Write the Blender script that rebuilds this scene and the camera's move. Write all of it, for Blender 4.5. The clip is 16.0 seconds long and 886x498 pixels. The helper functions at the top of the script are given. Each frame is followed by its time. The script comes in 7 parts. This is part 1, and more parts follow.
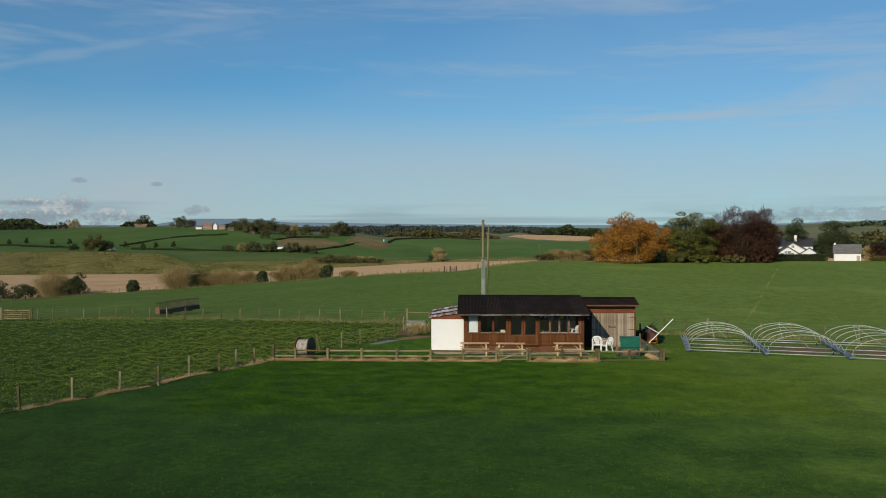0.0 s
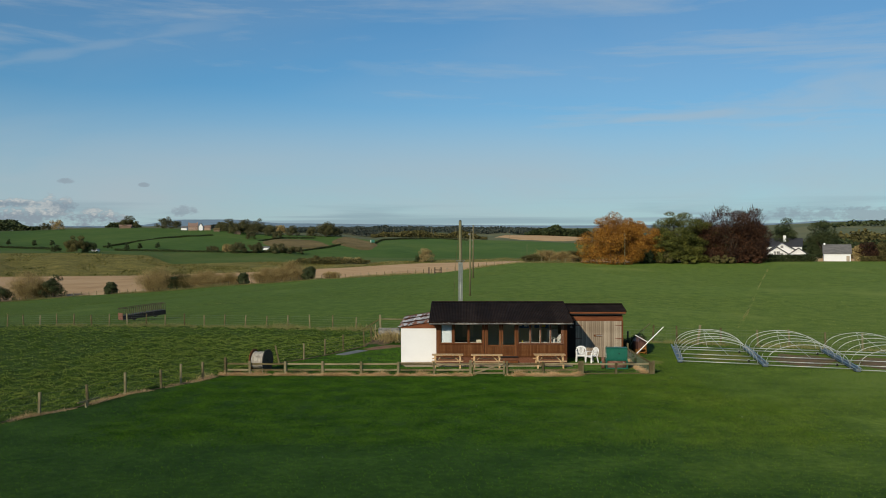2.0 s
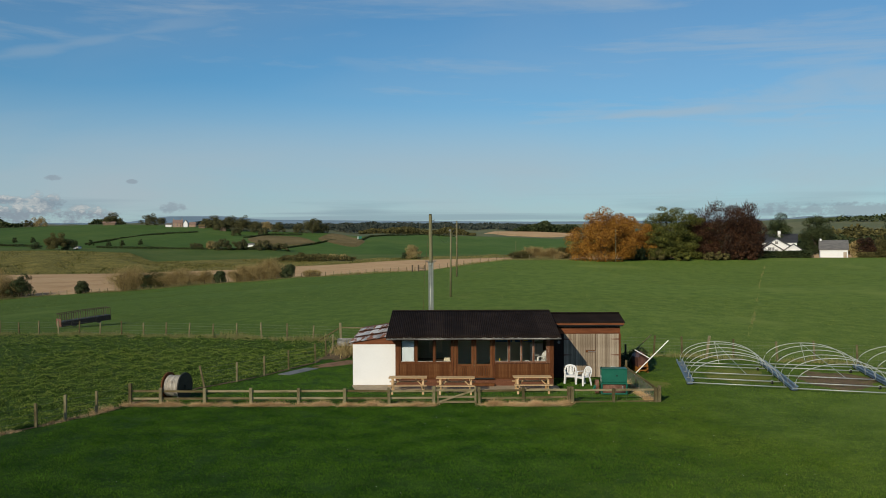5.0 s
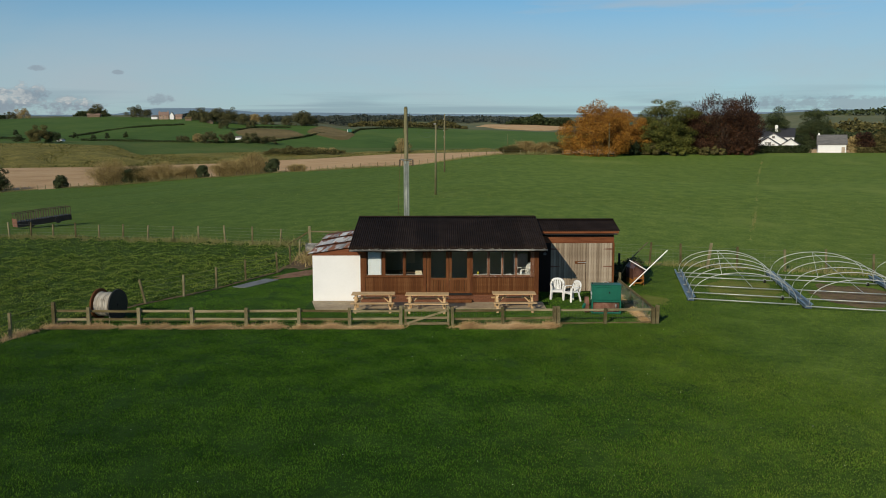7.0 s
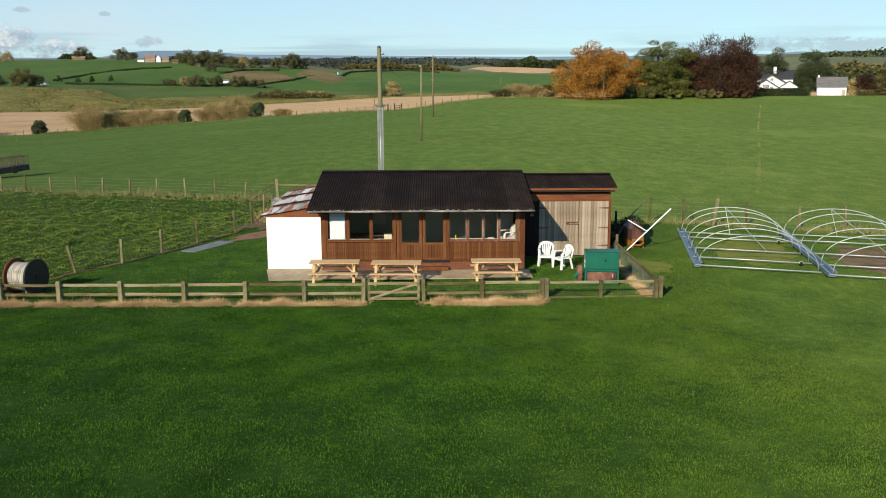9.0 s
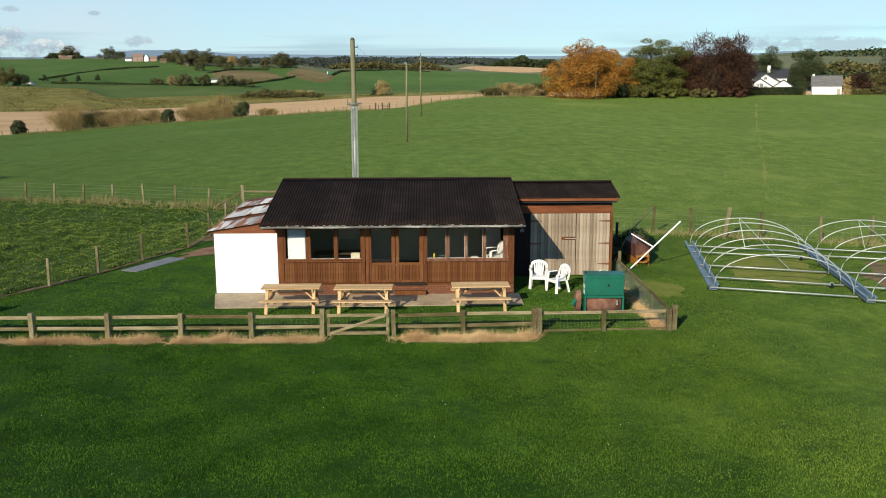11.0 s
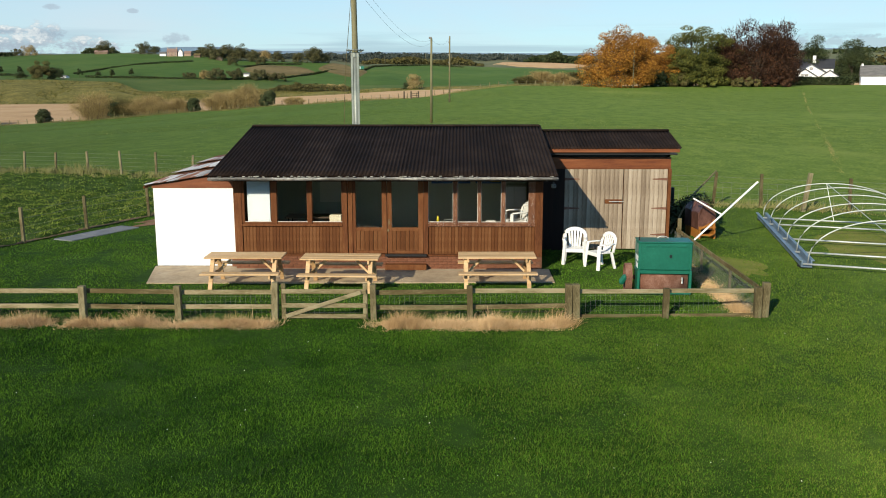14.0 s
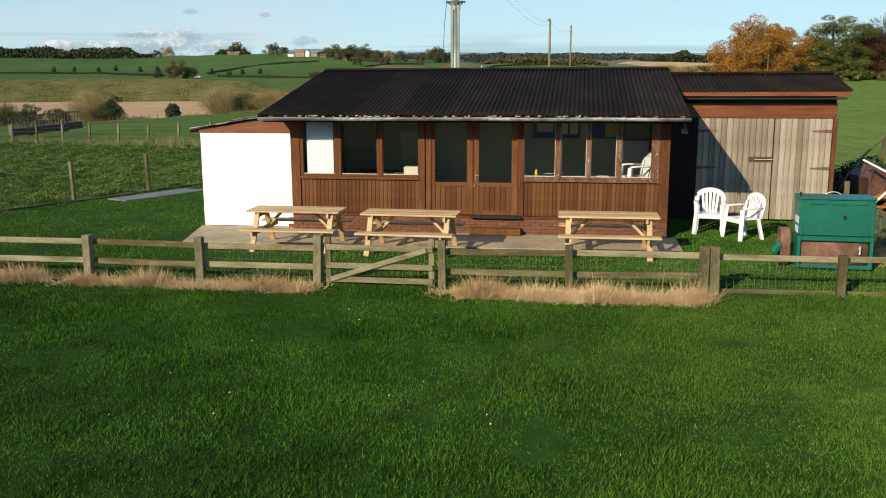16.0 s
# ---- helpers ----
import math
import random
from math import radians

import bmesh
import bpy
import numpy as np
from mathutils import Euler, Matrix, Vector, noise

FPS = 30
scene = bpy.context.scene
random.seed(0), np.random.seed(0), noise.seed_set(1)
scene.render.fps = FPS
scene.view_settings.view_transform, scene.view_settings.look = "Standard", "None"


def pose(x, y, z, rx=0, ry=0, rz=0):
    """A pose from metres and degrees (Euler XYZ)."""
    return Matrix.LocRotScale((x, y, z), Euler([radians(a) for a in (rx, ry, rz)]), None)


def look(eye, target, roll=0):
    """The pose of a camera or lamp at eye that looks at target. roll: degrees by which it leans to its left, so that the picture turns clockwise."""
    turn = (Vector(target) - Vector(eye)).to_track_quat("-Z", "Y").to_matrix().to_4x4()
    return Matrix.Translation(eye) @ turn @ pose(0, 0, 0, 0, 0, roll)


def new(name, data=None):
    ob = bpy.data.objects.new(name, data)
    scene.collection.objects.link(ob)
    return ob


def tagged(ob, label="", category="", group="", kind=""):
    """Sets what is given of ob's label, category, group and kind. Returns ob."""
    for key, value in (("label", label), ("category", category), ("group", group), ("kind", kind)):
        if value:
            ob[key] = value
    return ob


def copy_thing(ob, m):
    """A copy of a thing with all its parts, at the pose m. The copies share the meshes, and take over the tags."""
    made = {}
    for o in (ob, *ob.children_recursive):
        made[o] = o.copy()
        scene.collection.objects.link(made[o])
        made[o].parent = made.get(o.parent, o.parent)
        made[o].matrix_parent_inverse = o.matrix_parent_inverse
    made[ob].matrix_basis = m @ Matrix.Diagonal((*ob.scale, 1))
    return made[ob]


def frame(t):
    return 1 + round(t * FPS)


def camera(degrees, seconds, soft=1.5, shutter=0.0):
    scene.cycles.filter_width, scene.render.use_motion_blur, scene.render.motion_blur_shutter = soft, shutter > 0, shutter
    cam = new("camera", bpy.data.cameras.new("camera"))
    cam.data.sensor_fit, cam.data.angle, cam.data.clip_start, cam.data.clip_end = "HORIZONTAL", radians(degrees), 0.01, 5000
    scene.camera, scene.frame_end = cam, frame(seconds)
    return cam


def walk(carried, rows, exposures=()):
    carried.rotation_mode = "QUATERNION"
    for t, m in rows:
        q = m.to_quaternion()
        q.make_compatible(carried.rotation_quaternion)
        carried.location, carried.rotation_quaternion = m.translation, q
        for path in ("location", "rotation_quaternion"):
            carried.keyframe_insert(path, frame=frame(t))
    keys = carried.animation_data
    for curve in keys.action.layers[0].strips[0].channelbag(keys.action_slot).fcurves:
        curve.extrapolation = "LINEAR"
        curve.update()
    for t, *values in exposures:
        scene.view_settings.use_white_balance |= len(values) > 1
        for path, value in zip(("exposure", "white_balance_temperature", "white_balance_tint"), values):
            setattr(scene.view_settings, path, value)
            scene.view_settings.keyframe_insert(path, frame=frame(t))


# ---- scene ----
cam = camera(53.0, 16.0, soft=1.0)
PATH = [
    (0, (0.883, -57.05, 6.765), (0.817, -55.051, 6.761), -0.0),
    (0.5, (1.139, -55.779, 6.741), (1.078, -53.78, 6.738), -0.0),
    (1, (1.34, -54.645, 6.791), (1.285, -52.646, 6.788), -0.1),
    (1.5, (1.512, -53.515, 6.836), (1.471, -51.516, 6.831), -0.1),
    (2, (1.797, -52.294, 6.899), (1.757, -50.294, 6.896), -0.1),
    (2.5, (1.915, -50.819, 6.919), (1.881, -48.819, 6.917), -0.1),
    (3, (2.091, -49.234, 6.964), (2.06, -47.234, 6.961), -0.2),
    (5.5, (3.272, -41.556, 7.058), (3.261, -39.556, 7.039), -0.1),
    (6, (3.472, -40.183, 7.157), (3.466, -38.183, 7.121), -0.0),
    (6.5, (3.71, -38.908, 7.175), (3.707, -36.909, 7.124), -0.2),
    (7, (3.92, -37.663, 7.21), (3.921, -35.679, 6.96), -0.1),
    (7.5, (4.122, -36.467, 7.252), (4.126, -34.501, 6.882), -0.1),
    (8, (4.328, -35.312, 7.255), (4.334, -33.347, 6.885), -0.2),
    (8.5, (4.518, -34.081, 7.244), (4.529, -32.117, 6.871), -0.1),
    (9, (4.712, -32.749, 7.212), (4.728, -30.784, 6.838), -0.2),
    (9.5, (4.871, -31.638, 7.194), (4.891, -29.674, 6.82), -0.2),
    (10, (4.994, -30.433, 7.143), (5.02, -28.469, 6.768), -0.2),
    (12.5, (5.634, -24.624, 6.275), (5.679, -22.66, 5.9), -0.2),
    (13, (5.756, -23.531, 5.754), (5.803, -21.567, 5.377), -0.2),
    (13.5, (5.886, -22.474, 5.309), (5.925, -20.511, 4.928), -0.0),
    (14, (6.029, -21.396, 4.825), (5.992, -19.433, 4.445), -0.1),
    (14.5, (6.155, -20.362, 4.319), (6.039, -18.401, 3.943), -0.2),
    (15, (6.265, -19.384, 3.944), (6.088, -17.428, 3.567), -0.1),
    (15.5, (6.338, -18.357, 3.553), (6.099, -16.407, 3.177), -0.1),
    (16, (6.374, -17.348, 3.193), (6.073, -15.407, 2.816), -0.2),
]
walk(cam, [(t, look(eye, target, roll)) for t, eye, target, roll in PATH], [(0.0, -0.62), (6.8, -0.66), (7.5, -0.4), (8.0, -0.09), (9.0, 0.08), (13.0, 0.1), (16.0, 0.05)])

# ---- light ----
SUN_WAY = Vector((1.75, 3.4, -1.70)).normalized()
sun = new("sun", bpy.data.lights.new("sun", "SUN"))
sun.data.energy, sun.data.angle, sun.data.color = 5.1, radians(0.5), (1.0, 0.885, 0.67)
sun.matrix_world = look((0, 0, 0), SUN_WAY)
sun.location = (-60, -120, 60)

world = bpy.data.worlds.new("sky")
scene.world = world
world.use_nodes = True


def build_sky():
    nt = world.node_tree
    nt.nodes.clear()
    out = nt.nodes.new("ShaderNodeOutputWorld")
    bg = nt.nodes.new("ShaderNodeBackground")
    sky = nt.nodes.new("ShaderNodeTexSky")
    sky.sky_type, sky.sun_disc = "NISHITA", False
    sky.sun_elevation = math.asin(-SUN_WAY.z)
    sky.sun_rotation = math.atan2(-SUN_WAY.x, -SUN_WAY.y)
    sky.altitude, sky.air_density, sky.dust_density, sky.ozone_density = 50, 1.0, 0.1, 5.0
    bg.inputs["Strength"].default_value = 0.128
    coord = nt.nodes.new("ShaderNodeTexCoord")
    sep = nt.nodes.new("ShaderNodeSeparateXYZ")
    nt.links.new(coord.outputs["Generated"], sep.inputs[0])

    def math_node(op, a, b=None, clamp=False):
        n = nt.nodes.new("ShaderNodeMath")
        n.operation, n.use_clamp = op, clamp
        for i, v in enumerate((a, b)):
            if v is None:
                continue
            if isinstance(v, (int, float)):
                n.inputs[i].default_value = v
            else:
                nt.links.new(v, n.inputs[i])
        return n.outputs[0]

    def mapping(scale, turn):
        m = nt.nodes.new("ShaderNodeMapping")
        m.inputs["Scale"].default_value, m.inputs["Rotation"].default_value = scale, turn
        nt.links.new(coord.outputs["Generated"], m.inputs["Vector"])
        return m.outputs[0]

    def cloud_noise(scale, turn, size, detail, rough, lo, hi):
        n = nt.nodes.new("ShaderNodeTexNoise")
        n.inputs["Scale"].default_value, n.inputs["Detail"].default_value, n.inputs["Roughness"].default_value = size, detail, rough
        n.inputs["Distortion"].default_value = 0.4
        nt.links.new(mapping(scale, turn), n.inputs["Vector"])
        r = nt.nodes.new("ShaderNodeMapRange")
        r.interpolation_type = "SMOOTHSTEP"
        r.inputs["From Min"].default_value, r.inputs["From Max"].default_value = lo, hi
        nt.links.new(n.outputs["Fac"], r.inputs["Value"])
        return r.outputs[0]

    # thin streaked high cloud over the whole sky
    streaks = cloud_noise((1.0, 1.0, 9.0), (0.0, radians(9), 0.0), 2.6, 10, 0.62, 0.40, 0.72)
    veil = cloud_noise((1.0, 1.0, 3.0), (0.0, radians(4), 0.3), 1.4, 4, 0.5, 0.35, 0.75)

    def ramp_z(lo, hi):
        r = nt.nodes.new("ShaderNodeMapRange")
        r.interpolation_type = "SMOOTHSTEP"
        r.inputs["From Min"].default_value, r.inputs["From Max"].default_value = lo, hi
        nt.links.new(sep.outputs["Z"], r.inputs["Value"])
        return r.outputs[0]

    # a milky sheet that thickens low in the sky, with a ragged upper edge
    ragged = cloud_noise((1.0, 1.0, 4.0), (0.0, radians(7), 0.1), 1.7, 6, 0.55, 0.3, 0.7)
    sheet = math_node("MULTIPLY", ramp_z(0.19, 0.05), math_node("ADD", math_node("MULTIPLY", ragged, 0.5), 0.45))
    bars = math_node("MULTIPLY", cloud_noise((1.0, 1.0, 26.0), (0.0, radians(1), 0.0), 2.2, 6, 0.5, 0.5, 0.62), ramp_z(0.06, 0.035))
    # clouds ahead, by bearing u and rise v
    ahead = math_node("GREATER_THAN", sep.outputs["Y"], 0.2)
    u = math_node("DIVIDE", sep.outputs["X"], math_node("MAXIMUM", sep.outputs["Y"], 0.2))
    v = math_node("DIVIDE", sep.outputs["Z"], math_node("MAXIMUM", sep.outputs["Y"], 0.2))
    fray = nt.nodes.new("ShaderNodeTexNoise")
    fray.inputs["Scale"].default_value, fray.inputs["Detail"].default_value, fray.inputs["Roughness"].default_value = 55.0, 8, 0.62
    nt.links.new(mapping((1.0, 1.0, 1.5), (0.0, 0.0, 0.0)), fray.inputs["Vector"])
    ragged_edge = math_node("SUBTRACT", fray.outputs["Fac"], 0.5)
    fluff = nt.nodes.new("ShaderNodeTexNoise")
    fluff.inputs["Scale"].default_value, fluff.inputs["Detail"].default_value, fluff.inputs["Roughness"].default_value = 190.0, 6, 0.65
    nt.links.new(mapping((1.0, 1.0, 2.2), (0.0, 0.0, 0.0)), fluff.inputs["Vector"])
    ragged_edge = math_node("ADD", ragged_edge, math_node("MULTIPLY", math_node("SUBTRACT", fluff.outputs["Fac"], 0.5), 0.4))
    comb = nt.nodes.new("ShaderNodeTexNoise")
    comb.inputs["Scale"].default_value, comb.inputs["Detail"].default_value = 9.0, 8
    nt.links.new(mapping((1.0, 1.0, 5.0), (0.0, radians(12), 0.0)), comb.inputs["Vector"])
    combed = math_node("SUBTRACT", comb.outputs["Fac"], 0.5)

    def smooth(value, lo, hi):
        r = nt.nodes.new("ShaderNodeMapRange")
        r.interpolation_type = "SMOOTHSTEP"
        r.inputs["From Min"].default_value, r.inputs["From Max"].default_value = lo, hi
        nt.links.new(value, r.inputs["Value"])
        return r.outputs[0]

    def streak(u0, v0, u1, v1, wide, strength):
        """A combed wisp along a line."""
        slope = (v1 - v0) / (u1 - u0)
        line = math_node("ADD", math_node("MULTIPLY", math_node("SUBTRACT", u, u0), slope), v0)
        off = math_node("ADD", math_node("ABSOLUTE", math_node("SUBTRACT", v, line)), math_node("MULTIPLY", combed, wide * 2.2))
        end = (u1 - u0) * 0.3
        span = math_node("MULTIPLY", smooth(u, u0 - end * 0.3, u0 + end), smooth(u, u1 + end * 0.3, u1 - end))
        return math_node("MULTIPLY", math_node("MULTIPLY", smooth(off, wide, 0.0), span), strength)

    wisps = math_node("MULTIPLY", math_node("MAXIMUM", streaks, math_node("MULTIPLY", veil, 0.38)), 0.5)
    for line in ((-0.66, 0.188, -0.2, 0.265, 0.013, 0.26), (0.13, 0.138, 0.36, 0.154, 0.011, 0.6), (0.33, 0.112, 0.46, 0.178, 0.008, 0.45), (0.02, 0.096, 0.25, 0.1, 0.009, 0.45),
                 (-0.14, 0.21, -0.05, 0.195, 0.012, 0.16), (0.3, 0.09, 0.6, 0.115, 0.011, 0.5)):
        wisps = math_node("MAXIMUM", wisps, math_node("MULTIPLY", streak(*line), ahead))
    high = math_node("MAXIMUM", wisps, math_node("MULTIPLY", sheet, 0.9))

    def puff(u0, v0, ru, rv):
        """A small heaped cloud: how thick it is, and how far up it."""
        du, dv = math_node("DIVIDE", math_node("SUBTRACT", u, u0), ru), math_node("DIVIDE", math_node("SUBTRACT", v, v0), rv)
        e = math_node("ADD", math_node("MULTIPLY", du, du), math_node("MULTIPLY", dv, dv))
        e = math_node("ADD", e, math_node("MULTIPLY", ragged_edge, 4.2))
        return math_node("MULTIPLY", smooth(e, 1.0, 0.0), ahead), math_node("ADD", dv, math_node("MULTIPLY", ragged_edge, -3.2))

    heap, crest = None, None
    for cloud in ((-0.50, 0.036, 0.085, 0.014), (-0.455, 0.046, 0.026, 0.017), (-0.42, 0.034, 0.05, 0.012), (-0.51, 0.051, 0.035, 0.0065), (-0.60, 0.036, 0.07, 0.014)):
        d, c = puff(*cloud)
        c = math_node("MULTIPLY", d, smooth(c, 0.1, 0.9))
        heap = d if heap is None else math_node("MAXIMUM", heap, d)
        crest = c if crest is None else math_node("MAXIMUM", crest, c)
    for cloud in ((-0.312, 0.0425, 0.02, 0.0065), (-0.448, 0.077, 0.01, 0.0034), (-0.36, 0.0715, 0.008, 0.0026), (0.44, 0.036, 0.11, 0.011), (0.30, 0.031, 0.06, 0.006)):
        d, c = puff(*cloud)
        heap = math_node("MAXIMUM", heap, math_node("MULTIPLY", d, 0.65))
    mix = nt.nodes.new("ShaderNodeMix")
    mix.data_type = "RGBA"
    nt.links.new(high, mix.inputs["Factor"])
    tone = nt.nodes.new("ShaderNodeMix")
    tone.data_type, tone.blend_type = "RGBA", "MULTIPLY"
    tone.inputs["Factor"].default_value = 1.0
    nt.links.new(sky.outputs[0], tone.inputs["A"])
    tone.inputs["B"].default_value = (0.62, 1.0, 1.07, 1)
    nt.links.new(tone.outputs["Result"], mix.inputs["A"])
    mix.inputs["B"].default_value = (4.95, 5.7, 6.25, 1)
    body = nt.nodes.new("ShaderNodeMix")
    body.data_type = "RGBA"
    nt.links.new(crest, body.inputs["Factor"])
    body.inputs["A"].default_value, body.inputs["B"].default_value = (2.85, 3.4, 4.05, 1), (6.9, 6.95, 6.7, 1)
    mix2 = nt.nodes.new("ShaderNodeMix")
    mix2.data_type = "RGBA"
    nt.links.new(math_node("MULTIPLY", heap, 0.85), mix2.inputs["Factor"])
    nt.links.new(mix.outputs["Result"], mix2.inputs["A"])
    nt.links.new(body.outputs["Result"], mix2.inputs["B"])
    mix3 = nt.nodes.new("ShaderNodeMix")
    mix3.data_type = "RGBA"
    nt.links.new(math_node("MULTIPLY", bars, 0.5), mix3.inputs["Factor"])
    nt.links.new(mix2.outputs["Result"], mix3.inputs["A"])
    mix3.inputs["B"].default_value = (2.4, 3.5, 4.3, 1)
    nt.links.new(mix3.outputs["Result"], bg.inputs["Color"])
    nt.links.new(bg.outputs[0], out.inputs[0])


build_sky()

# ---- materials ----
rng = np.random.default_rng(7)


def material(name, stops, size=2.0, rough=0.8, bump=0.2, bump_size=None, metal=0.0, stretch=(1, 1, 1), space="Object", spread=0.0, island=0.0,
             fine=0.35, stain=None, stain_size=0.5, stain_at=(0.55, 0.7), spec=0.3, detail=6, sheen_tint=None):
    """A node material: a ramp of base colours over two scales of noise, with relief; spread varies it by object, island by loose piece;
    stain: a second colour in blotches; drier: x0, x1, a tint that comes in between these, and how far."""
    m = bpy.data.materials.new(name)
    m.use_nodes = True
    nt = m.node_tree
    bsdf = nt.nodes["Principled BSDF"]
    bsdf.inputs["Roughness"].default_value, bsdf.inputs["Metallic"].default_value = rough, metal
    bsdf.inputs["Specular IOR Level"].default_value = spec
    if space == "World":
        bsdf.inputs["Diffuse Roughness"].default_value = 1.0
    if space == "World":
        vec = nt.nodes.new("ShaderNodeNewGeometry").outputs["Position"]
    else:
        vec = nt.nodes.new("ShaderNodeTexCoord").outputs["Object"]
    mp = nt.nodes.new("ShaderNodeMapping")
    mp.inputs["Scale"].default_value = stretch
    nt.links.new(vec, mp.inputs["Vector"])

    def noise_fac(scale, d=6):
        n = nt.nodes.new("ShaderNodeTexNoise")
        n.inputs["Scale"].default_value, n.inputs["Detail"].default_value = scale, d
        n.inputs["Roughness"].default_value = 0.6
        nt.links.new(mp.outputs[0], n.inputs["Vector"])
        return n.outputs["Fac"]

    def calc(op, a, b):
        n = nt.nodes.new("ShaderNodeMath")
        n.operation = op
        for i, v in enumerate((a, b)):
            if isinstance(v, (int, float)):
                n.inputs[i].default_value = v
            else:
                nt.links.new(v, n.inputs[i])
        return n.outputs[0]

    big, small = noise_fac(size, detail), noise_fac(size * 9, 4)
    fac = calc("ADD", calc("MULTIPLY", big, 1 - fine), calc("MULTIPLY", small, fine))
    fac = calc("ADD", calc("MULTIPLY", calc("SUBTRACT", fac, 0.5), 2.2), 0.5)
    if spread:
        info = nt.nodes.new("ShaderNodeObjectInfo")
        fac = calc("ADD", fac, calc("MULTIPLY", calc("SUBTRACT", info.outputs["Random"], 0.5), spread))
    if island:
        geo = nt.nodes.new("ShaderNodeNewGeometry")
        fac = calc("ADD", fac, calc("MULTIPLY", calc("SUBTRACT", geo.outputs["Random Per Island"], 0.5), island))
    ramp = nt.nodes.new("ShaderNodeValToRGB")
    while len(ramp.color_ramp.elements) < len(stops):
        ramp.color_ramp.elements.new(0.5)
    for i, c in enumerate(stops):
        e = ramp.color_ramp.elements[i]
        e.position, e.color = (i / max(1, len(stops) - 1)) * 0.7 + 0.15, (*c, 1)
    nt.links.new(fac, ramp.inputs["Fac"])
    colour = ramp.outputs["Color"]
    if stain:
        r = nt.nodes.new("ShaderNodeMapRange")
        r.interpolation_type = "SMOOTHSTEP"
        r.inputs["From Min"].default_value, r.inputs["From Max"].default_value = stain_at
        nt.links.new(noise_fac(stain_size, 5), r.inputs["Value"])
        mx = nt.nodes.new("ShaderNodeMix")
        mx.data_type = "RGBA"
        nt.links.new(r.outputs[0], mx.inputs["Factor"])
        nt.links.new(colour, mx.inputs["A"])
        mx.inputs["B"].default_value = (*stain, 1)
        colour = mx.outputs["Result"]
    # tint growing with x: sun thrown back by grass, put into the colour
    if sheen_tint:
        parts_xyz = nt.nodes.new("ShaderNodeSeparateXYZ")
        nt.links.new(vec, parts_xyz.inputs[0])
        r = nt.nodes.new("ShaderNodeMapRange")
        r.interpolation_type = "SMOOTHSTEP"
        r.inputs["From Min"].default_value, r.inputs["From Max"].default_value, r.inputs["To Max"].default_value = sheen_tint[0], sheen_tint[1], sheen_tint[3]
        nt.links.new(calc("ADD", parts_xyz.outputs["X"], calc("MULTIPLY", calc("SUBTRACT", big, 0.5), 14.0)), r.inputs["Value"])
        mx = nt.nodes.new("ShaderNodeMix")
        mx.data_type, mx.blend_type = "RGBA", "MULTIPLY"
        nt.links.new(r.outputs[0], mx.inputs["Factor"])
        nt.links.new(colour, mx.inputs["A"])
        mx.inputs["B"].default_value = (*sheen_tint[2], 1)
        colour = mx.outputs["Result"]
    nt.links.new(colour, bsdf.inputs["Base Color"])
    if bump:
        b = nt.nodes.new("ShaderNodeBump")
        b.inputs["Strength"].default_value, b.inputs["Distance"].default_value = bump, 0.02
        nt.links.new(noise_fac(bump_size or size * 9, 4), b.inputs["Height"])
        nt.links.new(b.outputs[0], bsdf.inputs["Normal"])
    return m


def glass_material():
    m = bpy.data.materials.new("window_glass")
    m.use_nodes = True
    nt = m.node_tree
    nt.nodes.clear()
    out, clear, gloss, mix, fres = (nt.nodes.new("ShaderNode" + k) for k in ("OutputMaterial", "BsdfTransparent", "BsdfGlossy", "MixShader", "Fresnel"))
    clear.inputs["Color"].default_value = (0.95, 0.96, 0.955, 1)
    gloss.inputs["Roughness"].default_value = 0.02
    fres.inputs["IOR"].default_value = 1.5
    nt.links.new(fres.outputs[0], mix.inputs[0])
    nt.links.new(clear.outputs[0], mix.inputs[1])
    nt.links.new(gloss.outputs[0], mix.inputs[2])
    nt.links.new(mix.outputs[0], out.inputs[0])
    return m


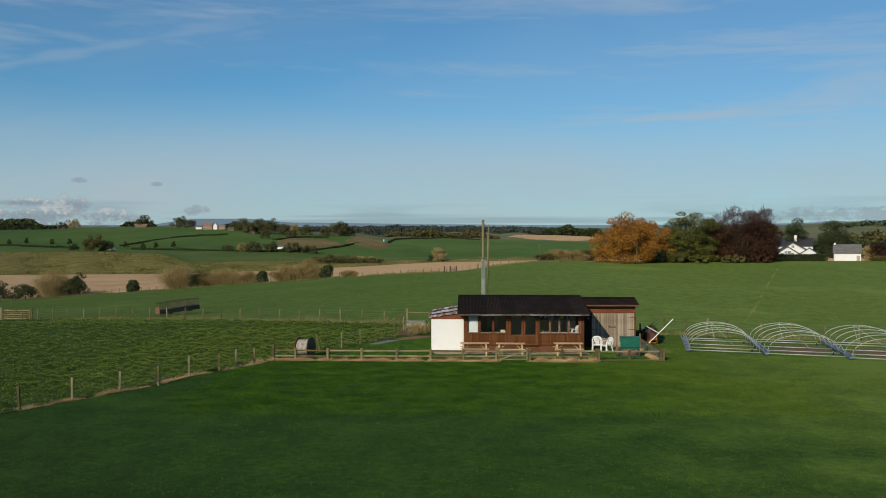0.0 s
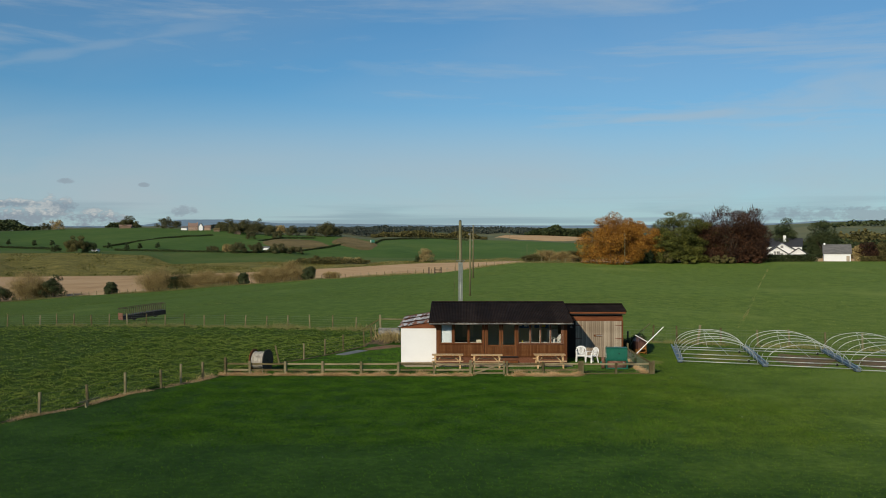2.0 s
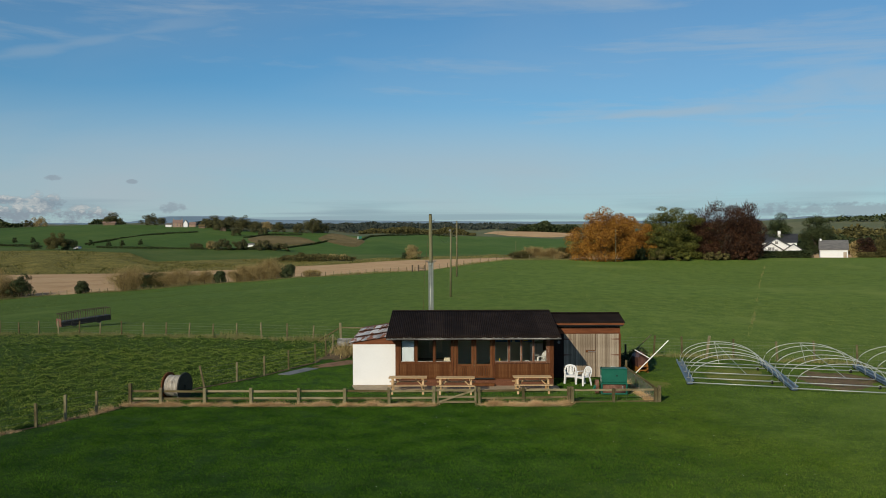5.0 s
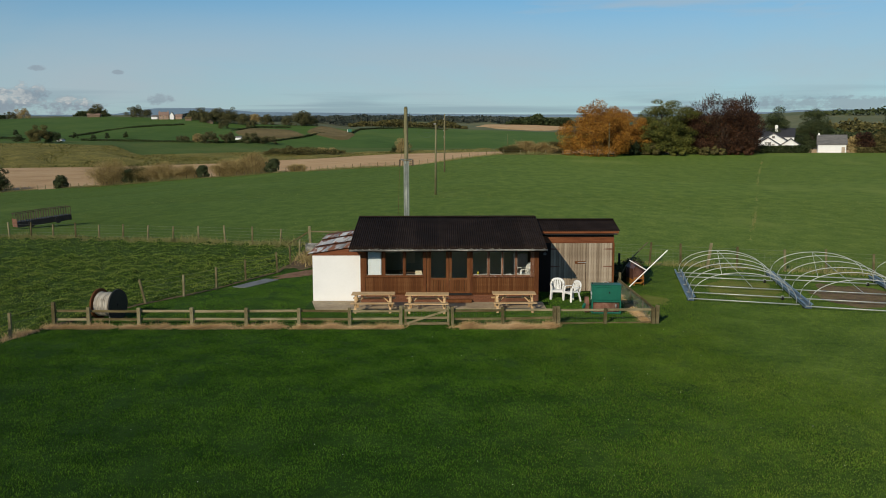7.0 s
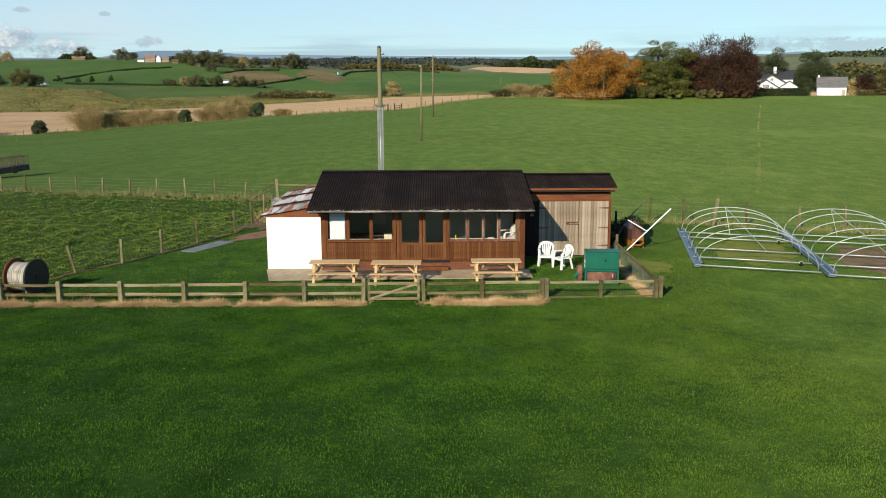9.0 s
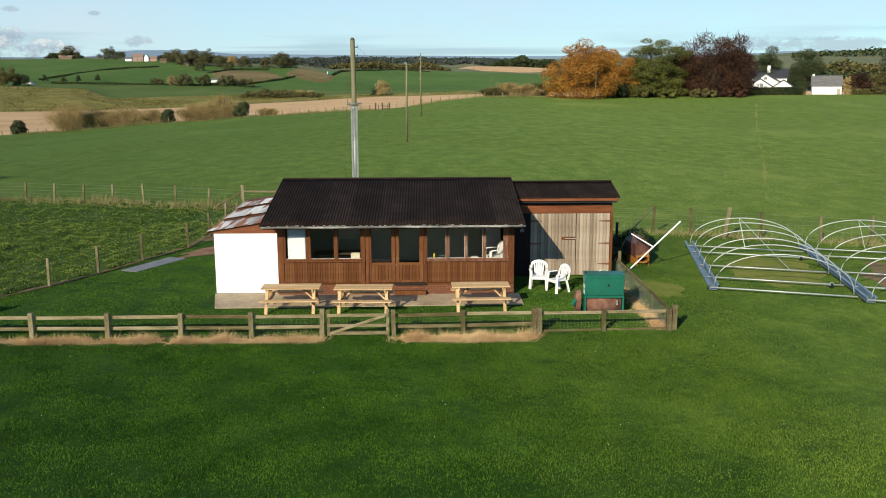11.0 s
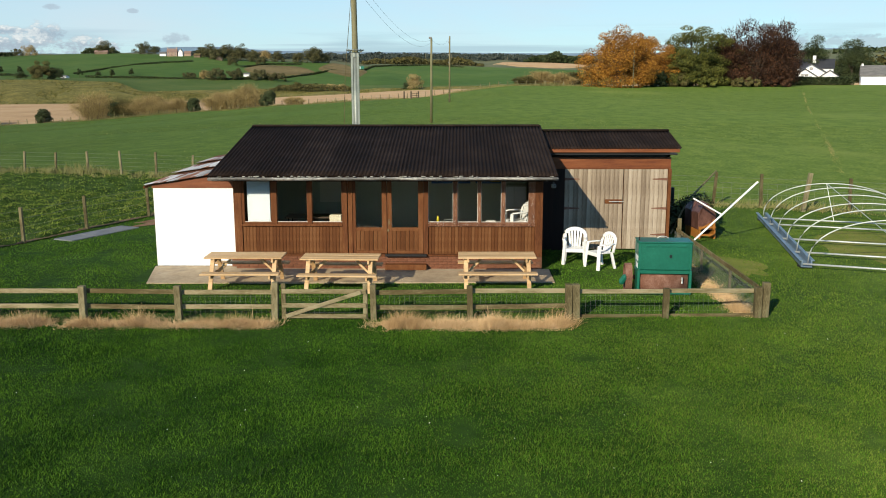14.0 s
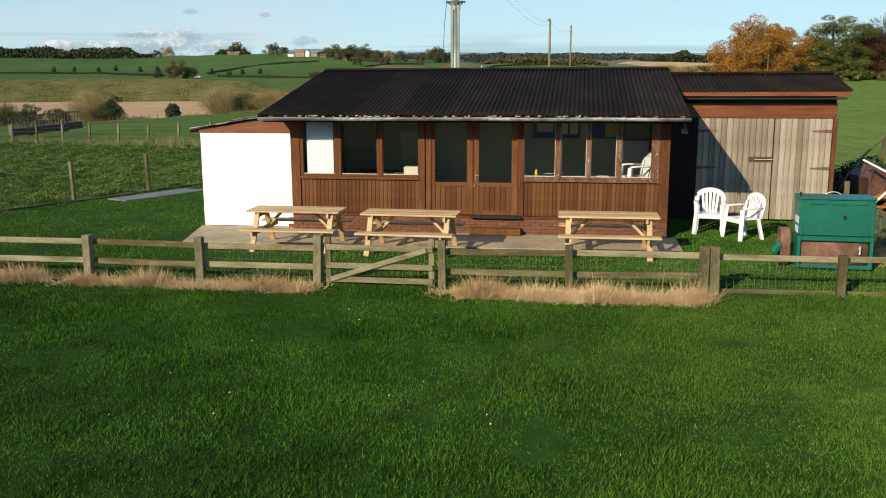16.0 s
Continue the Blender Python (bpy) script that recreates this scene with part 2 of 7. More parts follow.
M = {
    # brighter, yellower to the right: the sun's backscatter put into lawn and sward colour
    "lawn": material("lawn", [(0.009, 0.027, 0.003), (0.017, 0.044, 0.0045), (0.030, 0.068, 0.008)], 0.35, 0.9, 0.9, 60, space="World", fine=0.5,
                     stain=(0.024, 0.056, 0.008), stain_size=0.06, spec=0.1, sheen_tint=(3, 26, (3.6, 2.3, 3.4), 0.95)),
    "sward": material("grazed_sward", [(0.026, 0.053, 0.006), (0.050, 0.086, 0.012), (0.088, 0.124, 0.024)], 0.45, 0.9, 0.8, 14, space="World", fine=0.55, stretch=(1.5, 0.8, 1), stain=(0.078, 0.112, 0.022), stain_size=0.025, spec=0.1, sheen_tint=(-25, 35, (1.38, 1.24, 1.45), 0.85)),
    "brownbank": material("brown_rough_hillside", [(0.065, 0.055, 0.026), (0.11, 0.088, 0.042), (0.16, 0.12, 0.06)], 0.03, 0.9, 0.5, 0.5, space="World", fine=0.5, spec=0.05),
    "pinkroof": material("faded_pink_roof", [(0.22, 0.145, 0.115), (0.3, 0.2, 0.16)], 0.5, 0.9, 0.1, 5),
    # ground darkened so the hollows between tussocks look shaded
    "paddock": material("paddock", [(0.012, 0.026, 0.004), (0.024, 0.047, 0.007), (0.045, 0.074, 0.013)], 1.6, 0.9, 1.0, 9, space="World", fine=0.4, spec=0.1),
    "blade": material("grass_blade", [(0.012, 0.042, 0.004), (0.036, 0.096, 0.008), (0.090, 0.185, 0.017)], 0.7, 0.8, 0, space="World", island=0.7, spec=0.06),
    "tussock": material("tussock_blade", [(0.032, 0.066, 0.006), (0.120, 0.188, 0.020), (0.265, 0.295, 0.064)], 1.1, 0.7, 0, space="World", island=0.6, spec=0.2, fine=0.5),
    "straw": material("dry_straw", [(0.44, 0.28, 0.13), (0.64, 0.44, 0.23), (0.80, 0.61, 0.37)], 0.9, 0.7, 0, space="World", island=0.6, spec=0.2),
    "stubble": material("stubble", [(0.24, 0.155, 0.085), (0.31, 0.21, 0.118), (0.36, 0.255, 0.155)], 0.05, 0.9, 0.4, 3, space="World", spec=0.1),
    "bank": material("rough_bank", [(0.030, 0.036, 0.009), (0.100, 0.092, 0.023), (0.240, 0.192, 0.062)], 0.11, 0.9, 1.0, 0.6, space="World", fine=0.65, spec=0.1),
    "pasture": material("pasture", [(0.034, 0.06, 0.013), (0.05, 0.078, 0.018), (0.075, 0.092, 0.026)], 0.02, 0.9, 0.4, 1, space="World", spec=0.1),
    "hill": material("hill_grass", [(0.03, 0.062, 0.012), (0.044, 0.082, 0.017), (0.066, 0.1, 0.024)], 0.008, 0.9, 0.3, 0.5, space="World", spec=0.1),
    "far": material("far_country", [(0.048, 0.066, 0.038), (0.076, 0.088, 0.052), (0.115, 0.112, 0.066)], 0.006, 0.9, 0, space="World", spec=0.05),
    # the blue of the air haze is put into the hills' own colour
    "skyline": material("hazed_hills", [(0.115, 0.175, 0.235), (0.14, 0.2, 0.265), (0.165, 0.225, 0.29)], 0.003, 0.95, 0, space="World", spec=0.0),
    "boards": material("brown_stained_boards", [(0.060, 0.021, 0.008), (0.118, 0.044, 0.015), (0.200, 0.092, 0.038)], 2.0, 0.7, 0.25, 30, stretch=(6, 6, 0.6), spread=0.3, spec=0.12, fine=0.5,
                       stain=(0.24, 0.12, 0.065), stain_size=1.4, stain_at=(0.6, 0.78)),
    "timber": material("dark_stained_timber", [(0.075, 0.025, 0.009), (0.13, 0.046, 0.016), (0.19, 0.08, 0.03)], 2.5, 0.65, 0.2, 30, stretch=(5, 5, 0.6), spread=0.3, spec=0.15, fine=0.5),
    "worn": material("peeling_window_timber", [(0.085, 0.030, 0.013), (0.15, 0.060, 0.028), (0.24, 0.12, 0.07)], 5.0, 0.6, 0.3, 40, stretch=(2, 2, 0.8), spread=0.3,
                     stain=(0.55, 0.48, 0.42), stain_size=26.0, stain_at=(0.6, 0.68)),
    "redboard": material("red_brown_board", [(0.12, 0.034, 0.012), (0.19, 0.06, 0.02), (0.25, 0.09, 0.036)], 2.0, 0.5, 0.2, 30, stretch=(0.5, 5, 5), spread=0.3),
    "plinth": material("red_brick_plinth", [(0.11, 0.042, 0.022), (0.18, 0.072, 0.038), (0.26, 0.125, 0.075)], 3.0, 0.85, 0.4, 30, spread=0.25),
    "mortar": material("mortar", [(0.10, 0.046, 0.027), (0.15, 0.072, 0.044)], 6.0, 0.9, 0.3, 60),
    "render": material("white_painted_render", [(0.81, 0.81, 0.805), (0.85, 0.85, 0.845), (0.87, 0.87, 0.865)], 1.2, 0.7, 0.15, 25, stain=(0.72, 0.71, 0.68), stain_size=0.9, stain_at=(0.66, 0.85)),
    "roofsheet": material("dark_bitumen_sheet", [(0.013, 0.009, 0.007), (0.021, 0.014, 0.011), (0.036, 0.025, 0.02)], 1.3, 0.75, 0.25, 60, spread=0.35, stain=(0.2, 0.19, 0.17), stain_size=9.0, stain_at=(0.75, 0.79), spec=0.05),
    "tin": material("rusty_tin_sheet", [(0.34, 0.33, 0.32), (0.5, 0.5, 0.5), (0.62, 0.62, 0.61)], 2.0, 0.6, 0.1, 30, metal=0.2, stretch=(0.3, 2.6, 1), stain=(0.24, 0.105, 0.06), stain_size=1.3, stain_at=(0.5, 0.58), spread=0.9),
    "gutter": material("weathered_white_gutter", [(0.06, 0.058, 0.055), (0.19, 0.185, 0.175), (0.52, 0.51, 0.47)], 3.0, 0.5, 0.15, 20, stretch=(0.5, 1, 1)),
    "crumb": material("pale_moss_flakes", [(0.12, 0.12, 0.09), (0.3, 0.29, 0.24), (0.6, 0.58, 0.52)], 9.0, 0.9, 0.2, 40),
    "oldwood": material("weathered_grey_boards", [(0.20, 0.15, 0.105), (0.34, 0.272, 0.198), (0.47, 0.39, 0.30)], 1.8, 0.85, 0.4, 30, stretch=(7, 7, 0.5), spread=0.55,
                        stain=(0.12, 0.06, 0.035), stain_size=1.2, stain_at=(0.62, 0.8)),
    "post": material("weathered_fence_wood", [(0.085, 0.068, 0.033), (0.17, 0.143, 0.078), (0.28, 0.245, 0.145)], 3.0, 0.9, 0.4, 30, stretch=(3, 3, 0.8), spread=0.6,
                     stain=(0.11, 0.11, 0.055), stain_size=2.0, spec=0.08),
    "rail": material("weathered_rail_wood", [(0.095, 0.074, 0.034), (0.19, 0.155, 0.082), (0.32, 0.27, 0.165)], 2.0, 0.9, 0.35, 30, stretch=(0.6, 4, 4), spread=0.6, stain=(0.13, 0.125, 0.06), stain_size=1.2, spec=0.08),
    "table": material("new_pine_boards", [(0.40, 0.245, 0.115), (0.55, 0.36, 0.18), (0.66, 0.46, 0.255)], 2.5, 0.6, 0.15, 40, stretch=(0.6, 6, 6), spread=0.4),
    "screenboard": material("blue_white_board", [(0.64, 0.7, 0.76), (0.7, 0.76, 0.81)], 2.0, 0.6, 0.02, 10),
    "plastic": material("white_plastic", [(0.78, 0.78, 0.77), (0.83, 0.83, 0.82)], 3.0, 0.35, 0.03, 20, spec=0.5),
    "green": material("green_painted_steel", [(0.005, 0.098, 0.062), (0.008, 0.122, 0.078), (0.014, 0.150, 0.098)], 2.5, 0.4, 0.05, 20, spec=0.5, stain=(0.1, 0.05, 0.03), stain_size=2.2, stain_at=(0.7, 0.76)),
    "rust": material("rusty_steel", [(0.1, 0.045, 0.028), (0.19, 0.09, 0.06), (0.28, 0.16, 0.12)], 5.0, 0.8, 0.3, 30),
    "steel": material("galvanised_tube", [(0.38, 0.41, 0.39), (0.50, 0.53, 0.51), (0.62, 0.64, 0.62)], 3.0, 0.5, 0.05, 30, metal=0.5),
    "channel": material("blue_grey_steel_channel", [(0.13, 0.185, 0.23), (0.18, 0.25, 0.31), (0.25, 0.33, 0.39)], 2.0, 0.5, 0.08, 20, metal=0.2),
    "wire": material("fence_wire", [(0.15, 0.16, 0.14), (0.24, 0.25, 0.22)], 6.0, 0.6, 0, metal=0.3),
    "concrete": material("worn_concrete", [(0.29, 0.22, 0.14), (0.41, 0.32, 0.21), (0.5, 0.41, 0.28)], 0.9, 0.9, 0.3, 30, stain=(0.24, 0.195, 0.15), stain_size=0.8),
    "slab": material("grey_slab", [(0.12, 0.125, 0.135), (0.175, 0.18, 0.19), (0.235, 0.235, 0.24)], 1.5, 0.8, 0.2, 20),
    "earth": material("bare_earth", [(0.05, 0.035, 0.022), (0.09, 0.06, 0.035), (0.13, 0.095, 0.055)], 2.0, 0.95, 0.8, 25, space="World"),
    "leafmould": material("rusty_soil", [(0.17, 0.075, 0.04), (0.24, 0.12, 0.07), (0.3, 0.17, 0.1)], 2.0, 0.9, 0.6, 25),
    "bark": material("bark", [(0.05, 0.038, 0.028), (0.085, 0.065, 0.048), (0.12, 0.1, 0.075)], 1.0, 0.95, 0.5, 12),
    "polewood": material("utility_pole_wood", [(0.11, 0.1, 0.05), (0.18, 0.165, 0.085), (0.24, 0.22, 0.13)], 1.5, 0.85, 0.3, 30, stretch=(4, 4, 0.5), stain=(0.17, 0.17, 0.02), stain_size=0.5),
    "polesteel": material("galvanised_pole_sleeve", [(0.16, 0.185, 0.17), (0.225, 0.25, 0.225), (0.30, 0.325, 0.29)], 1.5, 0.5, 0.1, 20, metal=0.4),
    "rope": material("grey_white_rope", [(0.34, 0.3, 0.25), (0.46, 0.42, 0.36), (0.56, 0.52, 0.46)], 6.0, 0.9, 0.4, 60, island=0.5),
    "black": material("black_iron", [(0.012, 0.012, 0.013), (0.022, 0.021, 0.02)], 3.0, 0.5, 0.1, 20),
    "tarp": material("brown_sheeting", [(0.06, 0.026, 0.018), (0.1, 0.045, 0.032), (0.17, 0.085, 0.065)], 3.0, 0.45, 0.7, 7),
    "orange": material("orange_paint", [(0.27, 0.1, 0.02), (0.38, 0.16, 0.03)], 4.0, 0.5, 0.1, 20),
    "interior": material("dim_interior_paint", [(0.40, 0.40, 0.29), (0.47, 0.47, 0.36)], 1.0, 0.9, 0.05, 10),
    "innerfloor": material("brown_lino_floor", [(0.09, 0.065, 0.045), (0.14, 0.1, 0.07)], 1.2, 0.6, 0.05, 10),
    "cream": material("cream_card", [(0.62, 0.56, 0.4), (0.7, 0.64, 0.48)], 3.0, 0.7, 0.05, 10),
    "yellow": material("yellow_plastic", [(0.6, 0.48, 0.03), (0.68, 0.56, 0.05)], 3.0, 0.5, 0.02, 10),
    "blue": material("blue_board", [(0.03, 0.09, 0.26), (0.04, 0.12, 0.32)], 3.0, 0.6, 0.02, 10),
    "paper": material("white_paper", [(0.68, 0.68, 0.66), (0.75, 0.75, 0.73)], 3.0, 0.8, 0.02, 10),
    "slate": material("grey_slate", [(0.1, 0.095, 0.095), (0.15, 0.145, 0.14), (0.2, 0.19, 0.18)], 0.8, 0.7, 0.2, 5, stretch=(1, 1, 4)),
    "darkslate": material("dark_slate", [(0.03, 0.032, 0.038), (0.05, 0.052, 0.06)], 0.8, 0.6, 0.2, 5),
    "pinkwall": material("pink_stone_wall", [(0.32, 0.22, 0.165), (0.4, 0.28, 0.21)], 0.5, 0.9, 0.1, 5),
    "leaf_green": material("green_leaves", [(0.024, 0.032, 0.006), (0.075, 0.085, 0.015), (0.15, 0.150, 0.028)], 0.25, 0.7, 0, island=0.7, spec=0.2),
    "leaf_orange": material("orange_autumn_leaves", [(0.11, 0.045, 0.007), (0.28, 0.12, 0.015), (0.46, 0.22, 0.034)], 0.25, 0.7, 0, island=0.7, spec=0.2),
    "leaf_red": material("dark_copper_leaves", [(0.014, 0.008, 0.005), (0.040, 0.019, 0.010), (0.105, 0.046, 0.020)], 0.25, 0.7, 0, island=0.7, spec=0.2),
    "leaf_dark": material("dark_evergreen_leaves", [(0.02, 0.032, 0.011), (0.04, 0.056, 0.019), (0.07, 0.082, 0.03)], 0.25, 0.7, 0, island=0.7, spec=0.2),
    "leaf_brown": material("bare_brown_twigs", [(0.19, 0.135, 0.052), (0.33, 0.245, 0.105), (0.47, 0.365, 0.165)], 0.25, 0.8, 0, island=0.7, spec=0.1),
    "leaf_olive": material("olive_autumn_leaves", [(0.048, 0.046, 0.017), (0.095, 0.087, 0.031), (0.155, 0.132, 0.050)], 0.25, 0.8, 0, island=0.7, spec=0.1),
    # lighter than the near leaves: distance haze put into the autumn colour
    "leaf_far": material("hazed_autumn_leaves", [(0.045, 0.048, 0.02), (0.085, 0.085, 0.036), (0.14, 0.13, 0.06)], 0.25, 0.8, 0, island=0.7, spec=0.1),
    # blue-grey haze of distance mixed into the woods' leaf colour
    "wood_far": material("hazed_wood_leaves", [(0.03, 0.044, 0.042), (0.05, 0.064, 0.056), (0.08, 0.086, 0.07)], 0.02, 0.9, 0, space="World", island=0.6, spec=0.05),
    "drygrass": material("yellowed_grass", [(0.06, 0.085, 0.015), (0.092, 0.105, 0.022), (0.135, 0.122, 0.042)], 1.2, 0.9, 0.6, 25, space="World", spec=0.1),
    "bankgrass": material("bank_tussock", [(0.06, 0.072, 0.018), (0.135, 0.130, 0.036), (0.23, 0.195, 0.075)], 0.05, 0.8, 0, space="World", island=0.8, spec=0.1),
    "grazed": material("grazed_pasture_blade", [(0.036, 0.066, 0.008), (0.064, 0.098, 0.015), (0.115, 0.140, 0.032)], 0.3, 0.7, 0, space="World", island=0.3, spec=0.2),
    "garden": material("garden_blade", [(0.036, 0.095, 0.009), (0.068, 0.150, 0.015), (0.125, 0.220, 0.028)], 0.7, 0.8, 0, space="World", island=0.7, spec=0.06),
    # paler blade; its share grows to the right to imitate sun thrown back
    "sheenblade": material("sheen_lawn_blade", [(0.050, 0.096, 0.010), (0.086, 0.140, 0.018), (0.140, 0.188, 0.034)], 0.3, 0.8, 0, space="World", island=0.8, spec=0.06),
    "stonewall": material("brown_stone_wall", [(0.14, 0.1, 0.07), (0.22, 0.16, 0.11)], 0.5, 0.9, 0.1, 5),
    "putty": material("weathered_pale_putty", [(0.3, 0.26, 0.22), (0.5, 0.46, 0.41), (0.62, 0.59, 0.54)], 6.0, 0.7, 0.2, 30),
    # near-black: the shade of the recess is put into the boards
    "shadeboard": material("shade_black_boards", [(0.012, 0.007, 0.005), (0.024, 0.012, 0.008)], 2.0, 0.8, 0.2, 30, stretch=(6, 6, 0.6)),
    "rank": material("rank_grass", [(0.014, 0.036, 0.005), (0.024, 0.055, 0.008), (0.04, 0.08, 0.012)], 0.5, 0.7, 0, space="World", island=0.6, spec=0.2),
    "brass": material("dull_brass", [(0.2, 0.15, 0.08), (0.3, 0.23, 0.13)], 4.0, 0.45, 0.05, 20, metal=0.7),
    "pale": material("sun_bleached_grass", [(0.19, 0.19, 0.065), (0.28, 0.27, 0.11)], 1.0, 0.9, 0, space="World", island=0.5),
}
GLASS = glass_material()

# ---- building helpers ----


def finish(bm, name, mat, smooth=False):
    me = bpy.data.meshes.new(name)
    bm.normal_update()
    bm.to_mesh(me)
    bm.free()
    if mat is not None:
        me.materials.append(mat)
    if smooth:
        me.shade_smooth()
    return me


def part(name, bm, mat, parent, label="", smooth=False):
    """Links a bmesh as one mesh object under a thing or a part."""
    ob = new(name, finish(bm, name, mat, smooth))
    ob.parent = parent
    if label:
        ob["label"] = label
    return ob


def empty(name, x=0, y=0, z=0, turn=0, label="", category="", group="", kind=""):
    ob = new(name)
    ob.matrix_basis = pose(x, y, z, 0, 0, turn)
    return tagged(ob, label, category, group, kind)


def box(x0, x1, y0, y1, z0, z1, bevel=0.0, bm=None, m=None):
    """A box in bm (or a new one), its edges bevelled."""
    own = bmesh.new()
    bmesh.ops.create_cube(own, size=1.0)
    for v in own.verts:
        v.co = Vector(((x0 + x1) / 2 + v.co.x * (x1 - x0), (y0 + y1) / 2 + v.co.y * (y1 - y0), (z0 + z1) / 2 + v.co.z * (z1 - z0)))
    if bevel:
        bmesh.ops.bevel(own, geom=own.edges[:], offset=bevel, segments=1, affect="EDGES", profile=0.5)
    if m is not None:
        own.transform(m)
    if bm is None:
        return own
    return merge(bm, own)


def merge(bm, other):
    me = bpy.data.meshes.new("tmp")
    other.to_mesh(me)
    other.free()
    bm.from_mesh(me)
    bpy.data.meshes.remove(me)
    return bm


def tube(points, radius, sides=8, bm=None, end_radius=None, closed=True):
    """A round bar along points."""
    own = bmesh.new() if bm is None else bm
    pts = [Vector(p) for p in points]
    rings = []
    for i, p in enumerate(pts):
        d = (pts[min(i + 1, len(pts) - 1)] - pts[max(i - 1, 0)]).normalized()
        side = d.cross(Vector((0, 0, 1)) if abs(d.z) < 0.9 else Vector((1, 0, 0))).normalized()
        up = side.cross(d)
        r = radius if end_radius is None else radius + (end_radius - radius) * i / max(1, len(pts) - 1)
        rings.append([own.verts.new(p + r * (math.cos(t) * side + math.sin(t) * up)) for t in (2 * math.pi * k / sides for k in range(sides))])
    for a, b in zip(rings, rings[1:]):
        for k in range(sides):
            own.faces.new((a[k], a[(k + 1) % sides], b[(k + 1) % sides], b[k]))
    if closed:
        own.faces.new(list(reversed(rings[0])))
        own.faces.new(rings[-1])
    return own


def beam(p, q, wide, thick, bm=None, bevel=0.003, roll=0.0):
    """A sawn bar from p to q: wide across, thick along its upper side."""
    p, q = Vector(p), Vector(q)
    d = q - p
    quat = d.to_track_quat("X", "Z")
    m = Matrix.Translation((p + q) / 2) @ quat.to_matrix().to_4x4() @ pose(0, 0, 0, roll, 0, 0)
    return box(-d.length / 2, d.length / 2, -wide / 2, wide / 2, -thick / 2, thick / 2, bevel, bm, m)


def sheet_mesh(name, verts, faces, mat):
    me = bpy.data.meshes.new(name)
    me.from_pydata(verts, [], faces)
    me.materials.append(mat)
    me.update()
    return me


def cards(name, centres, ups, width, height, mat, lean=0.5, quads=False):
    """Many loose blades (triangles) or leaves (quads) in one mesh. centres: n x 3; width and height: n."""
    n = len(centres)
    ang = rng.uniform(0, 2 * np.pi, n)
    side = np.stack([np.cos(ang), np.sin(ang), np.zeros(n)], 1) * (width / 2)[:, None]
    tip = ups + rng.normal(0, lean, (n, 3)) * [1, 1, 0.3]
    tip = tip / np.linalg.norm(tip, axis=1)[:, None] * height[:, None]
    if quads:
        co = np.stack([centres - side - tip / 2, centres + side - tip / 2, centres + side * 0.8 + tip / 2, centres - side * 0.8 + tip / 2], 1)
    else:
        co = np.stack([centres - side, centres + side, centres + tip], 1)
    k = co.shape[1]
    me = bpy.data.meshes.new(name)
    me.vertices.add(n * k)
    me.vertices.foreach_set("co", co.astype(np.float32).ravel())
    me.loops.add(n * k)
    me.loops.foreach_set("vertex_index", np.arange(n * k, dtype=np.int32))
    me.polygons.add(n)
    me.polygons.foreach_set("loop_start", np.arange(0, n * k, k, dtype=np.int32))
    me.materials.append(mat)
    me.update(calc_edges=True)
    return me


# ---- the land: sheets that share their edges, each edge by bearing from (1, -57), distance and height ----
FIELD_EDGE = [(-0.9, 215, -14.0), (-0.531, 210, -9.4), (-0.372, 210, -6.6), (-0.2135, 206, -3.5), (-0.15, 200, -2.0), (-0.033, 190, -0.2), (0.0725, 182, 2.9),
              (0.13, 190, 2.7), (0.295, 208, 2.7), (0.465, 216, 2.6), (0.9, 230, 2.6)]
STUBBLE_TOP = [(-0.722, 400, -8.3), (-0.531, 400, -7.8), (-0.372, 410, -7.5), (-0.214, 430, -6.2), (-0.150, 450, -4.8), (-0.033, 480, -2.3), (0.073, 420, -0.2),
               (0.130, 400, 0.7), (0.295, 400, 1.8), (0.613, 400, 3.3)]
BANK_TOP = [(-0.722, 560, 3.2), (-0.436, 560, 3.6), (-0.353, 540, 2.2), (-0.322, 520, -3.5), (-0.214, 540, -2.3), (-0.150, 540, -3.1), (-0.033, 540, -1.6),
            (0.073, 520, -0.4), (0.295, 500, 2.5), (0.613, 500, 4.3)]
PASTURE_TOP = [(-0.722, 650, 5.4), (-0.531, 650, 5.4), (-0.353, 650, 4.5), (-0.322, 640, 4.1), (-0.214, 640, 3.2), (-0.150, 640, 0.6), (-0.086, 650, -0.9),
               (-0.033, 680, -1.7), (0.073, 650, -0.9), (0.295, 600, 2.6), (0.613, 600, 5.9)]
HILL_TOP = [(-0.722, 1000, 31.0), (-0.531, 950, 26.0), (-0.372, 940, 30.2), (-0.277, 900, 26.8), (-0.214, 880, 21.1), (-0.137, 880, 19.3), (-0.099, 900, 15.3),
            (-0.033, 1000, 18.2), (0.041, 1000, 15.5), (0.136, 1000, 12.1), (0.295, 900, 11.6), (0.465, 900, 14.7), (0.613, 900, 17.7)]
FAR_TOP = [(-0.722, 1800, 55.2), (-0.531, 1800, 49.3), (-0.277, 1800, 51.6), (-0.150, 2000, 51.2), (-0.033, 2200, 57.0), (0.136, 2200, 55.6), (0.295, 1800, 49.3),
           (0.422, 1500, 50.3), (0.465, 1500, 52.3), (0.613, 1500, 56.3)]
SKYLINE = [(-0.722, 4000, 104), (-0.531, 4000, 109), (-0.372, 4000, 109), (-0.315, 4000, 138), (-0.258, 4000, 138), (-0.201, 4000, 120), (-0.033, 4000, 112),
           (0.104, 4000, 107), (0.295, 4000, 110), (0.465, 4000, 128), (0.613, 4000, 136)]
EYE_X, EYE_Y = 1.0, -57.0


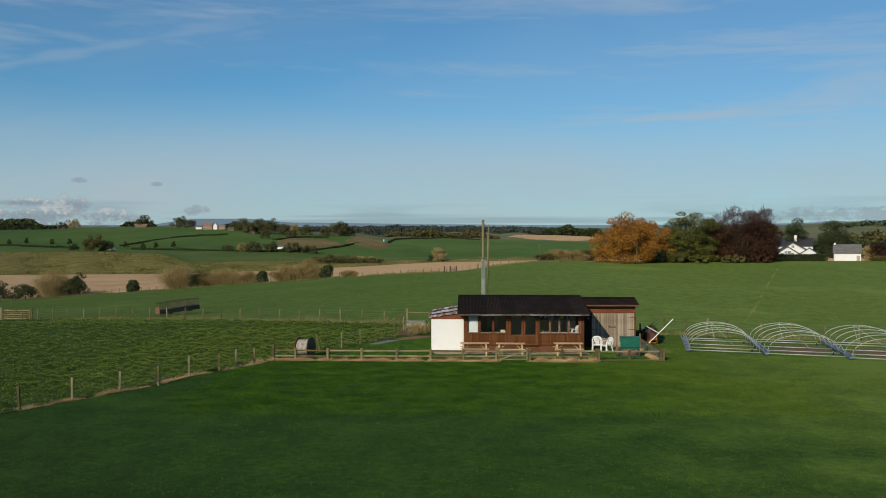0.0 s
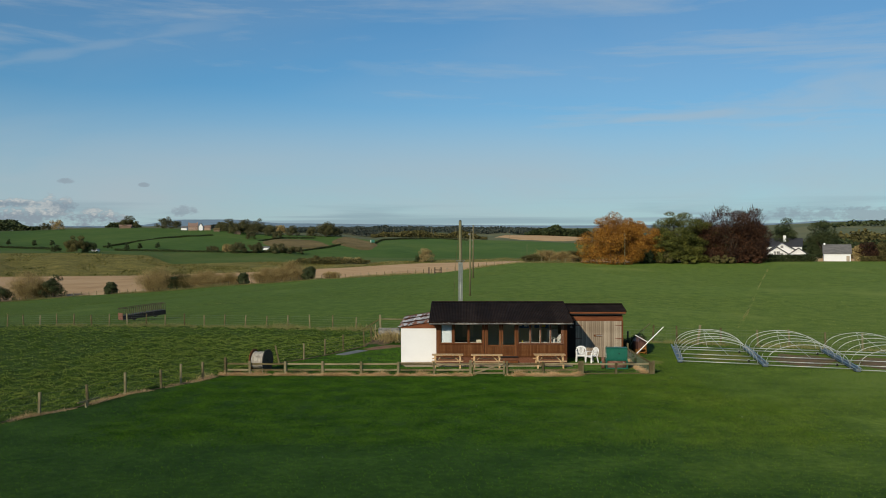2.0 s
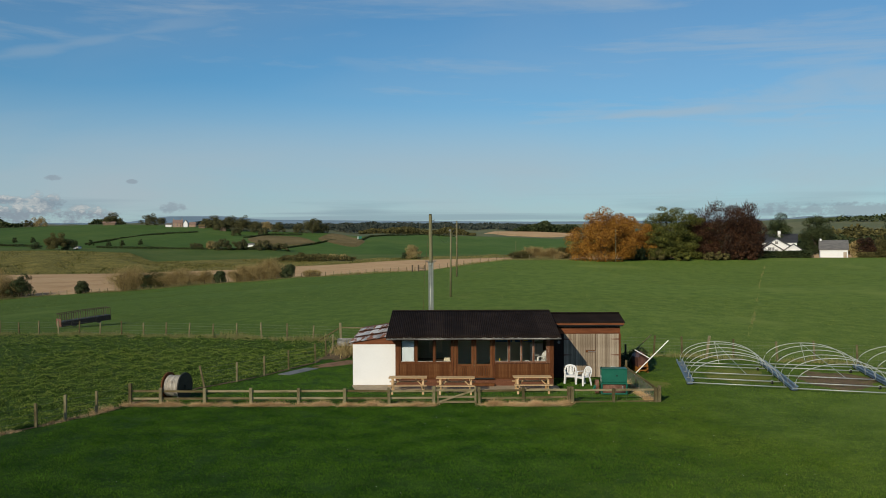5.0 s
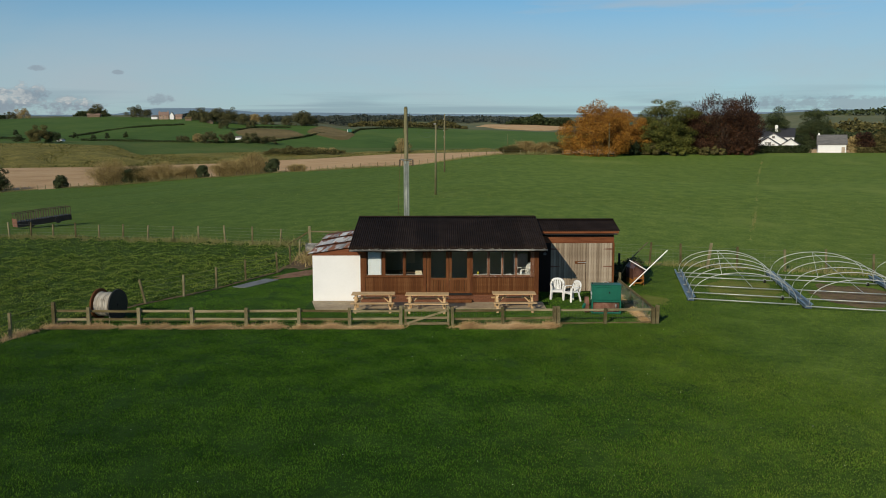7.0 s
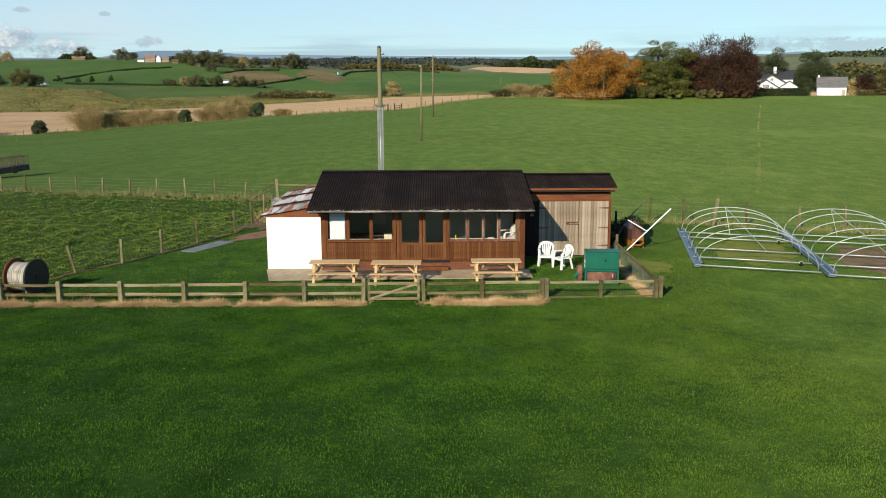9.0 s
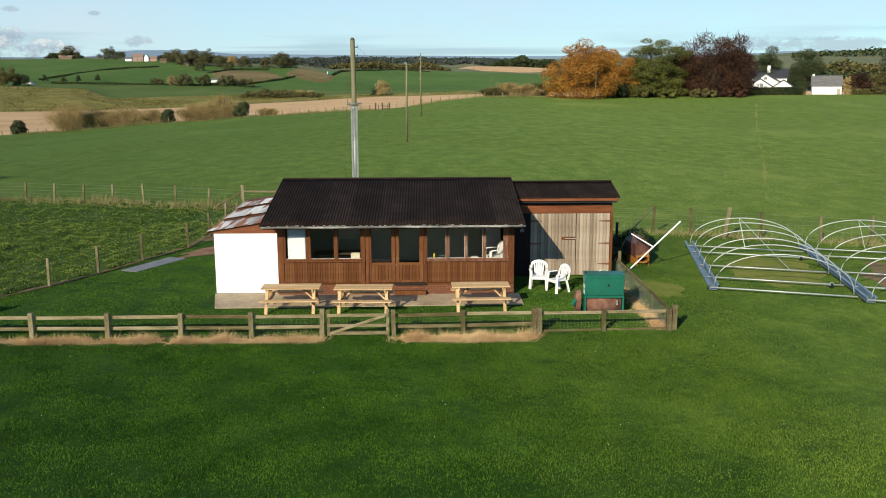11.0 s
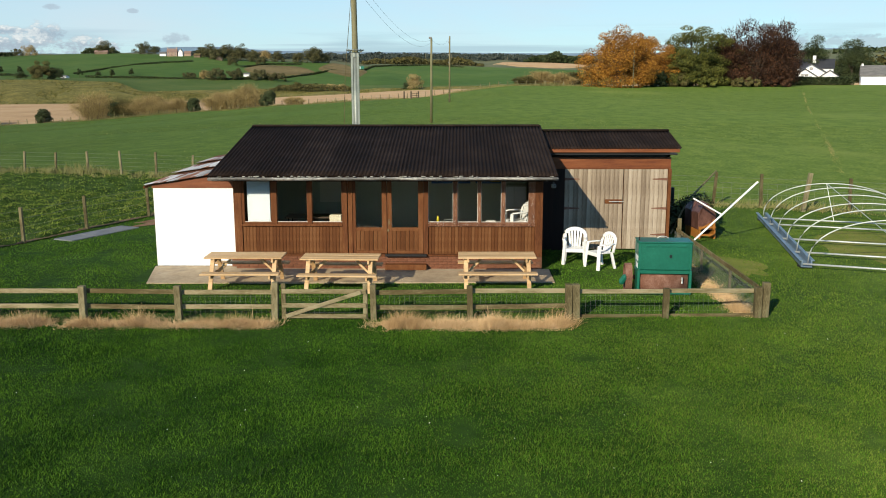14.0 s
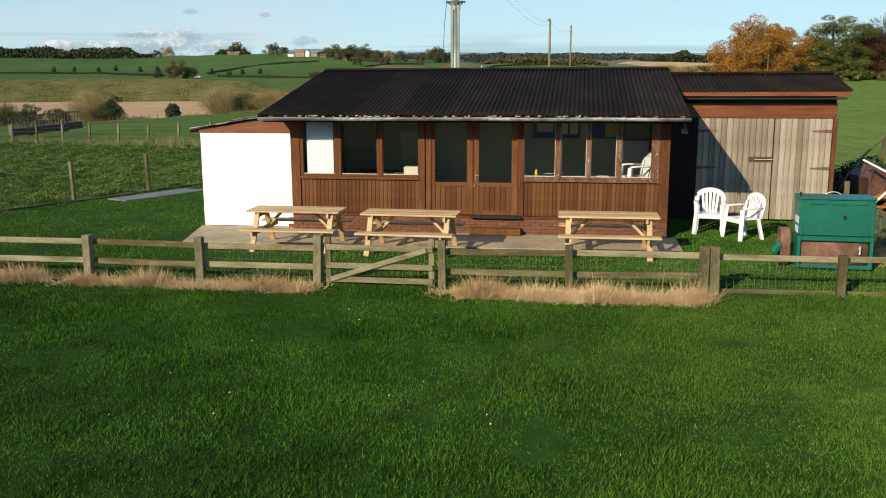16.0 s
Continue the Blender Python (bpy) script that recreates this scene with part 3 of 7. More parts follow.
def edge_rows(curve, a):
    """Distances and heights of an edge at many bearings, eased between its points."""
    k = np.array(curve, float)
    a = np.clip(np.asarray(a, float), k[0, 0], k[-1, 0])
    i = np.clip(np.searchsorted(k[:, 0], a) - 1, 0, len(k) - 2)
    s = (a - k[i, 0]) / (k[i + 1, 0] - k[i, 0])
    s = s * 0.5 + s * s * (3 - 2 * s) * 0.5
    return k[i, 1] + s * (k[i + 1, 1] - k[i, 1]), k[i, 2] + s * (k[i + 1, 2] - k[i, 2])


def edge_at(curve, a):
    """The same at one bearing."""
    y, z = edge_rows(curve, [a])
    return float(y[0]), float(z[0])


def ground_rows(x, y):
    """Heights of the home field."""
    x, y = np.asarray(x, float), np.asarray(y, float)
    far, high = edge_rows(FIELD_EDGE, (x - EYE_X) / np.maximum(1.0, y - EYE_Y))
    s = np.clip((y - 20) / (far - 20), 0, 1)
    # falls away at once towards the valley, stays level longer before it rises to the trees
    return np.minimum(high, 0) * s ** 0.88 + np.maximum(high, 0) * s ** 1.7


def ground_z(x, y):
    return 0.0 if y < 20 else float(ground_rows([x], [y])[0])


def land_rows(x, y):
    """Heights of the land anywhere ahead."""
    x, y = np.asarray(x, float), np.asarray(y, float)
    a = (x - EYE_X) / np.maximum(1.0, y - EYE_Y)
    edges = [edge_rows(c, a) for c in (FIELD_EDGE, STUBBLE_TOP, BANK_TOP, PASTURE_TOP, HILL_TOP, FAR_TOP, SKYLINE)]
    z = np.where(y <= edges[0][0], ground_rows(x, y), edges[-1][1])
    for (y0, z0), (y1, z1) in zip(edges, edges[1:]):
        z = np.where((y > y0) & (y <= y1), z0 + (z1 - z0) * (y - y0) / (y1 - y0), z)
    return z


def land_z(x, y):
    return float(land_rows([x], [y])[0])


BEARINGS = np.concatenate([np.linspace(-3.0, -0.8, 12)[:-1], np.linspace(-0.8, 0.7, 260), np.linspace(0.7, 3.0, 12)[1:]])


def band(name, near, far, rows, mat, label, rough=0.0):
    verts, faces = [], []
    (y0, z0), (y1, z1) = edge_rows(near, BEARINGS), edge_rows(far, BEARINGS)
    for j in range(rows + 1):
        s = j / rows
        for i, a in enumerate(BEARINGS):
            y = y0[i] + (y1[i] - y0[i]) * s
            bulge = rough * math.sin(math.pi * s) * noise.noise((a * 40, s * 3, 0.5))
            verts.append((EYE_X + a * (y - EYE_Y), y, z0[i] + (z1[i] - z0[i]) * s + bulge))
    n = len(BEARINGS)
    for j in range(rows):
        for i in range(n - 1):
            faces.append((j * n + i, j * n + i + 1, (j + 1) * n + i + 1, (j + 1) * n + i))
    ob = new(name, sheet_mesh(name, verts, faces, mat))
    ob.data.shade_smooth()
    return tagged(ob, label, "ground", kind="structure")


def back_line(x):
    """The plan line of the fence between the home ground and the pasture."""
    return 18.7 - 0.4 * x


def fence_row(a):
    """Where a bearing meets that line."""
    return min(60.0, max(2.0, (18.7 - 0.4 * (EYE_X - a * EYE_Y)) / (1 + 0.4 * a))) if a > -1.5 else 60.0


def home_field():
    verts, faces = [], []
    ys = [-1500, -400, -120, -60, -30, -15, -6, -2]
    n = len(BEARINGS)
    for y in ys:
        for a in BEARINGS:
            verts.append((EYE_X + a * max(abs(fence_row(a) - EYE_Y), abs(y - 25) * 1.0), y, 0.0))
    for k in range(1, 9):
        for a in BEARINGS:
            y = -2 + (fence_row(a) + 2) * k / 8
            x = EYE_X + a * (fence_row(a) - EYE_Y + (y - fence_row(a)) * k / 8)
            verts.append((x, y, ground_z(x, y)))
    rows = len(ys) + 8
    for j in range(rows - 1):
        for i in range(n - 1):
            faces.append((j * n + i, j * n + i + 1, (j + 1) * n + i + 1, (j + 1) * n + i))
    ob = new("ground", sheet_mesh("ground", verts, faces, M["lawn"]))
    ob.data.shade_smooth()
    tagged(ob, "short green mown grass round the hut", "grass field", kind="structure")
    verts, faces = [], []
    for j in range(51):
        for a in BEARINGS:
            y0, far = fence_row(a), edge_at(FIELD_EDGE, a)[0]
            y = y0 + (far - y0) * j / 50
            x = EYE_X + a * (y - EYE_Y)
            verts.append((x, y, ground_z(x, y) + 0.25 * math.sin(math.pi * j / 50) * noise.noise((x * 0.03, y * 0.03, 0))))
    for j in range(50):
        for i in range(n - 1):
            faces.append((j * n + i, j * n + i + 1, (j + 1) * n + i + 1, (j + 1) * n + i))
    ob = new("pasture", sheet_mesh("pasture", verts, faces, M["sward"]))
    ob.data.shade_smooth()
    tagged(ob, "grazed yellow-green pasture sloping gently away", "pasture", kind="structure")


home_field()
band("stubble_field", FIELD_EDGE, STUBBLE_TOP, 6, M["stubble"], "pale brown stubble field beyond the pasture fence", 0.5)
band("rough_bank", STUBBLE_TOP, BANK_TOP, 12, M["bank"], "rough bank of yellowing tussock grass", 2.5)
band("low_pasture", BANK_TOP, PASTURE_TOP, 6, M["pasture"], "dull green pasture in the valley bottom", 0.8)
band("hill_fields", PASTURE_TOP, HILL_TOP, 14, M["hill"], "green hill fields rising towards the skyline", 2.0)
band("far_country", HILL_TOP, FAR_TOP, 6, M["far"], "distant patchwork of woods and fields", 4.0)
band("backdrop_hills", FAR_TOP, SKYLINE, 6, M["skyline"], "haze-blue distant hills along the horizon", 6.0)

# ---- the hut ----
WALL_Y = 0.75


def corrugated(x0, x1, y0, z0, y1, z1, pitch, depth, mat, name, parent, sag=0.0, rows=6):
    """A corrugated sheet whose ridges run from (y0, z0) up to (y1, z1)."""
    n = max(8, int((x1 - x0) / pitch * 6))
    verts, faces = [], []
    for j in range(rows + 1):
        s = j / rows
        for i in range(n + 1):
            x = x0 + (x1 - x0) * i / n
            wob = 0.012 * noise.noise((x * 1.3, (y0 + (y1 - y0) * s) * 0.8, 3.0)) - sag * math.sin(math.pi * s)
            verts.append((x, y0 + (y1 - y0) * s, z0 + (z1 - z0) * s + depth / 2 * math.sin(2 * math.pi * x / pitch) + wob))
    for j in range(rows):
        for i in range(n):
            a = j * (n + 1) + i
            faces.append((a, a + 1, a + n + 2, a + n + 1))
    top = len(verts)
    verts += [(x, y, z - 0.006) for x, y, z in verts[:top]]
    faces += [tuple(reversed([v + top for v in f])) for f in faces[:]]
    for i in range(n):
        faces.append((i + 1, i, i + top, i + 1 + top))
        a = rows * (n + 1) + i
        faces.append((a, a + 1, a + 1 + top, a + top))
    me = sheet_mesh(name, verts, faces, mat)
    me.shade_smooth()
    ob = new(name, me)
    ob.parent = parent
    return ob


def plank_row(parent, x0, x1, width, z0, z1, y, mat, name="plank", thick=0.018, gap=0.006):
    """Upright boards side by side, each an object on one of three shared meshes."""
    n = max(1, round((x1 - x0) / width))
    w = (x1 - x0) / n
    me = finish(box(gap / 2, w - gap / 2, 0, thick, z0, z1, 0.004), name, mat)
    for i in range(n):
        ob = new(name, me)
        ob.parent = parent
        ob.location = (x0 + i * w, y + rng.uniform(-0.003, 0.003), 0)


def window_unit(parent, x0, x1, z0, z1, bars, mat, name="window"):
    """A window with jambs, head, sill, the given mullions (pairs of x) and a pane in each light."""
    win = part(name, box(x0, x1, WALL_Y - 0.055, WALL_Y + 0.05, z0 - 0.075, z0 - 0.02, 0.006), mat, parent)
    part("head", box(x0, x1, WALL_Y - 0.02, WALL_Y + 0.05, z1, z1 + 0.07, 0.004), mat, win)
    edges = [x0] + [v for pair in bars for v in pair] + [x1]
    for a, b in zip(edges[::2], edges[1::2]):
        part("pane", box(a - 0.01, b + 0.01, WALL_Y + 0.012, WALL_Y + 0.018, z0 - 0.01, z1 + 0.01), GLASS, win).visible_shadow = False
        part("bottom_rail", box(a, b, WALL_Y - 0.012, WALL_Y + 0.04, z0 - 0.02, z0 + 0.025, 0.004), mat, win)
        part("bead", box(a, b, WALL_Y - 0.008, WALL_Y + 0.011, z0 + 0.026, z0 + 0.044, 0.003), M["putty"], win)
        for bx in (a, b - 0.014):
            part("bead", box(bx, bx + 0.014, WALL_Y - 0.006, WALL_Y + 0.011, z0 + 0.046, z1, 0.003), M["putty"] if mat is M["worn"] else mat, win)
    for a, b in bars:
        part("mullion", box(a, b, WALL_Y - 0.03, WALL_Y + 0.05, z0 - 0.02, z1, 0.005), mat, win)
    return win


def hut():
    h = empty("hut", label="low brown timber clubhouse hut with dark corrugated roof", category="hut")
    timber, boards = M["timber"], M["boards"]
    # brick plinth with its own bricks along the front
    plinth = part("plinth", box(0.33, 8.12, WALL_Y, WALL_Y + 0.1, 0, 0.35), M["mortar"], h, "red brick plinth")
    brick = finish(box(0.004, 0.221, -0.012, 0.05, 0.004, 0.069, 0.004), "brick", M["plinth"])
    for row in range(5):
        for i in range(36):
            x = 0.33 + i * 0.225 - (0.1125 if row % 2 else 0)
            if 0.2 < x < 7.95:
                b = new("brick", brick)
                b.parent = plinth
                b.location = (x, WALL_Y + rng.uniform(-0.004, 0.003), row * 0.07)
    # sill beam on the plinth, posts and head beam
    part("sole_plate", box(0.33, 8.12, WALL_Y - 0.03, WALL_Y + 0.1, 0.35, 0.40, 0.004), timber, h)
    for x0, x1 in ((0.33, 0.53), (3.07, 3.2), (3.22, 3.33), (5.12, 5.24), (7.93, 8.12)):
        part("post", box(x0, x1, WALL_Y - 0.035, WALL_Y + 0.1, 0.40, 2.5, 0.006), timber, h)
    part("head_beam", box(0.33, 8.12, WALL_Y - 0.02, WALL_Y + 0.1, 2.43, 2.53, 0.005), timber, h)
    for x0, x1 in ((0.53, 3.07), (5.24, 7.93)):
        panel = part("wall_panel", box(x0, x1, WALL_Y + 0.02, WALL_Y + 0.08, 0.40, 1.13), timber, h)
        plank_row(panel, x0, x1, 0.085, 0.405, 1.125, WALL_Y, boards, gap=0.004)
    window_unit(h, 0.53, 3.07, 1.2, 2.36, [(1.28, 1.42), (2.19, 2.31)], M["timber"])
    window_unit(h, 5.24, 7.93, 1.2, 2.36, [(5.87, 5.98), (6.49, 6.57), (7.08, 7.18)], M["worn"])
    part("jamb", box(7.76, 7.93, WALL_Y - 0.025, WALL_Y + 0.05, 1.2, 2.36, 0.005), M["worn"], h)
    part("jamb", box(0.53, 0.60, WALL_Y - 0.02, WALL_Y + 0.05, 1.2, 2.36, 0.005), timber, h)
    # double door
    for x0, x1, g0, g1, handle in ((3.33, 4.2, 3.41, 4.07, False), (4.21, 5.12, 4.32, 4.99, True)):
        door = part("door", box(x0, g0, WALL_Y - 0.012, WALL_Y + 0.035, 0.42, 2.42, 0.004), timber, h, "half-glazed brown timber door")
        part("stile", box(g1, x1 - 0.005, WALL_Y - 0.012, WALL_Y + 0.035, 0.42, 2.42, 0.004), timber, door)
        part("lock_rail", box(g0, g1, WALL_Y - 0.01, WALL_Y + 0.03, 1.0, 1.09, 0.004), timber, door)
        part("bottom_rail", box(g0, g1, WALL_Y - 0.01, WALL_Y + 0.03, 0.42, 0.5, 0.004), timber, door)
        part("top_rail", box(g0, g1, WALL_Y - 0.01, WALL_Y + 0.03, 2.34, 2.42, 0.004), timber, door)
        part("pane", box(g0 - 0.01, g1 + 0.01, WALL_Y + 0.01, WALL_Y + 0.016, 1.08, 2.35), GLASS, door).visible_shadow = False
        plank_row(door, g0, g1, 0.11, 0.5, 1.0, WALL_Y + 0.004, boards)
        if handle:
            bm = box(4.235, 4.262, WALL_Y - 0.02, WALL_Y - 0.01, 1.15, 1.31, 0.003)
            tube([(4.245, WALL_Y - 0.02, 1.24), (4.245, WALL_Y - 0.06, 1.24), (4.33, WALL_Y - 0.065, 1.235)], 0.008, 8, bm)
            part("handle", bm, M["brass"], door, "dull brass lever handle")
            part("lock", box(4.2, 4.25, WALL_Y - 0.03, WALL_Y - 0.012, 0.99, 1.05, 0.004), M["brass"], door)
    part("threshold", box(4.15, 5.2, WALL_Y - 0.12, WALL_Y, 0.36, 0.42, 0.006), M["black"], h)
    part("door_step", box(4.15, 5.2, WALL_Y - 0.22, WALL_Y - 0.014, 0.03, 0.17, 0.012), M["timber"], h, "low brown timber doorstep")
    # other walls and floor
    for x0, x1 in ((0.33, 0.43), (8.02, 8.12)):
        bm = bmesh.new()
        prof = [(WALL_Y + 0.1, 0), (4.8, 0), (4.8, 3.32), (WALL_Y + 0.1, 2.58)]
        ends = [[bm.verts.new((x, py, pz)) for py, pz in prof] for x in (x0, x1)]
        bm.faces.new(ends[0])
        bm.faces.new(list(reversed(ends[1])))
        for i in range(4):
            bm.faces.new((ends[0][i], ends[1][i], ends[1][(i + 1) % 4], ends[0][(i + 1) % 4]))
        bmesh.ops.recalc_face_normals(bm, faces=bm.faces[:])
        part("wall", bm, boards, h)
    part("wall", box(0.43, 8.02, 4.7, 4.8, 0, 3.32), boards, h)
    part("inner_floor", box(0.43, 8.02, WALL_Y + 0.1, 4.7, 0.28, 0.36), M["innerfloor"], h)
    part("inner_lining", box(0.431, 8.019, 4.66, 4.697, 0.36, 2.5), M["interior"], h)
    part("inner_ceiling", box(0.431, 8.019, WALL_Y + 0.1, 4.66, 2.5, 2.53), M["interior"], h)
    # roof of lapped sheets, rafters, fascia, barge boards and gutter
    rise = (3.41 - 2.48) / 4.98
    roof = part("roof", box(-0.02, 8.36, 0.12, 4.9, -0.03, 0.0, 0, None, Matrix(((1, 0, 0, 0), (0, 1, 0, 0), (0, rise, 1, 2.45), (0, 0, 0, 1)))), timber, h, "dark roof of corrugated bitumen sheets")
    for i in range(9):
        x0 = -0.1 + i * 0.94
        corrugated(x0, x0 + 0.985, -0.045, 2.485 + 0.005 * (i % 2), 4.96, 3.42 + 0.005 * (i % 2), 0.095, 0.036, M["roofsheet"], "roof_sheet", roof, rows=10)
    ridge = box(-0.08, 8.38, 4.86, 5.06, 3.395, 3.455, 0.02)
    part("ridge_cap", ridge, M["roofsheet"], h, "black bitumen ridge cap")
    for x in (-0.09, 8.36):
        m = Matrix(((1, 0, 0, 0), (0, 1, 0, 0), (0, rise, 1, 0), (0, 0, 0, 1)))
        part("barge_board", box(x, x + 0.03, 0.0, 4.94, 2.36, 2.5, 0, None, m), M["roofsheet"], h)
    for i in range(9):
        x = 0.05 + i * 1.03
        part("rafter_end", box(x, x + 0.05, 0.06, WALL_Y, 2.34, 2.44, 0.003, None, Matrix(((1, 0, 0, 0), (0, 1, 0, 0), (0, rise, 1, 0), (0, 0, 0, 1)))), timber, h)
    # dark sheet colour stands in for the shade under the gutter
    part("fascia", box(0.0, 8.36, 0.03, 0.055, 2.34, 2.46, 0.003), M["roofsheet"], h)
    gut = bmesh.new()
    n = 40
    prof = [(0.06 * math.cos(t), 0.068 * math.sin(t)) for t in np.linspace(math.pi, 2 * math.pi, 7)]
    rows = []
    for i in range(n + 1):
        x = -0.06 + 8.46 * i / n
        dz = 0.01 * noise.noise((x * 0.8, 0, 0)) + 0.012 * x / 8.4
        rows.append([gut.verts.new((x, -0.075 + py, 2.44 + pz + dz)) for py, pz in prof] + [gut.verts.new((x, -0.075 + py * 0.9, 2.442 + pz * 0.88 + dz)) for py, pz in reversed(prof)])
    for a, b in zip(rows, rows[1:]):
        for k in range(len(a)):
            gut.faces.new((a[k], b[k], b[(k + 1) % len(a)], a[(k + 1) % len(a)]))
    for r in (rows[0], rows[-1]):
        gut.faces.new(r)
    bmesh.ops.recalc_face_normals(gut, faces=gut.faces[:])
    gutter = part("gutter", gut, M["gutter"], h, "peeling pale half-round gutter", True)
    for i in range(10):
        part("bracket", box(0.2 + i * 0.88, 0.225 + i * 0.88, -0.13, 0.03, 2.36, 2.372, 0.002), M["black"], gutter)
    # moss and flaking paint along the eave
    crumbs = bmesh.new()
    for i in range(70):
        x = rng.uniform(-0.05, 8.38)
        w = rng.uniform(0.02, 0.09)
        z = 2.447 + 0.012 * x / 8.4 + rng.uniform(-0.006, 0.014)
        y = rng.uniform(-0.12, -0.04)
        box(x, x + w, y, y + rng.uniform(0.015, 0.04), z, z + rng.uniform(0.008, 0.03), 0.004, crumbs)
    tagged(part("gutter_debris", crumbs, M["crumb"], gutter, "pale moss and flakes in the gutter"), kind="stuff")
    # security lamp by the corner
    lamp = part("wall_lamp", box(8.3, 8.42, 0.5, 0.6, 2.12, 2.22, 0.02), M["gutter"], h, "small grey security lamp")
    tube([(8.36, 0.55, 2.22), (8.36, 0.6, 2.42)], 0.012, 8, bm := bmesh.new())
    part("stem", bm, M["gutter"], lamp)
    return h


hut()


def lean_to():
    s = empty("lean_to", label="white rendered lean-to store with rusty tin roof", category="shed")
    part("wall", box(-1.8, 0.32, 1.02, 1.14, 0.03, 2.08, 0.012), M["render"], s, "white rendered front wall")
    part("wall", box(-1.8, -1.68, 1.14, 7.5, 0.0, 2.08, 0.006), M["render"], s)
    part("wall", box(-1.68, 0.32, 7.38, 7.5, 0.0, 2.3, 0.006), M["render"], s)
    bm = bmesh.new()
    vs = [bm.verts.new(p) for p in ((-1.82, 1.0, 2.06), (0.32, 1.0, 2.06), (0.32, 1.0, 2.46), (-1.82, 1.0, 2.12), (-1.82, 1.03, 2.06), (0.32, 1.03, 2.06), (0.32, 1.03, 2.46), (-1.82, 1.03, 2.12))]
    for f in ((0, 1, 2, 3), (7, 6, 5, 4), (0, 4, 5, 1), (1, 5, 6, 2), (2, 6, 7, 3), (3, 7, 4, 0)):
        bm.faces.new([vs[i] for i in f])
    part("gable_board", bm, M["redboard"], s, "brown wedge-shaped gable board")
    roof = part("roof", box(-1.9, 0.3, 0.98, 7.6, -0.03, -0.015, 0, None, Matrix(((1, 0, 0, 0), (0, 1, 0, 0), (0.155, 0.028, 1, 2.41), (0, 0, 0, 1)))), M["timber"], s, "patched rusty grey tin roof")
    # tin sheets with ridges that run up the slope, from the low side to the hut
    turn = Matrix(((0, 1, 0, 0), (1, 0, 0, 0), (0, 0, 1, 0), (0, 0, 0, 1)))
    for r in range(3):
        lo, hi = r / 3, (r + 1) / 3 + (0.04 if r < 2 else 0)
        for i in range(3):
            y0 = 0.9 + i * 2.22
            lift = 0.028 * y0 + 0.004 * (i % 2) + 0.006 * r
            ob = corrugated(y0, y0 + 2.3, -1.98 + 2.31 * lo, 2.13 + 0.35 * lo + lift, -1.98 + 2.31 * hi, 2.13 + 0.35 * hi + lift, 0.076, 0.016, M["tin"], "roof_sheet", roof, rows=2)
            ob.matrix_basis = turn
            ob.data.flip_normals()
    part("fascia", box(-2.0, -1.96, 0.9, 7.6, 2.06, 2.12, 0.004), M["timber"], s)
    return s


lean_to()


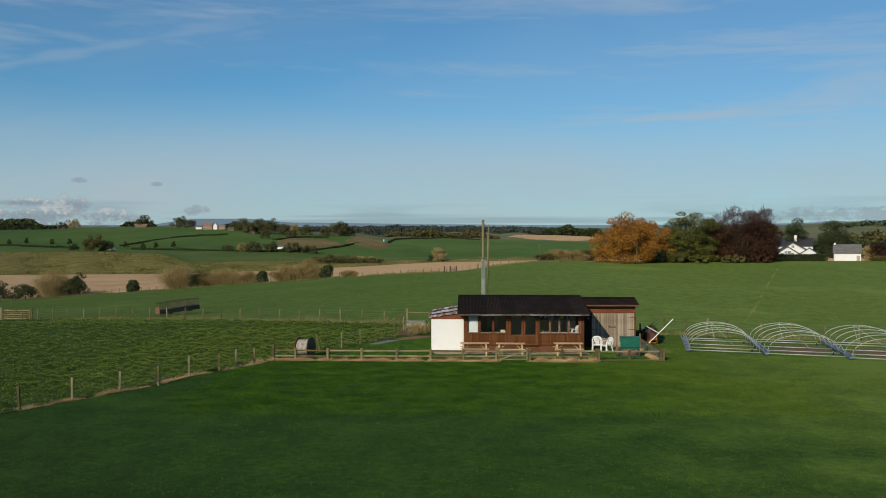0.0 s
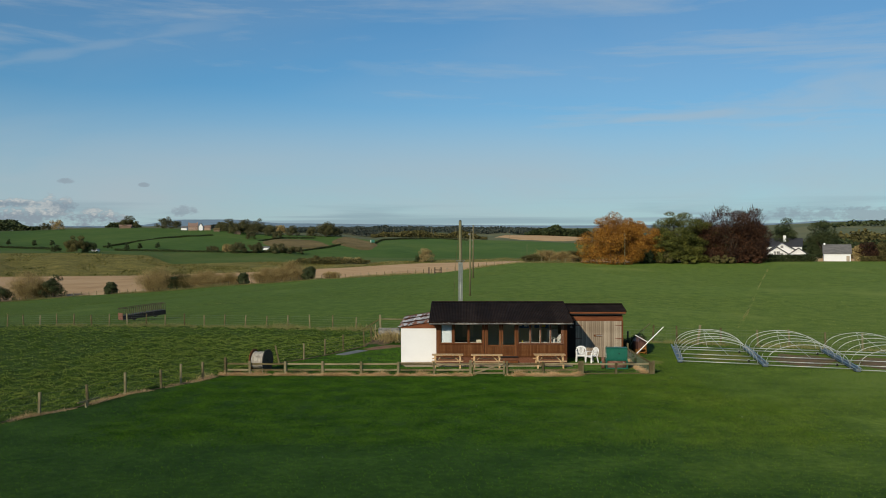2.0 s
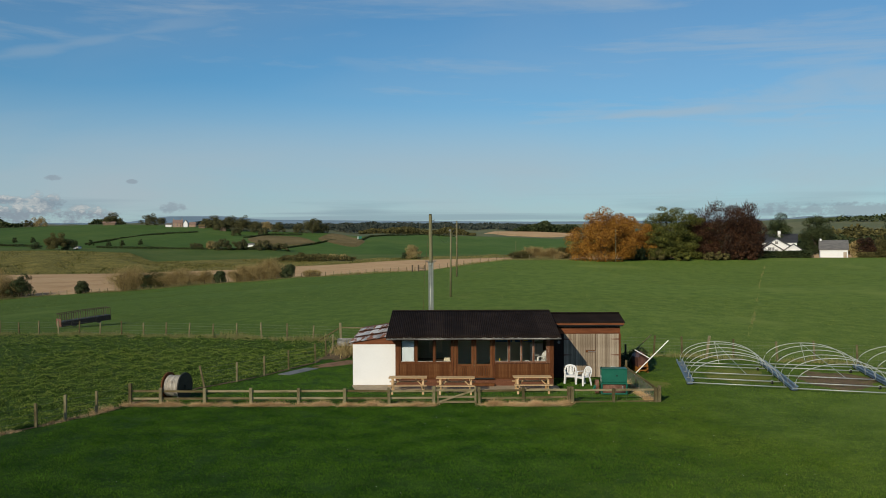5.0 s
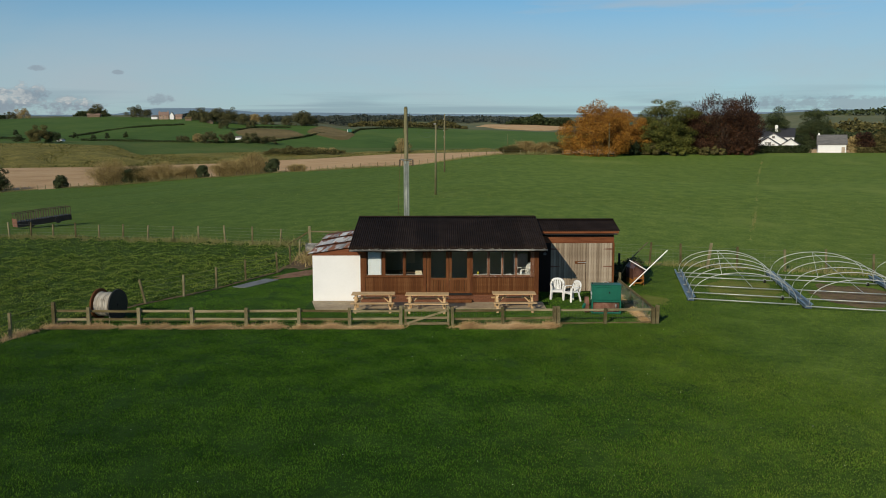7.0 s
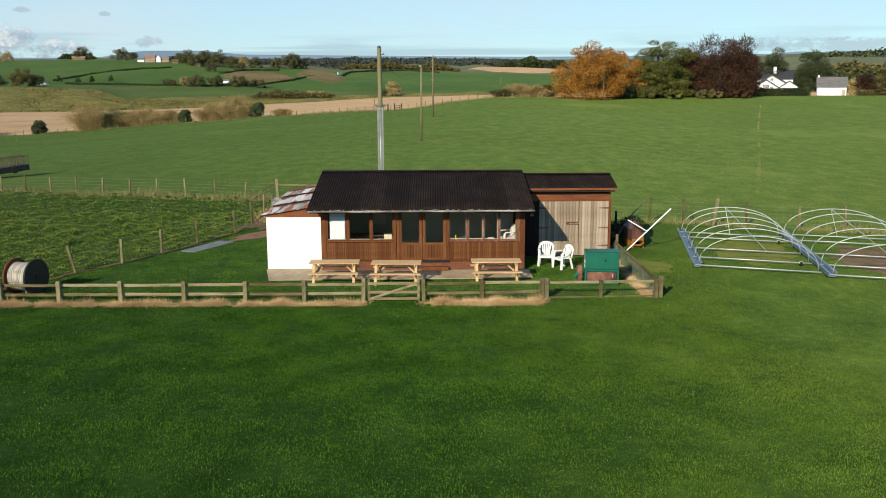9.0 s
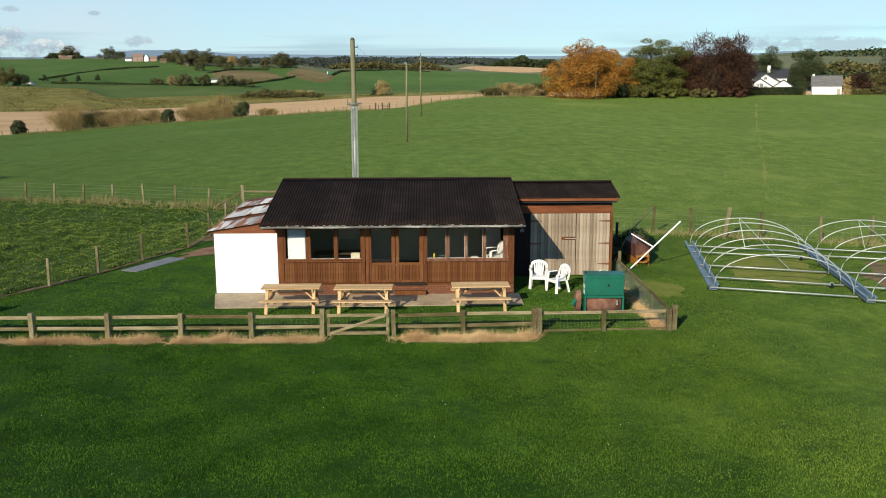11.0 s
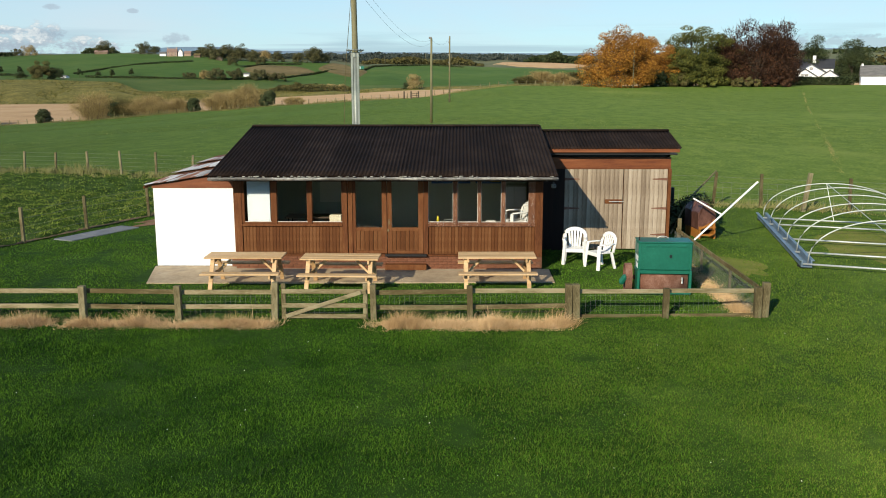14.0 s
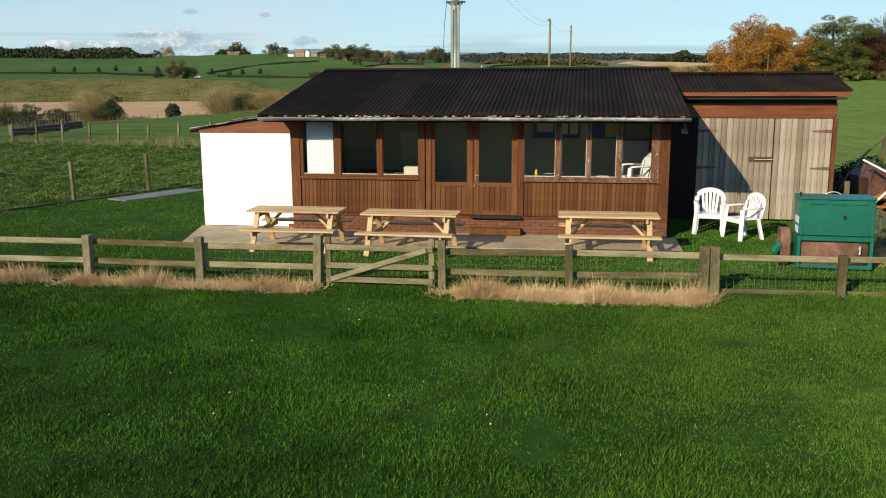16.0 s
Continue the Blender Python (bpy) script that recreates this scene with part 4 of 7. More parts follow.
def tool_shed():
    s = empty("tool_shed", label="tool shed with weathered grey board doors", category="shed")
    y = 3.4
    # wall of the recess beside the hut, its shade darkened into the colour
    part("wall", box(8.13, 8.96, y, y + 0.1, 0, 2.75), M["shadeboard"], s)
    part("wall", box(11.8, 11.9, y + 0.1, 4.9, 0, 2.9), M["oldwood"], s)
    part("wall", box(8.13, 11.9, 4.9, 5.0, 0, 3.1), M["oldwood"], s)
    part("lintel", box(8.5, 11.9, y - 0.02, y + 0.08, 2.31, 2.63, 0.005), M["redboard"], s, "red-brown stained board above the doors")
    part("door_post", box(11.84, 11.93, y - 0.02, y + 0.1, 0, 2.31, 0.005), M["timber"], s)
    part("back_board", box(8.13, 11.9, y + 0.1, y + 0.13, 0, 2.85), M["black"], s)
    for x0, x1, left in ((8.97, 10.6, True), (10.62, 11.83, False)):
        door = part("door", box(x0, x1, y + 0.035, y + 0.06, 0.06, 2.3), M["timber"], s, "door of weathered grey boards")
        plank_row(door, x0, x1, 0.125, 0.04, 2.3, y + 0.012, M["oldwood"], gap=0.005)
        for z in (0.45, 1.2, 2.02):
            hinge = bmesh.new()
            a, b = (x0, x0 + 0.42) if left else (x1, x1 - 0.42)
            w = [(a, 0.04), (b, 0.012)]
            vs = [hinge.verts.new((px, y + dy, z + s_ * pz)) for dy in (0.0, 0.008) for px, pz in w for s_ in (-1, 1)]
            for f in ((0, 1, 3, 2), (4, 6, 7, 5), (0, 4, 5, 1), (2, 3, 7, 6), (0, 2, 6, 4), (1, 5, 7, 3)):
                hinge.faces.new([vs[i] for i in f])
            bmesh.ops.recalc_face_normals(hinge, faces=hinge.faces[:])
            part("strap_hinge", hinge, M["rust"], door, "dark rusty strap hinge")
    latch = part("latch", box(10.1, 10.58, y - 0.005, y + 0.01, 1.33, 1.45, 0.004), M["timber"], s, "wooden plate with sliding bolt")
    part("bolt", tube([(10.22, y - 0.02, 1.39), (10.62, y - 0.02, 1.39)], 0.012, 8), M["steel"], latch)
    part("hasp", box(10.3, 10.5, y - 0.025, y - 0.005, 1.365, 1.415, 0.004), M["black"], latch)
    part("fascia", box(8.45, 12.05, 3.06, 3.09, 2.79, 2.89, 0.004), M["redboard"], s)
    part("soffit", box(8.45, 12.0, 3.1, 3.4, 2.72, 2.76), M["black"], s)
    rise = 0.37 / 1.72
    roof = part("roof", box(8.42, 12.05, 3.1, 4.75, -0.03, 0.0, 0, None, Matrix(((1, 0, 0, 0), (0, 1, 0, 0), (0, rise, 1, 2.87 - 3.05 * rise), (0, 0, 0, 1)))), M["timber"], s, "dark corrugated bitumen roof")
    for i in range(4):
        x0 = 8.4 + i * 0.92
        corrugated(x0, min(12.1, x0 + 0.97), 3.03, 2.9 + 0.005 * (i % 2), 4.78, 3.28 + 0.005 * (i % 2), 0.095, 0.03, M["roofsheet"], "roof_sheet", roof)
    part("ridge_cap", box(8.39, 12.11, 4.7, 4.86, 3.275, 3.325, 0.015), M["roofsheet"], s, "black bitumen ridge cap")
    corrugated(8.4, 12.1, 4.78, 3.28, 5.3, 3.2, 0.095, 0.03, M["roofsheet"], "roof_sheet", roof, rows=2)
    return s


tool_shed()


def concrete_strip():
    bm = bmesh.new()
    pts = [(-1.42, -0.92), (4.4, -0.8), (8.3, -0.72), (8.3, 0.74), (0.33, 0.74), (0.33, 1.01), (-1.85, 1.01)]
    low = [bm.verts.new((x, y, -0.05)) for x, y in pts]
    top = [bm.verts.new((x, y, 0.028)) for x, y in pts]
    bm.faces.new(top)
    for i in range(len(pts)):
        j = (i + 1) % len(pts)
        bm.faces.new((low[i], low[j], top[j], top[i]))
    tagged(part("concrete_path", bm, M["concrete"], None), "worn pale concrete strip before the hut", "path", kind="structure")


concrete_strip()


def picnic_table(x, y, turn):
    t = empty("picnic_table", x, y, 0.0, turn, "new pine picnic table with attached benches", "picnic table", "picnic tables before the hut")
    mat = M["table"]
    for i in range(5):
        part("table_board", box(-0.9, 0.9, -0.355 + i * 0.142, -0.355 + i * 0.142 + 0.129, 0.715 + 0.002 * (i % 2), 0.75 + 0.002 * (i % 2), 0.005), mat, t)
    for sy in (-1, 1):
        for i in range(2):
            c = sy * (0.57 + i * 0.135)
            part("bench_board", box(-0.9, 0.9, c - 0.064, c + 0.064, 0.415, 0.45, 0.004), mat, t)
    for sx in (-0.72, 0.72):
        for sy in (-1, 1):
            part("leg", beam((sx, sy * 0.22, 0.70), (sx, sy * 0.62, 0.0), 0.045, 0.095, roll=90), mat, t)
        off = 0.045 if sx < 0 else -0.045
        part("bench_bearer", box(sx + off - 0.022, sx + off + 0.022, -0.74, 0.74, 0.32, 0.412, 0.004), mat, t)
        part("top_bearer", box(sx + off - 0.022, sx + off + 0.022, -0.34, 0.34, 0.625, 0.713, 0.004), mat, t)
        part("brace", beam((sx + off * 1.6, 0, 0.36), (sx * 0.42, 0, 0.70), 0.05, 0.09, roll=90), mat, t)
    return t


table = picnic_table(1.03, -1.08, 0.5)
copy_thing(table, pose(3.28, -1.22, 0, 0, 0, -1.5))
copy_thing(table, pose(6.9, -1.0, 0, 0, 0, 0.8))


# ---- things round the hut ----


def plastic_chair():
    c = empty("plastic_chair", 9.06, 1.62, 0, -8, "white moulded plastic garden chair with slatted back", "chair", "white plastic chairs")
    mat = M["plastic"]
    seat = box(-0.25, 0.25, -0.24, 0.2, 0.40, 0.425, 0.01)
    part("seat", seat, mat, c)
    part("seat_apron", box(-0.25, 0.25, -0.25, -0.225, 0.33, 0.42, 0.01), mat, c)
    # arched back frame with five upright slats, leaning back
    lean = Matrix(((1, 0, 0, 0), (0, 1, 0.22, 0.11), (0, 0, 1, 0), (0, 0, 0, 1)))
    arc = [(-0.27, 0, 0.42), (-0.275, 0, 0.62)] + [(-0.27 * math.cos(t), 0, 0.7 + 0.17 * math.sin(t)) for t in np.linspace(0.15, math.pi - 0.15, 11)] + [(0.275, 0, 0.62), (0.27, 0, 0.42)]
    bm = tube(arc, 0.052, 8)
    bm.transform(lean @ Matrix.Diagonal((1, 0.5, 1, 1)))
    part("backrest", bm, mat, c, smooth=True)
    for i in range(5):
        x = -0.16 + i * 0.08
        top = 0.70 + 0.15 * math.sqrt(max(0, 1 - (x / 0.27) ** 2))
        bm = beam((x * 0.75, 0, 0.42), (x, 0, top), 0.016, 0.05)
        bm.transform(lean)
        part("slat", bm, mat, c)
    for sx in (-1, 1):
        part("leg", beam((sx * 0.245, -0.21, 0.62), (sx * 0.285, -0.26, 0.0), 0.085, 0.06), mat, c)
        part("leg", beam((sx * 0.24, 0.17, 0.42), (sx * 0.27, 0.27, 0.0), 0.08, 0.06), mat, c)
        arm = tube([(sx * 0.275, 0.24, 0.64), (sx * 0.29, 0.1, 0.655), (sx * 0.29, -0.1, 0.65), (sx * 0.27, -0.22, 0.63)], 0.042, 8)
        arm.transform(Matrix.Translation((0, 0, 0.32)) @ Matrix.Diagonal((1, 1, 0.5, 1)))
        part("armrest", arm, mat, c, smooth=True)
    return c


chair = plastic_chair()
copy_thing(chair, pose(9.64, 1.05, 0, 0, 0, -62))
copy_thing(chair, pose(7.5, 1.28, 0.78, 0, 0, -72))


def roller():
    g = empty("motor_roller", 10.62, -1.68, 0.0, -3, "green painted steel motor roller with rusty drum", "machine")
    mat = M["green"]
    hood = part("hood", box(-0.62, 0.62, -0.31, 0.31, 0.46, 0.96, 0.03), mat, g, "green steel hood")
    part("lid", box(-0.63, 0.63, -0.32, 0.32, 0.95, 0.975, 0.008), mat, hood)
    for i in range(3):
        part("pressed_panel", box(-0.45 + i * 0.34, -0.2 + i * 0.34, -0.325, -0.3, 0.885, 0.925, 0.008), mat, hood)
    part("filler_cap", tube([(0.12, -0.33, 0.72), (0.12, -0.3, 0.72)], 0.032, 12), M["black"], hood)
    part("front_panel", box(-0.5, 0.52, -0.319, -0.312, 0.48, 0.86, 0.003), mat, hood)
    for sx in (-1, 1):
        part("corner_strip", box(sx * 0.585 - 0.02, sx * 0.585 + 0.02, -0.322, -0.311, 0.47, 0.945, 0.004), mat, hood)
    part("lid_catch", box(-0.6, -0.57, -0.1, -0.06, 0.976, 1.03, 0.004), M["black"], hood)
    for sx in (-1, 1):
        part("side_plate", box(sx * 0.6 - 0.03, sx * 0.6 + 0.03, -0.3, 0.3, 0.03, 0.46, 0.008), mat, g)
    part("cross_member", box(-0.57, 0.57, -0.3, -0.26, 0.40, 0.46, 0.006), mat, g)
    part("bottom_bar", box(-0.57, 0.57, -0.3, -0.27, 0.03, 0.08, 0.006), mat, g)
    part("drum", tube([(-0.55, 0.0, 0.26), (0.55, 0.0, 0.26)], 0.255, 28), M["rust"], g, "rusty steel roller drum", True)
    tap = part("tap", tube([(0.4, -0.26, 0.3), (0.4, -0.34, 0.3), (0.4, -0.35, 0.24)], 0.016, 8), M["steel"], g)
    part("knob", tube([(0.4, -0.34, 0.3), (0.4, -0.34, 0.35)], 0.022, 8), M["steel"], tap)
    # plain bars in place of the stencilled marks on the side
    for k in range(2):
        part("stencil_bar", box(-0.626, -0.62, -0.24 + 0.02 * k, 0.1 - 0.05 * k, 0.62 - 0.13 * k, 0.71 - 0.13 * k), M["paper"], hood, "white painted marks")
    # belt wheel and drip tray on the side, steering wheel above
    rim = bmesh.new()
    rings = [[rim.verts.new((px, 0.1 + r * math.cos(t), 0.27 + r * math.sin(t))) for t in np.linspace(0, 2 * math.pi, 29)[:-1]] for px, r in ((-0.88, 0.26), (-0.72, 0.26), (-0.72, 0.225), (-0.88, 0.225))]
    for p, q in zip(rings, rings[1:] + rings[:1]):
        for k in range(28):
            rim.faces.new((p[k], p[(k + 1) % 28], q[(k + 1) % 28], q[k]))
    bmesh.ops.recalc_face_normals(rim, faces=rim.faces[:])
    wheel = part("belt_wheel", rim, M["rust"], g, "rusty flat belt wheel")
    part("web", tube([(-0.8, 0.1, 0.27), (-0.78, 0.1, 0.27)], 0.226, 24), M["black"], wheel)
    part("axle", tube([(-0.74, 0.1, 0.27), (-0.55, 0.1, 0.27)], 0.04, 10), M["rust"], g)
    part("cover_rag", beam((-0.98, -0.05, 0.18), (-0.86, -0.12, 0.34), 0.2, 0.12, bevel=0.04), mat, g)
    g.matrix_basis = g.matrix_basis @ Matrix.Diagonal((0.95, 0.95, 1.26, 1))
    ring = [(0.02 + 0.18 * math.cos(t), 0.24, 0.9 + 0.11 * math.sin(t)) for t in np.linspace(0, 2 * math.pi, 17)]
    part("steering_wheel", tube(ring, 0.008, 6), M["steel"], g, "thin pale steering wheel")
    return g


roller()


def cable_drum():
    d = empty("cable_drum", -9.4, -2.75, 0.0, -15, "wooden cable drum wound with pale rope", "cable drum")
    for x0, x1 in ((-0.44, -0.38), (0.38, 0.44)):
        part("flange", tube([(x0, 0, 0.62), (x1, 0, 0.62)], 0.62, 36), M["black"] if x0 > 0 else M["timber"], d, "round dark flange", False)
    rope = bmesh.new()
    for i in range(17):
        x = -0.36 + 0.72 * i / 16
        r = 0.46 + rng.uniform(-0.015, 0.012)
        ring = [(x + 0.03 * math.sin(t + i), r * math.cos(t), 0.62 + r * math.sin(t)) for t in np.linspace(0, 2 * math.pi, 25)]
        tube(ring, 0.026, 6, rope)
    core = part("core", tube([(-0.38, 0, 0.62), (0.38, 0, 0.62)], 0.45, 28), M["rope"], d, "", True)
    part("rope", rope, M["rope"], core, "wound grey-white rope", True)
    part("rope_end", tube([(0.3, -0.44, 0.5), (0.34, -0.46, 0.3), (0.36, -0.5, 0.04)], 0.015, 6), M["rope"], core)
    part("hub", tube([(0.44, 0, 0.62), (0.47, 0, 0.62)], 0.07, 14), M["black"], d)
    return d


cable_drum()


def covered_kennel():
    k = empty("covered_stack", 13.45, 5.7, 0.0, 6, "stack under brown plastic sheeting on an orange frame", "covered stack")
    prof = [(-0.38, 0.28), (-0.4, 0.8), (-0.22, 1.0), (0.0, 1.12), (0.24, 0.96), (0.41, 0.72), (0.38, 0.28)]
    bm = bmesh.new()
    rows = []
    for j in range(9):
        y = -0.5 + j * 0.16
        rows.append([bm.verts.new((x * (1 + 0.05 * noise.noise((x * 4, y * 3, 1))), y, z + 0.06 * noise.noise((x * 3, y * 4, z)))) for x, z in prof])
    for a, b in zip(rows, rows[1:]):
        for i in range(len(prof) - 1):
            bm.faces.new((a[i], a[i + 1], b[i + 1], b[i]))
        bm.faces.new((a[-1], a[0], b[0], b[-1]))
    bm.faces.new(list(reversed(rows[0])))
    bm.faces.new(rows[-1])
    bmesh.ops.recalc_face_normals(bm, faces=bm.faces[:])
    bmesh.ops.subdivide_edges(bm, edges=bm.edges[:], cuts=1, use_grid_fill=True)
    for v in bm.verts:
        v.co += Vector((0, noise.noise(v.co * 7) * 0.05, noise.noise(v.co * 5 + Vector((3, 1, 2))) * 0.04))
    part("sheeting", bm, M["tarp"], k, "creased brown plastic sheeting")
    for z in (0.1, 0.34):
        part("frame_bar", box(-0.4, 0.38, -0.62, -0.56, z, z + 0.06, 0.006), M["orange"], k)
    part("frame_bar", beam((-0.4, -0.6, 0.3), (0.3, -0.6, 0.55), 0.05, 0.06), M["orange"], k)
    part("frame_post", box(0.22, 0.32, -0.66, -0.57, 0.3, 0.62, 0.01), M["orange"], k)
    for x in (-0.38, 0.3):
        part("skid", box(x, x + 0.08, -0.6, 0.7, 0.0, 0.28, 0.006), M["orange"], k)
    k.matrix_basis = k.matrix_basis @ Matrix.Diagonal((0.68, 0.9, 0.97, 1))
    return k


covered_kennel()


def white_goal_pole():
    w = empty("white_pole", 0, 0, 0, 0, "white metal pole frame leaning beside the shed", "pole frame")
    part("pole", tube([(12.85, 4.45, 0.02), (14.62, 4.25, 1.85)], 0.03, 10), M["plastic"], w)
    part("crossbar", tube([(13.68, 4.36, 0.87), (12.98, 4.95, 1.27)], 0.025, 8), M["plastic"], w)
    return w


white_goal_pole()
tagged(part("long_pole", tube([(12.6, 6.0, 0.0), (13.35, 7.0, 0.94), (14.8, 9.1, 1.66)], 0.03, 8), M["post"], None), "long weathered pole leaning behind the shed", "pole")
tagged(part("rear_post", box(13.0, 13.1, 7.8, 7.9, 0, 1.25, 0.01), M["black"], None), "short dark post behind the shed", "post")


def hoop_frame(fl, bl, width_front, label_extra=""):
    """One unit of a polytunnel frame lying on the grass: a gutter channel, six arches and five ground tubes."""
    u = empty("tunnel_frame", fl[0], fl[1], 0, 0, "bare galvanised polytunnel frame standing on grass", "tunnel frame", "polytunnel frames in a row")
    run = Vector((bl[0] - fl[0], bl[1] - fl[1], 0))
    across = Vector((4.0, -1.35, 0)).normalized() * width_front
    length = run.length
    ang = math.degrees(math.atan2(run.y, run.x))
    gut = bmesh.new()
    for a, b, c, d in ((-0.13, 0.13, 0.06, 0.085), (-0.13, -0.1, 0.08, 0.23), (0.1, 0.13, 0.08, 0.23), (-0.19, -0.1, 0.225, 0.245), (0.1, 0.19, 0.225, 0.245)):
        box(0, length, a, b, c, d, 0.004, gut, pose(0, 0, 0, 0, 0, ang))
    channel = part("gutter_channel", gut, M["channel"], u, "blue-grey steel gutter channel")
    for s in (0.04, 0.96):
        p = run * s
        part("foot", box(p.x - 0.15, p.x + 0.15, p.y - 0.1, p.y + 0.1, 0.0, 0.06, 0.01), M["black"], channel)
    for i in range(6):
        base = run * (0.015 + 0.194 * i)
        pts = []
        for t in np.linspace(0, math.pi, 25):
            s = (1 - math.cos(t)) / 2
            pts.append(base + across * (0.01 + 0.99 * s) + Vector((0, 0, 0.16 + (1.2 + 0.03 * math.sin(i * 2.1)) * math.sin(t) ** 0.85)))
        part("hoop", tube(pts, 0.018, 8), M["steel"], u, smooth=True)
    for s in (0.0, 0.2, 0.45, 0.77, 0.93):
        a = run * s
        part("ground_tube", tube([a + Vector((-0.1, 0, 0.15)), a + across * 1.02 + Vector((0, 0, 0.13))], 0.026, 8), M["steel"], u, smooth=True)
    for s in (0.2, 0.77):
        p = run * s + across * 0.93
        wheel = part("wheel", tube([p + Vector((-0.04, 0.0, 0.09)), p + Vector((0.04, 0.0, 0.09))], 0.09, 14), M["black"], u)
        part("fork", box(p.x - 0.06, p.x + 0.06, p.y - 0.02, p.y + 0.02, 0.09, 0.2, 0.004), M["steel"], wheel)
    top = run * 0.985 + across * 0.45
    part("stay", tube([top + Vector((0, 0, 1.33)), run * 0.93 + across * 0.5 + Vector((0, 0, 0.14))], 0.012, 6), M["steel"], u)
    part("stay", tube([top + Vector((0, 0, 1.33)), run * 0.45 + across * 0.72 + Vector((0, 0, 0.14))], 0.012, 6), M["steel"], u)
    return u


hoop_frame((14.85, 0.85), (16.4, 9.0), 4.35)
hoop_frame((19.25, -1.05), (21.0, 8.3), 4.45)
hoop_frame((23.6, -3.1), (25.6, 6.7), 4.45)
hoop_frame((28.0, -5.0), (30.2, 5.0), 4.45)


# ---- fences ----


def fence_post(parent, x, y, height, wide=0.11, lean=(0.0, 0.0), z=None, mat="post", name="post", deep=None):
    z = ground_z(x, y) if z is None else z
    deep = deep or wide
    ob = part(name, box(-wide / 2, wide / 2, -deep / 2, deep / 2, -0.02, height, 0.008), M[mat], parent)
    ob.matrix_basis = pose(x, y, z, lean[1], lean[0], rng.uniform(-8, 8) if wide < 0.1 else rng.uniform(-2, 2))
    return ob


def wires(parent, pts, heights, radius=0.004, name="wire"):
    for h in heights:
        line = []
        for (xa, ya), (xb, yb) in zip(pts, pts[1:]):
            for s in (0.0, 0.5):
                x, y = xa + (xb - xa) * s, ya + (yb - ya) * s
                line.append((x, y, ground_z(x, y) + h - (0.012 if s else 0)))
        line.append((*pts[-1], ground_z(*pts[-1]) + h))
        part(name, tube(line, radius, 3), M["wire"], parent)


def netting(parent, a, b, z0, z1, mesh=0.2, radius=0.002, mat="wire"):
    """Square wire netting between two plan points, as one mesh."""
    bm = bmesh.new()
    a, b = Vector((*a, 0)), Vector((*b, 0))
    n = max(1, int((b - a).length / mesh))
    for i in range(n + 1):
        p = a + (b - a) * i / n
        tube([p + Vector((0, 0, z0)), p + Vector((0, 0, z1))], radius, 3, bm, closed=False)
    m = max(1, int((z1 - z0) / mesh))
    for j in range(m + 1):
        z = z0 + (z1 - z0) * j / m
        tube([a + Vector((0, 0, z)), b + Vector((0, 0, z))], radius, 3, bm, closed=False)
    return part("wire_netting", bm, M[mat], parent)


def fence_y(x):
    return -4.04 + max(0.0, x - 4.2) * 0.037 + max(0.0, -x) * 0.01


def garden_fence():
    f = empty("rail_fence", label="weathered two-rail timber fence before the hut", category="fence")
    xs = [-11.1, -9.75, -7.8, -5.75, -3.65, -1.62, 0.34, 2.3]
    tops = [0.92, 0.72, 0.7, 0.71, 0.7, 0.69, 0.7, 0.78]
    for x, h in zip(xs, tops):
        fence_post(f, x, fence_y(x), h, 0.13, (rng.uniform(-1.5, 1.5), rng.uniform(-1, 1)))
    right = [4.3, 6.25, 8.24, 8.4, 10.22, 12.1, 12.26]
    for x, h in zip(right, [0.74, 0.7, 0.72, 0.72, 0.62, 0.64, 0.72]):
        fence_post(f, x, fence_y(x) + (0.0 if x < 12.2 else 0.05), h, 0.14 if x > 8 and x != 10.22 else 0.12, (rng.uniform(-1.5, 1.5), rng.uniform(-1, 1)))
    runs = list(zip(xs, xs[1:])) + [(4.3, 6.25), (6.25, 8.24)]
    for a, b in runs:
        for z in (0.558, 0.24):
            dz = rng.uniform(-0.015, 0.015, 2)
            part("rail", beam((a - 0.03, fence_y(a) + 0.082, z + dz[0]), (b + 0.03, fence_y(b) + 0.082, z + dz[1]), 0.035, 0.095, bevel=0.006), M["rail"], f)
    for a, b in ((8.4, 10.22), (10.22, 12.12)):
        part("rail", beam((a, fence_y(a) + 0.08, 0.55), (b, fence_y(b) + 0.08, 0.54), 0.035, 0.09, bevel=0.006), M["rail"], f)
        part("rail", beam((a, fence_y(a) + 0.08, 0.03), (b, fence_y(b) + 0.08, 0.03), 0.035, 0.07, bevel=0.006), M["rail"], f)
        netting(f, (a, fence_y(a) + 0.11), (b, fence_y(b) + 0.11), 0.02, 0.56, 0.1, 0.0014)
    for a, b in ((4.3, 6.25), (6.25, 8.24), (0.34, 2.3)):
        netting(f, (a, fence_y(a) + 0.11), (b, fence_y(b) + 0.11), 0.02, 0.56, 0.1, 0.0013)
    # return run to the shed
    for y, h, w in ((-1.6, 0.62, 0.06), (0.8, 0.62, 0.06), (3.2, 0.95, 0.1)):
        fence_post(f, 12.17, y, h, w)
    for a, b in ((-3.7, -1.6), (-1.6, 0.8), (0.8, 3.2)):
        part("rail", beam((12.1, a, 0.62), (12.1, b, 0.63), 0.035, 0.1, bevel=0.006), M["rail"], f)
        netting(f, (12.05, a), (12.05, b), 0.02, 0.6, 0.05, 0.002)
    return f


garden_fence()


